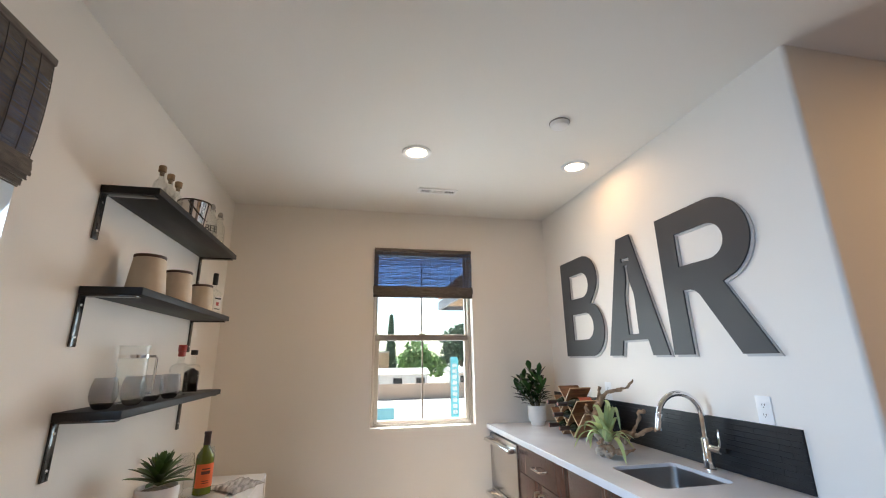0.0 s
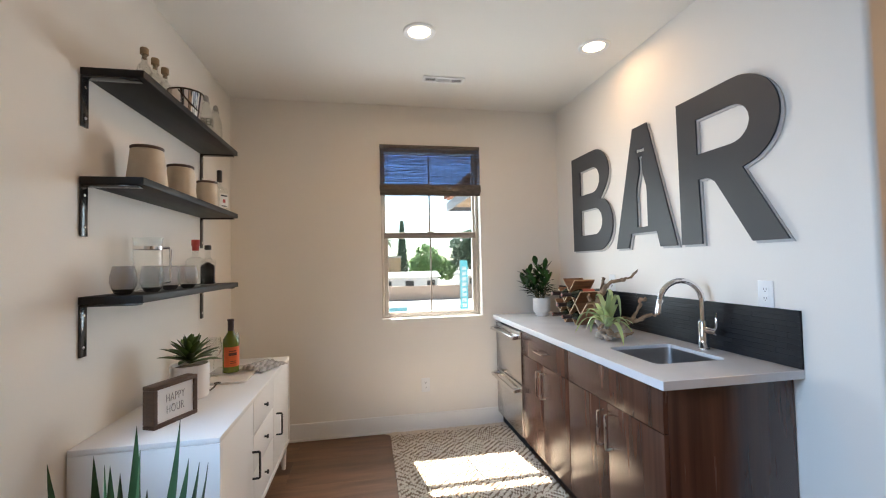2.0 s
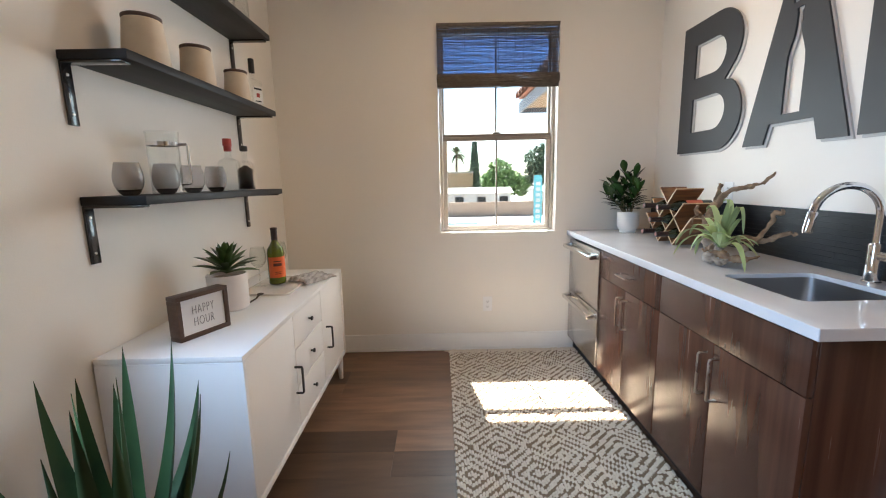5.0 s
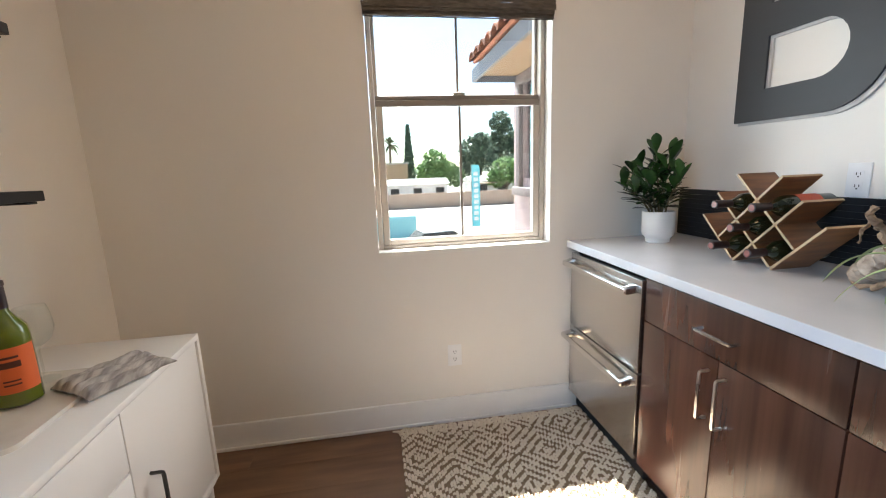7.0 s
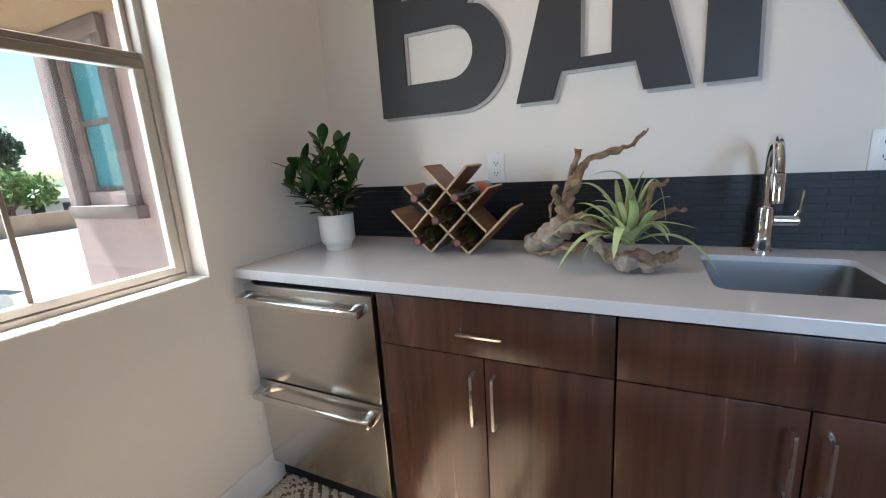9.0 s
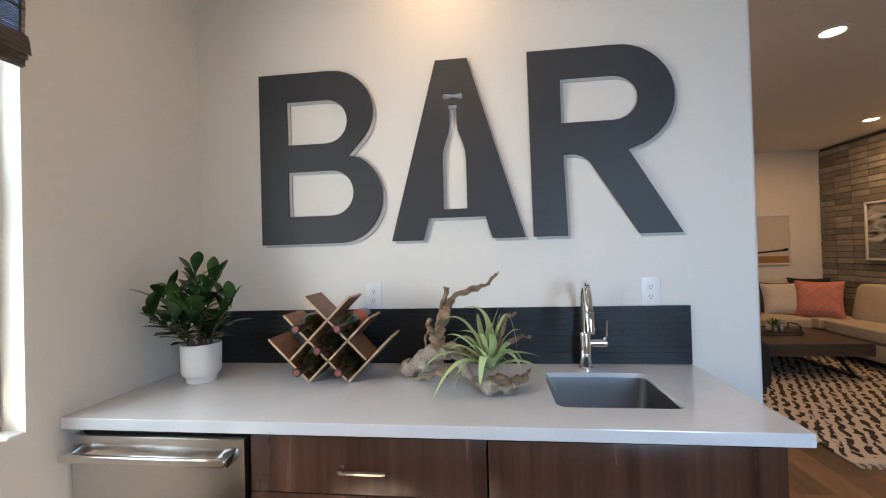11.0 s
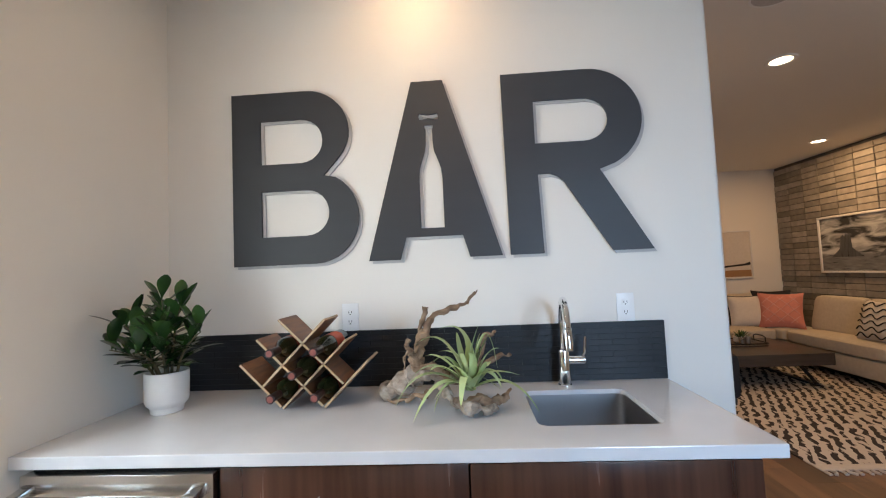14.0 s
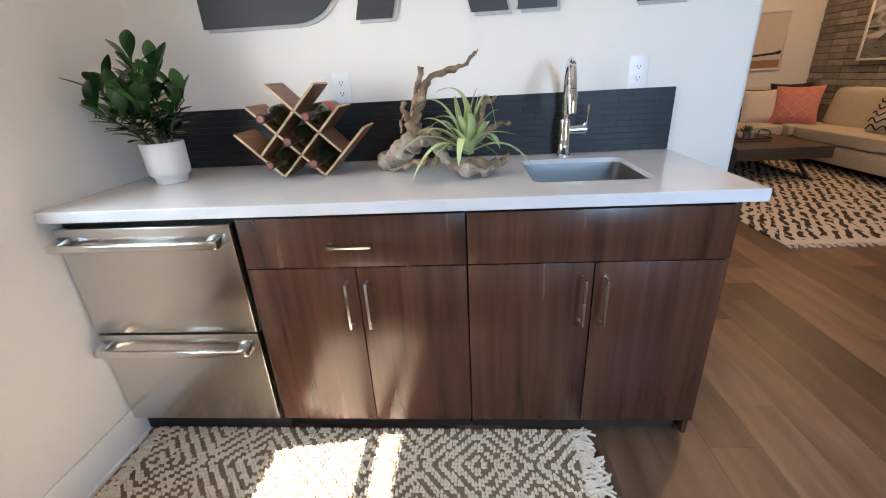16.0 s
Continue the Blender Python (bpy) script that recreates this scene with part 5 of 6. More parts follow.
# the long arching leaves: their tips and bends
for tip, mid, wd in (((1.47, 2.682, top + 0.045), (1.48, 2.600, top + 0.225), 0.030), ((1.58, 2.630, top + 0.215), (1.54, 2.515, top + 0.330), 0.026), ((1.60, 2.545, top + 0.270), (1.57, 2.410, top + 0.330), 0.027),
                     ((1.56, 2.346, top + 0.140), (1.57, 2.375, top + 0.400), 0.024), ((1.49, 2.222, top + 0.010), (1.52, 2.300, top + 0.165), 0.026), ((1.43, 2.620, top + 0.012), (1.46, 2.540, top + 0.190), 0.030),
                     ((1.55, 2.585, top + 0.190), (1.52, 2.520, top + 0.215), 0.028), ((1.60, 2.330, top + 0.090), (1.56, 2.370, top + 0.185), 0.024), ((1.53, 2.405, top + 0.285), (1.54, 2.450, top + 0.180), 0.026),
                     ((1.56, 2.370, top + 0.255), (1.55, 2.420, top + 0.170), 0.024), ((1.62, 2.480, top + 0.255), (1.57, 2.470, top + 0.190), 0.024), ((1.46, 2.340, top + 0.100), (1.48, 2.380, top + 0.200), 0.026),
                     ((1.52, 2.650, top + 0.100), (1.50, 2.560, top + 0.240), 0.027), ((1.60, 2.590, top + 0.120), (1.56, 2.520, top + 0.260), 0.025), ((1.42, 2.470, top + 0.060), (1.46, 2.460, top + 0.200), 0.028), ((1.50, 2.560, top + 0.020), (1.48, 2.520, top + 0.170), 0.027)):
    part("leaf", blade(bezier(c0, mid, tip, 14), wd * 1.3, 0.002, lambda t: (1 - t) ** 0.5 + 0.04, channel=1.2), M_AIR, ap)
rnd = random.Random(30)
for i in range(16):
    az = i * 2.39996 + rnd.uniform(-0.3, 0.3)
    k = i / 15
    el = 0.25 + 1.1 * k
    ln = rnd.uniform(0.11, 0.21)
    d = Vector((math.cos(az) * math.cos(el), math.sin(az) * math.cos(el), math.sin(el)))
    p1 = c0 + d * ln * 0.6 + Vector((0, 0, 0.05))
    curl = rnd.uniform(-1.0, 1.0)
    d = Vector((math.cos(az + curl) * math.cos(el), math.sin(az + curl) * math.cos(el), math.sin(el)))
    p2 = c0 + d * ln + Vector((0, 0, -0.06 * (1 - k)))
    p2.z = max(p2.z, CZ + 0.03)
    part("leaf", blade(bezier(c0, p1, p2, 10), rnd.uniform(0.026, 0.034), 0.002, lambda t: (1 - t) ** 0.5 + 0.04, channel=1.2), M_AIR, ap)

# ---- the large aloe on the floor ----
M_ALOE = mat("aloe_green", (0.034, 0.078, 0.026), (0.012, 0.032, 0.013), rough=0.42, spec=0.35, scale=10, stretch=(1, 1, 1), random_tint=0.3, bump=0.08, bscale=120)
M_BASKET = mat("dark_woven_basket", (0.11, 0.075, 0.05), (0.05, 0.033, 0.022), rough=0.8, scale=40, stretch=(1, 1, 6), bump=0.8, bscale=90)
ac = (-0.455, 1.470)
al = thing("potted_aloe", (*ac, 0.0), "large spiky green aloe in a dark pot beside the sideboard", "potted plant")
part("pot", lathe([(0, 0.0), (0.105, 0.0), (0.112, 0.006), (0.138, 0.40), (0.142, 0.41), (0.142, 0.43), (0.132, 0.43), (0.128, 0.39), (0, 0.39)], (*ac, 0), 40), M_BASKET, al)
part("soil", lathe([(0, 0.412), (0.08, 0.408), (0.1285, 0.395)], (*ac, 0), 28), mat("bark_mulch", (0.26, 0.20, 0.15), (0.08, 0.055, 0.04), rough=0.95, scale=90, bump=1.0, bscale=160), al, "bark mulch")
tips = ((-0.793, 1.40, 0.894), (-0.845, 1.50, 0.86), (-0.784, 1.30, 0.749), (-0.692, 1.35, 0.756), (-0.688, 1.58, 0.871), (-0.559, 1.55, 0.891), (-0.478, 1.45, 0.905), (-0.479, 1.60, 0.947), (-0.422, 1.50, 0.915),
        (-0.373, 1.62, 0.949), (-0.273, 1.55, 0.844), (-0.321, 1.62, 0.818), (-0.244, 1.45, 0.772), (-0.191, 1.50, 0.729), (-0.471, 1.36, 0.819), (-0.391, 1.35, 0.924), (-0.358, 1.40, 0.858), (-0.353, 1.28, 0.723), (-0.558, 1.25, 0.734), (-0.600, 1.70, 0.80), (-0.40, 1.75, 0.78))
rnd = random.Random(5)
for i, tp in enumerate(tips):
    t = Vector(tp)
    out = Vector((t.x - ac[0], t.y - ac[1], 0))
    far = out.length
    base = Vector((*ac, 0.405)) + out.normalized() * min(0.05, far * 0.35)
    mid = base.lerp(t, 0.5) + out.normalized() * far * 0.22 + Vector((0, 0, -0.03 - 0.22 * min(far, 0.35)))
    w = 0.066
    up = Vector((-out.x, -out.y, far * 0.9 + 0.05))
    part("leaf", blade(bezier(base, mid, t, 12), w, 0.011, lambda u: (1 - u) ** 0.85 * (0.75 + 0.5 * math.sin(min(1, u * 3) * math.pi / 2)) + 0.004, up=tuple(up), channel=0.9), M_ALOE, al)

# ---- living room, its furniture drawn up a little towards the bar ----
room_offset = Vector((0.06, 0.085, 0))
M_BRICK = mat("grey_beige_stone_brick", (0.34, 0.30, 0.25), (0.20, 0.18, 0.155), rough=0.85, scale=12, bump=0.8, bscale=60, random_tint=0.32)
M_MORTAR = mat("dark_joint", (0.10, 0.09, 0.08), rough=0.95)
M_SOFA = mat("oatmeal_upholstery", (0.56, 0.49, 0.39), (0.48, 0.41, 0.32), rough=0.9, scale=30, bump=0.5, bscale=420, spec=0.2)
M_PINK = mat("coral_pink_cushion", (0.64, 0.25, 0.19), (0.56, 0.20, 0.15), rough=0.9, scale=30, bump=0.4, bscale=400)
M_PINKLINE = mat("pale_pink_stitch", (0.76, 0.42, 0.35), rough=0.9)
M_CREAMPILLOW = mat("pale_cream_cushion", (0.66, 0.60, 0.53), (0.60, 0.54, 0.47), rough=0.9, scale=30, bump=0.4, bscale=400)
M_BLACKCLOTH = mat("black_cloth", (0.02, 0.018, 0.018), rough=0.95, scale=40, bump=0.3, bscale=400)
M_TABLE = mat("dark_grey_oak_table", (0.085, 0.066, 0.053), (0.050, 0.038, 0.031), rough=0.4, scale=4, stretch=(8, 1, 8), bump=0.1, bscale=50)
M_NAVY = mat("navy_upholstery", (0.022, 0.026, 0.036), (0.014, 0.017, 0.024), rough=0.9, scale=30, bump=0.4, bscale=400)


def cushion(bm, c, sx, sy, sz, seg=8, puff=0.5):
    """A soft box about c, crowned and rounded."""
    g = bmesh.ops.create_cube(bm, size=2.0)
    es = list({e for v in g["verts"] for e in v.link_edges})
    bmesh.ops.subdivide_edges(bm, edges=es, cuts=seg, use_grid_fill=True)
    for v in bm.verts:
        x, y, z = v.co
        m = max(abs(x), abs(y), abs(z))
        p = 8
        n = (abs(x) ** p + abs(y) ** p + abs(z) ** p) ** (1 / p)
        x, y, z = x * m / n, y * m / n, z * m / n
        z *= 1 + puff * (1 - x * x) * (1 - y * y) * 0.35
        v.co = Vector((c[0] + x * sx, c[1] + y * sy, c[2] + z * sz))
    return bm


so = thing("sectional_sofa", (5.2, -1.9, 0.0), "oatmeal upholstered corner sofa against the brick wall", "sofa")
part("base", box(3.30, 6.44, -2.27, -1.74, 0.10, 0.30, bev=0.02), M_SOFA, so)
part("base", box(5.80, 6.44, -1.739, -0.45, 0.10, 0.30, bev=0.02), M_SOFA, so)
for a, b in ((3.32, 4.40), (4.41, 5.78)):
    part("seat_cushion", cushion(bmesh.new(), ((a + b) / 2, -1.95, 0.385), (b - a) / 2, 0.245, 0.075), M_SOFA, so)
part("seat_cushion", cushion(bmesh.new(), (6.11, -1.95, 0.385), 0.325, 0.245, 0.075), M_SOFA, so)
part("seat_cushion", cushion(bmesh.new(), (6.11, -1.07, 0.385), 0.325, 0.62, 0.075), M_SOFA, so)
for a, b in ((3.34, 4.38), (4.42, 5.10), (5.11, 5.80)):
    bm = cushion(bmesh.new(), (0, 0, 0), (b - a) / 2, 0.225, 0.07)
    for v in bm.verts:
        x, y, z = v.co
        v.co = Vector(((a + b) / 2 + x, -2.17 - y * 0.22 + z * 0.9, 0.665 + y))
    part("back_cushion", bm, M_SOFA, so)
for a, b in ((-2.2, -1.35), (-1.33, -0.5)):
    bm = cushion(bmesh.new(), (0, 0, 0), (b - a) / 2, 0.225, 0.07)
    for v in bm.verts:
        x, y, z = v.co
        v.co = Vector((6.345 + y * 0.22 - z * 0.9, (a + b) / 2 + x, 0.665 + y))
    part("back_cushion", bm, M_SOFA, so)
for x, y in ((3.4, -2.2), (3.4, -1.80), (5.7, -1.80), (6.38, -2.2), (6.38, -0.52), (5.86, -0.52)):
    part("leg", tube([(x, y, 0.0), (x, y, 0.1)], [0.018, 0.024], 10), M_KICK, so, "dark wooden leg")


def throw_pillow(c, size, yaw, tilt, material, label, piping=None):
    p = thing("throw_pillow", (c[0], c[1], c[2] - size / 2), label, "cushion", "sofa cushions")
    m = Matrix.Translation(c) @ Euler((radians(90 - tilt), 0, radians(yaw)), "XYZ").to_matrix().to_4x4()
    bm = bmesh.new()
    n = 14
    for side in (1, -1):
        g = [[bm.verts.new(m @ Vector(((i / n - 0.5) * size * (1 - 0.10 * (1 - (2 * j / n - 1) ** 2)), (j / n - 0.5) * size * (1 - 0.10 * (1 - (2 * i / n - 1) ** 2)), side * 0.085 * ((1 - (2 * i / n - 1) ** 4) * (1 - (2 * j / n - 1) ** 4)) ** 0.6))) for j in range(n + 1)] for i in range(n + 1)]
        for i in range(n):
            for j in range(n):
                bm.faces.new((g[i][j], g[i + 1][j], g[i + 1][j + 1], g[i][j + 1]))
    bmesh.ops.remove_doubles(bm, verts=bm.verts, dist=0.0005)
    part("cover", bm, material, p)
    if piping:
        k = size / 2
        loop = []
        for a, b in (((-1, -1), (1, -1)), ((1, -1), (1, 1)), ((1, 1), (-1, 1)), ((-1, 1), (-1, -1))):
            for t in range(8):
                u, v = a[0] + (b[0] - a[0]) * t / 8, a[1] + (b[1] - a[1]) * t / 8
                loop.append(m @ Vector((u * k * (1 - 0.10 * (1 - v * v)), v * k * (1 - 0.10 * (1 - u * u)), 0)))
        loop.append(loop[0])
        part("piping", tube(loop, 0.008, 6), piping, p, "dark piped edge")
    return p, m


throw_pillow((6.17, -1.52, 0.66), 0.46, -100, 18, M_CREAMPILLOW, "pale cream cushion with black piping on the sofa", M_BLACKCLOTH)
throw_pillow((6.20, -1.90, 0.72), 0.46, -115, 18, M_BLACKCLOTH, "black cushion tucked into the sofa corner")
pp, pm = throw_pillow((5.96, -1.84, 0.68), 0.50, -127, 20, M_PINK, "coral pink lattice cushion leaning on the sofa")
bm = bmesh.new()
for k in (-0.28, -0.14, 0.0, 0.14, 0.28):
    for s in (1, -1):
        pts = []
        for t in range(13):
            u = -0.2 + 0.4 * t / 12
            v = k + s * u
            if abs(v) < 0.2:
                f = ((1 - (u / 0.235) ** 4) * (1 - (v / 0.235) ** 4)) ** 0.6
                pts.append(pm @ Vector((u, v, 0.085 * f + 0.001)))
        if len(pts) > 2:
            tube(pts, 0.004, 4, bm)
part("lattice_stitching", bm, M_PINKLINE, pp, "pale stitched lattice")
wp, wm = throw_pillow((4.76, -1.99, 0.67), 0.46, 178, 18, M_CREAMPILLOW, "white cushion with black wavy stripes on the sofa")
bm = bmesh.new()
for r_ in range(6):
    pts = []
    for t in range(25):
        u = -0.19 + 0.38 * t / 24
        v = -0.17 + 0.068 * r_ + 0.022 * math.sin(u * 42 + r_)
        f = max(0, (1 - (u / 0.235) ** 4) * (1 - (v / 0.235) ** 4)) ** 0.6
        pts.append(wm @ Vector((u, v, 0.085 * f + 0.001)))
    tube(pts, 0.007, 5, bm)
part("wavy_stripes", bm, M_BLACKCLOTH, wp, "black wavy stripes")

ct = thing("coffee_table", (5.2, -0.9, 0.0), "dark oak coffee table with black crossed metal legs", "coffee table")
part("tabletop", box(4.72, 5.72, -1.465, -0.25, 0.245, 0.372, bev=0.004), M_TABLE, ct)
for y in (-1.32, -0.42):
    for a, b in ((4.80, 5.22), (5.64, 5.22)):
        part("leg", tube([(a, y, 0.030), (b - 0.12 * (1 if b > a else -1), y, 0.2445)], 0.018, 4), M_BLACK, ct, "black angled steel leg")
    part("foot_rail", box(4.78, 5.66, y - 0.02, y + 0.02, 0.012, 0.03), M_BLACK, ct)
tr = thing("serving_tray", (5.35, -0.90, 0.373), "dark wooden tray with bent iron handles on the coffee table", "tray")
part("base", slab(rounded(5.15, 5.55, -1.12, -0.70, 0.05), [], lambda u, v, w: (u, v, 0.3735 + w), 0.012), M_TABLE, tr)
part("rim", tube([(u, v, 0.405) for u, v in rounded(5.15, 5.55, -1.12, -0.70, 0.05)] + [(5.55, -0.75, 0.405)], 0.008, 6), M_BLACK, tr)
for y in (-1.13, -0.69):
    part("handle", tube([(5.25, y, 0.39), (5.25, y * 1.0, 0.46), (5.29, y, 0.475), (5.41, y, 0.475), (5.45, y, 0.46), (5.45, y, 0.39)], 0.007, 6), M_BLACK, tr, "bent iron handle")
tp = thing("potted_succulent", (5.36, -0.93, 0.386), "small green succulent in a white bowl on the tray", "potted plant")
part("pot", lathe([(0, 0), (0.06, 0), (0.085, 0.02), (0.09, 0.075), (0.082, 0.075), (0.078, 0.055), (0, 0.055)], (5.36, -0.93, 0.386), 28), M_WHITEPOT, tp)
for i in range(22):
    az, el = i * 2.4, 0.3 + 1.1 * i / 22
    d = Vector((math.cos(az) * math.cos(el), math.sin(az) * math.cos(el), math.sin(el)))
    p0 = Vector((5.36, -0.93, 0.45)) + Vector((d.x, d.y, 0)) * 0.03
    part("leaf", blade(bezier(p0, p0 + d * 0.05, p0 + d * 0.1, 4), 0.028, 0.004, lambda t: (0.5 + t) * (1 - t * t) + 0.02), M_SUCC, tp)
for y in (-0.77, -0.84):
    solid("metal_tumbler", lathe([(0, 0.0), (0.028, 0.0), (0.033, 0.09), (0.031, 0.09), (0.026, 0.005), (0, 0.005)], (5.30, y, 0.386), 20), M_NICKEL, "small brushed metal tumbler on the tray", "tumbler", "tumblers on the tray")
ot = thing("ottoman", (4.44, 0.05, 0.0), "navy upholstered square ottoman beside the coffee table", "ottoman")
part("body", cushion(bmesh.new(), (4.44, 0.045, 0.28), 0.225, 0.258, 0.22, 6, 0.1), M_NAVY, ot)
for x in (4.27, 4.61):
    for y in (-0.15, 0.24):
        part("foot", tube([(x, y, 0.0), (x, y, 0.07)], [0.015, 0.02], 8), M_KICK, ot)

m, n, l, p = shader("flatweave_dashes")
tc = n.new("ShaderNodeTexCoord")
mp = n.new("ShaderNodeMapping")
mp.inputs["Rotation"].default_value = (0, 0, 0.5)
wv = n.new("ShaderNodeTexWave")
wv.wave_type, wv.bands_direction = "BANDS", "Y"
wv.inputs["Scale"].default_value, wv.inputs["Distortion"].default_value, wv.inputs["Detail"].default_value, wv.inputs["Detail Scale"].default_value = 4.2, 3.2, 1.0, 2.6
w2 = n.new("ShaderNodeTexNoise")
w2.inputs["Scale"].default_value = 9.0
mp2 = n.new("ShaderNodeMapping")
mp2.inputs["Scale"].default_value = (1.0, 1.7, 1)
mp2.inputs["Rotation"].default_value = (0, 0, 0.5)
rp1, rp2 = n.new("ShaderNodeValToRGB"), n.new("ShaderNodeValToRGB")
rp1.color_ramp.elements[0].position, rp1.color_ramp.elements[1].position = 0.46, 0.54
rp2.color_ramp.elements[0].position, rp2.color_ramp.elements[1].position = 0.40, 0.46
mu = n.new("ShaderNodeMath")
mu.operation = "MULTIPLY"
mx = n.new("ShaderNodeMix")
mx.data_type = "RGBA"
mx.inputs["A"].default_value, mx.inputs["B"].default_value = (0.60, 0.53, 0.45, 1), (0.040, 0.030, 0.026, 1)
l.new(tc.outputs["Object"], mp.inputs[0])
l.new(tc.outputs["Object"], mp2.inputs[0])
l.new(mp.outputs[0], wv.inputs[0])
l.new(mp2.outputs[0], w2.inputs[0])
l.new(wv.outputs[0], rp1.inputs[0])
l.new(w2.outputs[0], rp2.inputs[0])
l.new(rp1.outputs[0], mu.inputs[0])
l.new(rp2.outputs[0], mu.inputs[1])
l.new(mu.outputs[0], mx.inputs["Factor"])
l.new(mx.outputs["Result"], p.inputs["Base Color"])
bp = n.new("ShaderNodeBump")
bp.inputs["Strength"].default_value = 0.5
l.new(mu.outputs[0], bp.inputs["Height"])
l.new(bp.outputs[0], p.inputs["Normal"])
p.inputs["Roughness"].default_value = 0.95
M_DASHRUG = m
lr = thing("area_rug", (4.5, -0.9, 0.0), "cream living room rug with dark wavy dashes and tasselled edge", "rug")
part("weave", box(3.06, 5.95, -1.95, 0.11, 0.001, 0.012, bev=0.003), M_DASHRUG, lr)
part("border", box(2.985, 3.059, -1.95, 0.11, 0.001, 0.011, bev=0.003), M_CREAMPILLOW, lr, "plain cream end band")
rnd = random.Random(9)
bm = bmesh.new()
for i in range(42):
    y = 0.10 - 2.04 * i / 41
    tube([(2.986, y, 0.006), (2.955, y + rnd.uniform(-0.01, 0.01), 0.006), (2.925, y + rnd.uniform(-0.02, 0.02), 0.005)], [0.008, 0.011, 0.012], 5, bm)
part("fringe", bm, M_CREAMPILLOW, lr, "cream tassels", kind="stuff")

# pictures
room_offset = Vector((0, 0, 0))
M_WHITEFRAME = mat("white_picture_frame", (0.78, 0.76, 0.73), rough=0.4)
m, n, l, p = shader("stormy_sky_print")
tc, mp, no, ra = n.new("ShaderNodeTexCoord"), n.new("ShaderNodeMapping"), n.new("ShaderNodeTexNoise"), n.new("ShaderNodeValToRGB")
mp.inputs["Scale"].default_value = (1.3, 1, 4.5)
no.inputs["Scale"].default_value, no.inputs["Detail"].default_value, no.inputs["Distortion"].default_value = 2.2, 8.0, 0.8
ra.color_ramp.elements[0].position, ra.color_ramp.elements[1].position = 0.38, 0.62
ra.color_ramp.elements[0].color, ra.color_ramp.elements[1].color = (0.03, 0.03, 0.03, 1), (0.55, 0.54, 0.52, 1)
l.new(tc.outputs["Object"], mp.inputs[0])
l.new(mp.outputs[0], no.inputs[0])
l.new(no.outputs[0], ra.inputs[0])
l.new(ra.outputs[0], p.inputs["Base Color"])
p.inputs["Roughness"].default_value = 0.25
M_SKYPRINT = m
M_PRINTDARK = mat("dark_print_rock", (0.10, 0.10, 0.10), (0.03, 0.03, 0.03), rough=0.3, scale=9, stretch=(6, 1, 0.7))
M_PRINTLAND = mat("grey_print_land", (0.24, 0.24, 0.235), (0.07, 0.07, 0.07), rough=0.3, scale=8, stretch=(1, 1, 5))
PX0, PX1, PZ0, PZ1 = 4.70, 5.95, 1.17, 1.90
YP = YS + 0.012
pf = thing("framed_photograph", ((PX0 + PX1) / 2, YP, PZ0), "black and white desert butte photograph in a white frame", "picture")
for a in ((PX0, PX1, YP, YP + 0.03, PZ0, PZ0 + 0.025), (PX0, PX1, YP, YP + 0.03, PZ1 - 0.025, PZ1), (PX0, PX0 + 0.025, YP, YP + 0.03, PZ0 + 0.0255, PZ1 - 0.0255), (PX1 - 0.025, PX1, YP, YP + 0.03, PZ0 + 0.0255, PZ1 - 0.0255)):
    part("frame_rail", box(*a, bev=0.002), M_WHITEFRAME, pf)
ph = part("photograph", box(PX0 + 0.025, PX1 - 0.025, YP + 0.004, YP + 0.012, PZ0 + 0.0255, PZ1 - 0.0255), M_SKYPRINT, pf, "cloudy grey print", smooth=False)
flat = lambda u, v, w: (u, YP + 0.0125 + w, v)
part("plain", slab([(PX0 + 0.026, PZ0 + 0.027), (PX1 - 0.026, PZ0 + 0.027), (PX1 - 0.026, PZ0 + 0.22), (5.5, PZ0 + 0.25), (5.1, PZ0 + 0.22), (PX0 + 0.026, PZ0 + 0.24)], [], flat, 0.0006), M_PRINTLAND, ph, smooth=False)
part("butte", slab([(5.78, PZ0 + 0.20), (5.66, PZ0 + 0.30), (5.64, PZ0 + 0.45), (5.60, PZ0 + 0.48), (5.585, PZ0 + 0.44), (5.56, PZ0 + 0.49), (5.50, PZ0 + 0.47), (5.485, PZ0 + 0.31), (5.34, PZ0 + 0.20)], [], lambda u, v, w: (u, YP + 0.0135 + w, v), 0.0006), M_PRINTDARK, ph, smooth=False)
part("butte", slab([(5.16, PZ0 + 0.20), (5.06, PZ0 + 0.30), (5.04, PZ0 + 0.42), (4.93, PZ0 + 0.43), (4.91, PZ0 + 0.30), (4.80, PZ0 + 0.20)], [], lambda u, v, w: (u, YP + 0.0135 + w, v), 0.0006), M_PRINTDARK, ph, smooth=False)
sp2 = thing("framed_print", (XR - 0.02, -1.60, 1.10), "abstract beige print with black stroke in a white frame", "picture")
A0, A1, B0, B1 = -1.88, -1.325, 1.10, 1.83
for a in ((A0, A1, B0, B0 + 0.02), (A0, A1, B1 - 0.02, B1), (A0, A0 + 0.02, B0 + 0.0205, B1 - 0.0205), (A1 - 0.02, A1, B0 + 0.0205, B1 - 0.0205)):
    part("frame_rail", box(XR - 0.028, XR - 0.001, *a, bev=0.002), M_WHITEFRAME, sp2)
pb = part("print", box(XR - 0.014, XR - 0.006, A0 + 0.02, A1 - 0.02, B0 + 0.0205, B1 - 0.0205), M_CREAMPILLOW, sp2, "beige print", smooth=False)
part("brown_band", box(XR - 0.0152, XR - 0.0144, A0 + 0.03, A1 - 0.03, B0 + 0.03, B0 + 0.13), mat("ochre_print", (0.36, 0.19, 0.08), rough=0.7), pb, "ochre brown band", smooth=False)
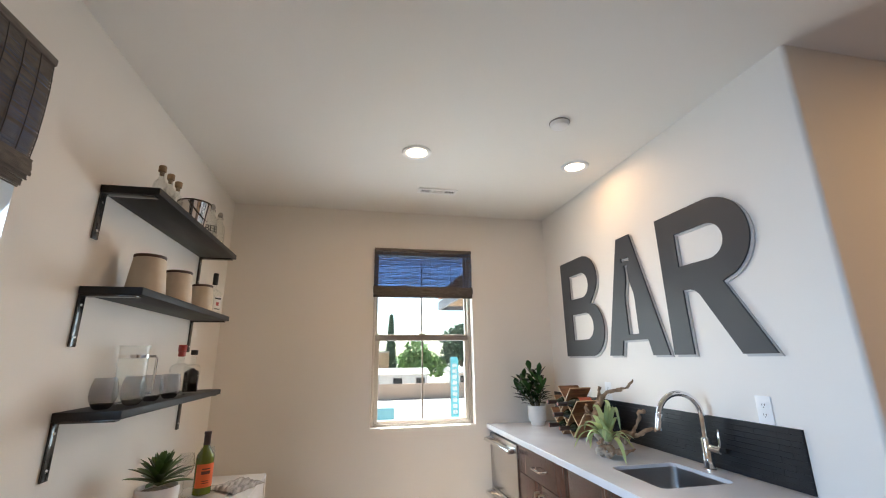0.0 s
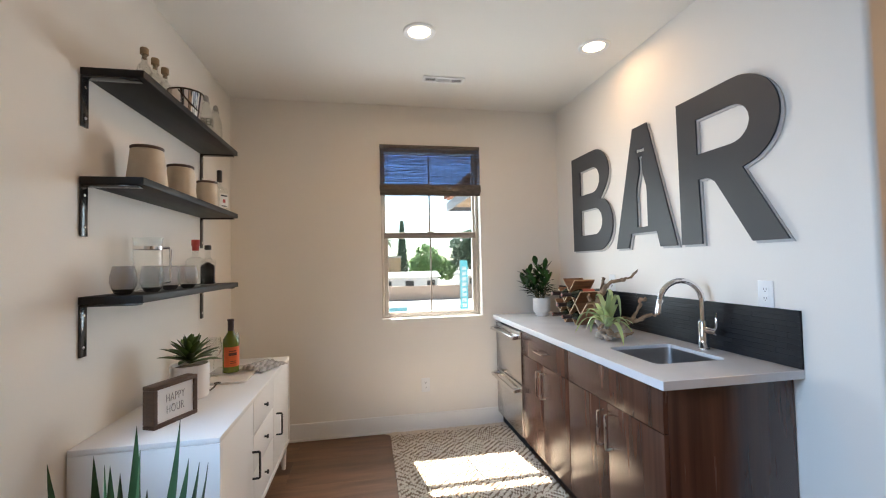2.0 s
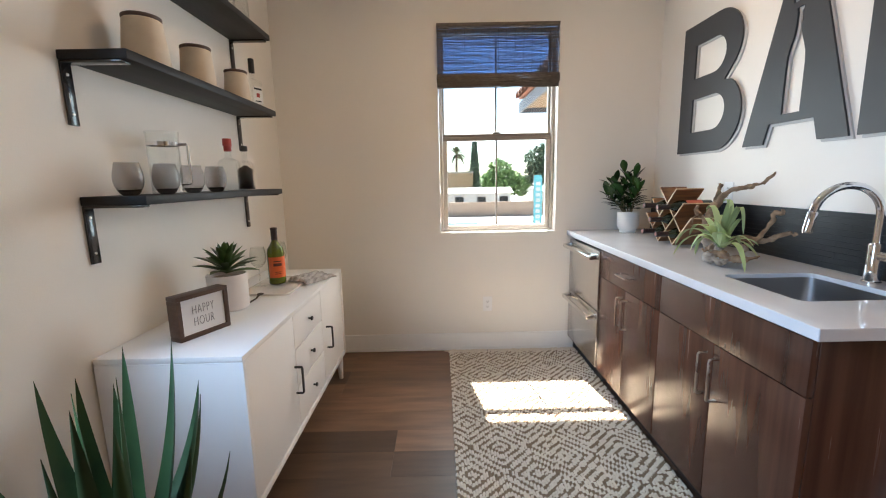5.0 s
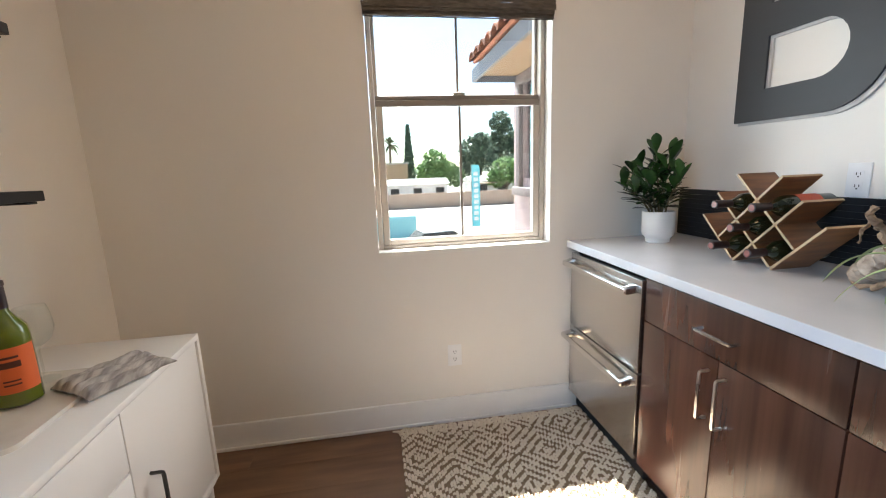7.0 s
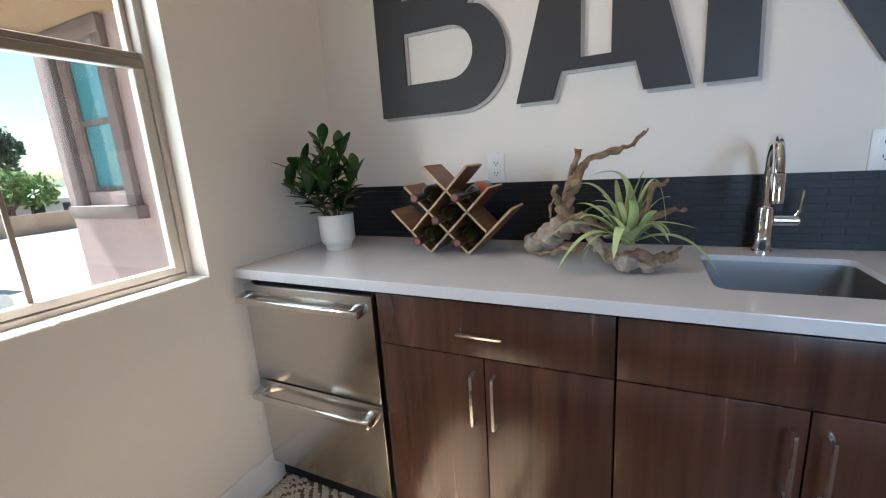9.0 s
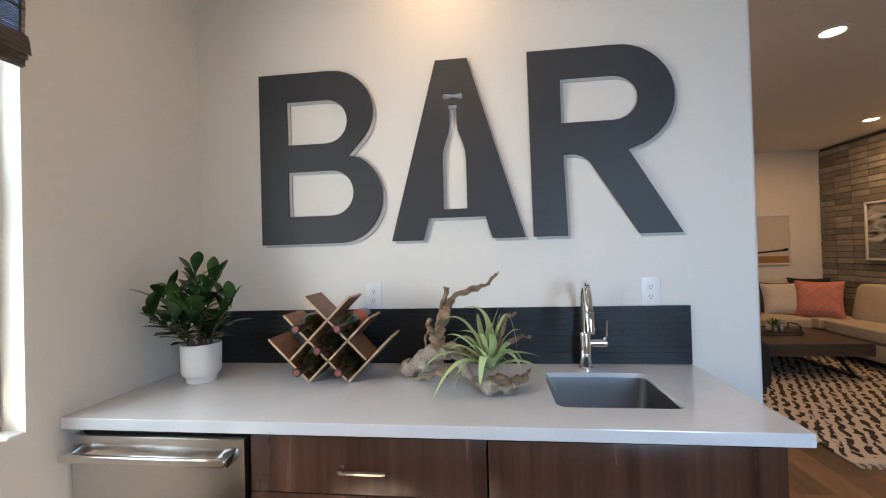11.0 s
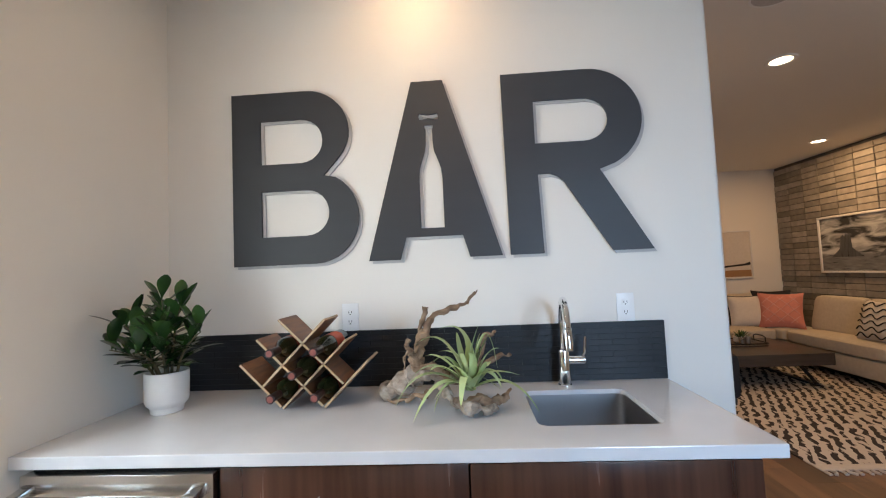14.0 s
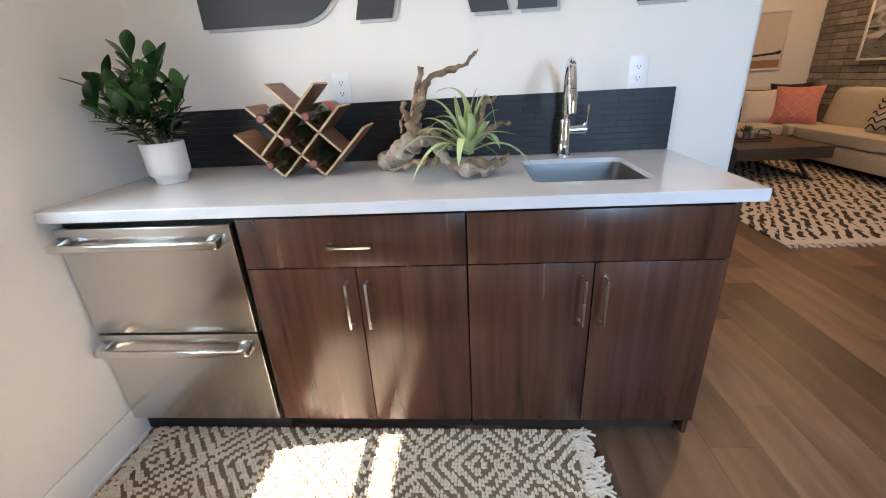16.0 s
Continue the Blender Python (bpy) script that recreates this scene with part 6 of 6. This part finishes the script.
part("black_stroke", slab([(A0 + 0.03, B0 + 0.215), (A0 + 0.05, B0 + 0.20), (A1 - 0.03, B0 + 0.165), (A1 - 0.03, B0 + 0.19), (A0 + 0.12, B0 + 0.225), (A0 + 0.04, B0 + 0.25)], [], lambda u, v, w: (XR - 0.0152 + w, u, v), 0.0006), M_BLACKINK, pb, "black brush stroke", smooth=False)

# ---- outside ----
GZ = -3.0
M_LOT = mat("pale_dusty_lot", (0.52, 0.46, 0.39), (0.42, 0.37, 0.31), rough=0.95, scale=0.35, bump=0.3, bscale=8)
M_STUCCO = mat("pink_stucco", (0.44, 0.33, 0.33), (0.40, 0.30, 0.30), rough=0.9, scale=2, bump=0.6, bscale=90)
M_TANSTUCCO = mat("tan_stucco_soffit", (0.36, 0.24, 0.15), (0.32, 0.21, 0.13), rough=0.9, scale=3, bump=0.4, bscale=80)
# White fascia on its shaded side: the grey-blue shadow tone is the base colour.
M_FASCIA = mat("shaded_white_fascia", (0.17, 0.18, 0.215), (0.15, 0.16, 0.19), rough=0.6)
M_TERRA = mat("terracotta_tile", (0.27, 0.10, 0.06), (0.19, 0.07, 0.042), rough=0.85, scale=9, random_tint=0.3, bump=0.3, bscale=60)
M_MAUVE = mat("mauve_window_trim", (0.20, 0.155, 0.155), rough=0.7, scale=5)
# The sky's reflection in the wing window is painted as a teal base colour.
M_SKYGLASS = mat("sky_coloured_window_glass", (0.08, 0.34, 0.42), (0.07, 0.29, 0.36), rough=0.05, spec=0.9)
M_BLOCKWALL = mat("salmon_block_wall", (0.45, 0.31, 0.235), (0.39, 0.265, 0.20), rough=0.9, scale=1.5, bump=0.3, bscale=10)
M_HEDGE = mat("mid_green_foliage", (0.20, 0.32, 0.085), (0.10, 0.18, 0.05), rough=0.8, scale=2.0)
# Dark foliage, with distance haze put in as a lighter base colour.
M_DARKTREE = mat("hazed_dark_green_foliage", (0.115, 0.165, 0.095), (0.06, 0.10, 0.058), rough=0.85, scale=2.0)
M_PALM = mat("palm_green", (0.095, 0.115, 0.045), (0.05, 0.06, 0.025), rough=0.8, scale=2.0)
M_BARK = mat("tree_bark", (0.13, 0.095, 0.07), rough=0.95, scale=6, bump=0.5, bscale=20)
M_MOBILE = mat("white_mobile_home", (0.66, 0.65, 0.63), rough=0.7, scale=2)
M_GREYROOF = mat("pale_roof", (0.42, 0.40, 0.38), rough=0.9, scale=1)
M_HILL = mat("far_hillside", (0.115, 0.135, 0.095), (0.16, 0.15, 0.115), rough=1.0, scale=0.02)
bm = bmesh.new()
add_box(bm, -600, 600, YW + 0.17, 1500, GZ - 0.5, GZ)
structure("ground", bm, M_LOT, "pale dusty paved lot below the window", "ground")
structure("ground_slab", box(-2.0, XR + 1.0, YS - 1.5, YW + 0.10, GZ - 0.4, -0.21), M_STUCCO, "storey below the rooms", "wall")

wing = thing("building_wing", (3.4, 5.0, GZ), "pink stucco wing with tiled eave and a trimmed window", "building")
bm = bmesh.new()
add_box(bm, 1.70, 5.0, YW + 0.165, 5.12, GZ, 2.35)
add_box(bm, 1.70, 5.0, 5.60, 5.86, GZ, 2.35)
add_box(bm, 1.70, 5.0, 5.121, 5.599, GZ, 1.21)
add_box(bm, 1.80, 5.0, 5.121, 5.599, 1.211, 2.35)
part("wall", bm, M_STUCCO, wing, smooth=False)
wn1 = part("window", box(1.755, 1.79, 5.122, 5.598, 1.212, 2.05), M_SKYGLASS, wing, "window with a sky reflection put into its blue colour", smooth=False)
for a in ((5.03, 5.12, 1.13, 2.12), (5.60, 5.69, 1.13, 2.12)):
    part("window_trim", box(1.66, 1.70, *a, bev=0.004), M_MAUVE, wn1, "mauve stucco trim")
part("window_trim", box(1.655, 1.70, 5.03, 5.69, 2.051, 2.14, bev=0.004), M_MAUVE, wn1)
part("window_sill", box(1.63, 1.70, 4.99, 5.73, 1.05, 1.129, bev=0.006), M_MAUVE, wn1, "deep mauve sill")
for a in ((5.122, 5.15, 1.212, 2.05), (5.57, 5.598, 1.212, 2.05), (5.15, 5.57, 1.212, 1.24), (5.15, 5.57, 1.61, 1.645)):
    part("sash_bar", box(1.742, 1.754, *a), M_MAUVE, wn1)
part("soffit", box(1.27, 1.70, YW + 0.18, 5.68, 2.145, 2.165), M_TANSTUCCO, wing, "tan soffit", smooth=False)
part("fascia", box(1.245, 1.27, YW + 0.18, 5.70, 2.09, 2.20), M_FASCIA, wing, "white fascia board with shade put into its grey-blue colour", smooth=False)
part("end_fascia", box(1.2705, 4.9, 5.681, 5.70, 2.09, 2.20), M_FASCIA, wing, smooth=False)
rf = part("roof", slab([(1.20, 2.215), (3.2, 2.945), (3.2, 2.905), (1.22, 2.203)], [], lambda u, v, w: (u, YW + 0.18 + w, v), 1.56), M_TERRA, wing, "terracotta roof", smooth=False)
tile_m = None
for r_ in range(7):
    for c_ in range(9):
        x, y = 1.17 + 0.29 * r_, YW + 0.30 + 0.17 * c_
        z = 2.225 + 0.365 * (x - 1.20)
        if tile_m is None:
            q = bmesh.new()
            a = [[q.verts.new((u * 0.33, rr * math.cos(k * math.pi / 8), u * 0.33 * 0.365 + rr * math.sin(k * math.pi / 8) * 0.8)) for k in range(9)] for u, rr in ((0, 0.085), (1, 0.072))]
            b = [[q.verts.new((u * 0.33, rr * math.cos(k * math.pi / 8), u * 0.33 * 0.365 + rr * math.sin(k * math.pi / 8) * 0.8)) for k in range(9)] for u, rr in ((0, 0.068), (1, 0.056))]
            for k in range(8):
                q.faces.new((a[0][k], a[0][k + 1], a[1][k + 1], a[1][k]))
                q.faces.new((b[0][k + 1], b[0][k], b[1][k], b[1][k + 1]))
                q.faces.new((a[0][k + 1], a[0][k], b[0][k], b[0][k + 1]))
            tile_m = finish(q, "roof_tile", M_TERRA, True)
        o = new("roof_tile", tile_m)
        o.parent = rf
        o.location = Vector((x, y, z)) - origin[wing]

solid("perimeter_wall", box(-40, 45, 50.0, 50.25, GZ, GZ + 1.7, bev=0.02), M_BLOCKWALL, "long salmon block wall round the lot", "wall")
for x, y, w, d in ((-14, 58, 12, 5), (2.5, 57, 14, 5), (20, 60, 13, 5)):
    h = thing("mobile_home", (x, y, GZ), "white single-storey home with pale low roof behind the wall", "house", "homes behind the wall")
    part("wall", box(x - w / 2, x + w / 2, y - d / 2, y + d / 2, GZ, GZ + 2.6), M_MOBILE, h, smooth=False)
    part("roof", slab([(y - d / 2 - 0.4, GZ + 2.6), (y + d / 2 + 0.4, GZ + 2.6), (y, GZ + 3.3)], [], lambda u, v, q, x=x, w=w: (x - w / 2 - 0.3 + q, u, v), w + 0.6), M_GREYROOF, h, smooth=False)
    for k in range(5):
        part("window", box(x - w / 2 + 1 + k * (w - 2.5) / 4, x - w / 2 + 2.1 + k * (w - 2.5) / 4, y - d / 2 - 0.05, y - d / 2 - 0.001, GZ + 1.25, GZ + 2.15), M_SLOT, h, "dark window", smooth=False)
    part("awning", box(x - w / 2 + 0.6, x - w / 2 + 4.6, y - d / 2 - 1.6, y - d / 2 - 0.1, GZ + 2.35, GZ + 2.45), M_BLOCKWALL, h, smooth=False)
hs = thing("tan_house", (4.6, 84, GZ), "tan flat-topped house behind the mobile homes", "house")
part("wall", box(1.4, 6.6, 80, 86, GZ, GZ + 5.6), M_TANSTUCCO, hs, smooth=False)
part("roof", box(1.2, 6.8, 79.8, 86.2, GZ + 5.61, GZ + 5.9), M_GREYROOF, hs, smooth=False)


def crown(parent, name, lobes, count, size, material, seed):
    """Many small leaf clumps, spread over lobes (x, y, z, rx, ry, rz)."""
    rnd = random.Random(seed)
    verts, faces = [], []
    o = origin[parent]
    for lx, ly, lz, rx, ry, rz in lobes:
        for _ in range(count):
            a, b = rnd.uniform(0, 2 * math.pi), math.acos(rnd.uniform(-1, 1))
            r = rnd.uniform(0.55, 1.08)
            c = Vector((lx + rx * r * math.sin(b) * math.cos(a), ly + ry * r * math.sin(b) * math.sin(a), lz + rz * r * math.cos(b))) - o
            for k in range(2):
                u = Vector((rnd.uniform(-1, 1), rnd.uniform(-1, 1), rnd.uniform(-1, 1))).normalized()
                v = u.orthogonal().normalized()
                s = size * rnd.uniform(0.6, 1.3)
                i = len(verts)
                verts += [c + u * s, c + v * s * 0.6, c - u * s, c - v * s * 0.6]
                faces.append((i, i + 1, i + 2, i + 3))
    me = bpy.data.meshes.new(name)
    me.from_pydata([tuple(v) for v in verts], [], faces)
    me.materials.append(material)
    ob = new(name, me)
    ob.parent = parent
    tagged(ob, kind="stuff")


def tree(name, x, y, h, lobes, material, label, trunk_r=0.3, count=420, size=0.42, seed=1):
    t = thing(name, (x, y, GZ), label, "tree")
    part("trunk", tube([(x, y, GZ), (x + 0.1, y, GZ + h * 0.35), (x - 0.1, y, GZ + h * 0.8)], [trunk_r, trunk_r * 0.7, trunk_r * 0.2], 8), M_BARK, t)
    bm = bmesh.new()
    for lx, ly, lz, rx, ry, rz in lobes:
        tube([(x, y, GZ + h * 0.3), ((x + lx) / 2, (y + ly) / 2, (GZ + h * 0.3 + lz) / 2 + 0.3), (lx, ly, lz)], [trunk_r * 0.5, trunk_r * 0.35, trunk_r * 0.1], 6, bm)
    part("limbs", bm, M_BARK, t)
    crown(t, "crown", lobes, count, size, material, seed)


tree("cypress_tree", 7.1, 82, 12.3, [(7.1, 82, GZ + 2.5 + 1.15 * k, 1.25 * (1 - k / 9.5) + 0.15, 1.25 * (1 - k / 9.5) + 0.15, 1.1) for k in range(9)], M_DARKTREE, "tall narrow dark cypress tree", 0.2, 160, 0.28, 2)
tree("broadleaf_tree", 10.6, 72, 8.4, [(10.6, 72, GZ + 5.9, 2.0, 2.0, 1.8), (9.2, 72, GZ + 4.2, 1.9, 1.8, 1.6), (12.2, 72, GZ + 4.0, 2.0, 1.8, 1.7), (10.7, 71.5, GZ + 3.2, 2.6, 1.8, 1.6), (14.2, 73, GZ + 3.0, 1.9, 1.6, 1.8)], M_HEDGE, "bright green rounded broadleaf tree", 0.28, 330, 0.34, 3)
tree("broadleaf_tree", 18.4, 72, 10.6, [(17.4, 72, GZ + 7.6, 2.5, 2.2, 2.3), (19.0, 72, GZ + 6.2, 2.3, 2.2, 2.4), (16.9, 72, GZ + 5.2, 2.0, 2.0, 2.2), (18.6, 72, GZ + 8.9, 1.5, 1.5, 1.3)], M_DARKTREE, "dense dark green broadleaf tree", 0.35, 420, 0.36, 4)
tree("eucalyptus_tree", 22.6, 74, 14.2, [(22.6, 74, GZ + 12.2, 1.8, 1.8, 1.7), (23.4, 74, GZ + 9.8, 2.4, 2.0, 2.1), (21.6, 74, GZ + 8.4, 2.0, 1.8, 2.0), (23.2, 74, GZ + 6.6, 2.7, 2.0, 2.1), (24.8, 74, GZ + 8.6, 1.7, 1.5, 1.5)], M_DARKTREE, "tall blue-green eucalyptus tree", 0.4, 380, 0.36, 5)
tree("broadleaf_tree", 18.2, 57, 5.6, [(18.2, 57, GZ + 4.2, 2.0, 1.6, 1.5), (20.2, 57, GZ + 3.6, 2.0, 1.6, 1.8), (16.8, 57, GZ + 2.9, 1.3, 1.2, 1.2)], M_HEDGE, "bright green bushy tree by the wall", 0.2, 380, 0.28, 6)
tree("broadleaf_tree", -5.5, 70, 8.5, [(-5.5, 70, GZ + 5.8, 2.6, 2.2, 2.3), (-3.4, 70, GZ + 4.2, 2.2, 2.0, 1.9), (-7.8, 70, GZ + 4.6, 2.2, 2.0, 2.0)], M_DARKTREE, "dark green broadleaf tree beyond the homes", 0.3, 360, 0.36, 7)
pl = thing("palm_tree", (3.95, 90, GZ), "tall fan palm with drooping fronds", "tree")
part("trunk", tube([(3.95, 90, GZ), (3.9, 90, GZ + 5), (3.95, 90, GZ + 9.6)], [0.34, 0.26, 0.24], 8), M_BARK, pl)
rnd = random.Random(17)
for i in range(30):
    az, el = i * 2.4, rnd.uniform(-0.75, 1.2)
    d = Vector((math.cos(az) * math.cos(el), math.sin(az) * math.cos(el), math.sin(el)))
    c = Vector((3.95, 90, GZ + 9.7))
    part("frond", blade(bezier(c, c + d * 1.5 + Vector((0, 0, 0.3)), c + d * 2.5 + Vector((0, 0, -0.7)), 7), 0.55, 0.05, lambda t: math.sin(min(1, t + 0.12) * math.pi * 0.9) + 0.05), M_PALM, pl)
bm = bmesh.new()
nx = 60
lo = [bm.verts.new((-500 + 1000 * i / nx, 420, GZ)) for i in range(nx + 1)]
hi = [bm.verts.new((-500 + 1000 * i / nx, 560, 4 + 7 * noise.noise((i * 0.21, 2.0, 0)) + 4 * noise.noise((i * 0.7, 5.0, 0)))) for i in range(nx + 1)]
for i in range(nx):
    bm.faces.new((lo[i], lo[i + 1], hi[i + 1], hi[i]))
solid("backdrop", bm, M_HILL, "low hazy green hills on the horizon", "hills", kind="structure")
fl = thing("feather_banner", (6.68, 28.0, GZ), "tall teal and white feather banner on a pole", "banner")
part("pole", tube([(6.45, 28, GZ), (6.45, 28, GZ + 4.6)], 0.025, 8), M_GREY, fl)
part("cloth", slab([(6.47, GZ + 0.6), (7.00, GZ + 0.6), (7.00, GZ + 4.35), (6.93, GZ + 4.55), (6.47, GZ + 4.55)], [], lambda u, v, w: (u, 28.0 - 0.02 + w + 0.03 * math.sin(v * 3), v), 0.02), mat("teal_banner_cloth", (0.14, 0.50, 0.56), (0.10, 0.42, 0.48), rough=0.7, scale=1.5), fl, "teal banner cloth", smooth=False)
for k in range(9):
    part("lettering_bar", box(6.58, 6.88, 27.940, 27.945, GZ + 1.0 + 0.36 * k, GZ + 1.24 + 0.36 * k), M_MOBILE, fl, smooth=False)


def parked_car(x, y, yaw, paint, label):
    c = thing("parked_car", (x, y, GZ), label, "car", "cars in the lot")
    R = Matrix.Translation((x, y, GZ)) @ Matrix.Rotation(yaw, 4, "Z")

    def put(name, m, material, lab="", parent=None):
        for v in m.verts:
            v.co = R @ v.co
        return part(name, m, material, parent or c, lab)
    side = [(-2.2, 0.30), (-2.25, 0.62), (-2.1, 0.88), (-1.45, 0.95), (1.0, 0.95), (2.0, 0.82), (2.2, 0.60), (2.2, 0.30)]
    roofline = [(-1.75, 0.951), (-1.25, 1.42), (0.25, 1.45), (1.05, 0.951)]
    bd = put("body", slab(side, [], lambda u, v, w: (u, w - 0.88, v), 1.76), paint)
    put("cabin", slab(roofline, [], lambda u, v, w: (u, w - 0.76, v), 1.52), M_SLOT, "dark glass cabin")
    put("roof", box(-1.2, 0.22, -0.74, 0.74, 1.43, 1.48, bev=0.02), paint)
    for u in (-1.4, 1.4):
        for s in (-0.80, 0.80):
            m = lathe([(0, -0.1), (0.32, -0.1), (0.33, 0), (0.32, 0.1), (0, 0.1)], (0, 0, 0), 18)
            for v in m.verts:
                v.co = Vector((u + v.co.x, s + v.co.z, 0.33 + v.co.y))
            wh = put("wheel", m, M_RUBBER, "black tyre")
    for s in (-0.6, 0.6):
        put("headlight", box(2.15, 2.22, s - 0.15, s + 0.15, 0.62, 0.74), M_NICKEL)


parked_car(3.5, 21.6, radians(10), mat("white_car_paint", (0.72, 0.72, 0.72), rough=0.2, coat=0.6), "white parked car in the lot")
solid("teal_fence", box(-8.0, 2.8, 28.0, 28.1, GZ, GZ + 1.5), mat("teal_fence_panel", (0.22, 0.46, 0.50), (0.18, 0.40, 0.44), rough=0.7, scale=1), "teal construction fence panel at the lot's edge", "fence")

# brick cladding of the living room wall
cl = thing("brick_cladding", (5.0, YS - 0.02, 0.0), "stack-bond grey and beige stone brick wall cladding", "wall", kind="structure")
part("mortar_bed", box(3.0, XR - 0.002, YS - 0.029, YS - 0.012, 0.0, CEIL - 0.002), M_MORTAR, cl, smooth=False)
BW, BH = 0.262, 0.0795
rnd = random.Random(6)
brick = [finish(box(-BW / 2 + 0.004, BW / 2 - 0.004, -0.011, k, -BH / 2 + 0.004, BH / 2 - 0.004, bev=0.003, seg=1), "brick", M_BRICK, False) for k in (0.006, 0.009, 0.013)]
rest = bmesh.new()
for r_ in range(34):
    for c_ in range(13):
        x, z = XR - 0.004 - BW * (c_ + 0.5), 0.004 + BH * (r_ + 0.5)
        if r_ >= 8 and c_ < 8:
            o = new("brick", rnd.choice(brick))
            o.parent = cl
            o.location = Vector((x, YS, z)) - origin[cl]
        else:
            add_box(rest, x - BW / 2 + 0.004, x + BW / 2 - 0.004, YS - 0.011, YS + 0.008, z - BH / 2 + 0.004, z + BH / 2 - 0.004)
part("brick_rest", rest, M_BRICK, cl, smooth=False, kind="stuff")

# ---- floor planks and tiles, last ----
M_PLANK = mat("grey_brown_oak_plank", (0.205, 0.117, 0.069), (0.090, 0.048, 0.028), rough=0.40, scale=2.2, stretch=(1.2, 9, 9), bump=0.12, bscale=45, random_tint=0.55, rvar=0.1, detail=9, contrast=0.24)
floor = structure("floor", box(XL - 0.16, XR + 0.14, YS - 0.2, YW + 0.16, -0.2, -0.006), M_KICK, "grey-brown oak plank floor", "floor")
PW, PL = 0.178, 1.22
rnd = random.Random(11)
plank_mesh = {}


def plank(x0, x1, y0, y1):
    key = (round(x1 - x0, 2), round(y1 - y0, 3))
    if key not in plank_mesh:
        w, d = key[0] - 0.0003, key[1] - 0.0003
        plank_mesh[key] = finish(box(-w / 2, w / 2, -d / 2, d / 2, -0.006, 0.0, bev=0.0006, seg=1), "plank", M_PLANK, False)
    ob = new("plank", plank_mesh[key])
    ob.parent = floor
    ob.location = ((x0 + x1) / 2, (y0 + y1) / 2, 0)


y, row = YW, 0
while y > YS - 0.1:
    x = XL - rnd.choice((0.1, 0.3, 0.5, 0.7, 0.9, 1.1))
    while x < XR:
        a, b = max(x, XL), min(x + PL, XR)
        if b - a > 0.04:
            plank(a, b, y - PW, y)
        x += PL
    y -= PW

# backsplash tiles
TH, TW = (1.170 - CZ) / 10, (YW - 0.002 - 1.641) / 20
tile = finish(box(-0.0035, 0.0035, -TW / 2 + 0.0003, TW / 2 - 0.0003, -TH / 2 + 0.0003, TH / 2 - 0.0003), "tile", M_TILE, False)
half = finish(box(-0.0035, 0.0035, -TW / 4 + 0.0003, TW / 4 - 0.0003, -TH / 2 + 0.0003, TH / 2 - 0.0003), "tile", M_TILE, False)
for r in range(10):
    z = CZ + 0.002 + TH * (r + 0.5)
    y = YW - 0.002
    first = r % 2
    while y - 1.641 > 0.02:
        small = first or y - 1.641 < TW - 0.004
        w = TW / 2 if small else TW
        first = 0
        if y - w < 1.637:
            break
        ob = new("tile", half if small else tile)
        ob.parent = splash
        ob.location = Vector((XB - 0.0095 - rnd.uniform(0, 0.0003), y - w / 2, z)) - origin[splash]
        y -= w
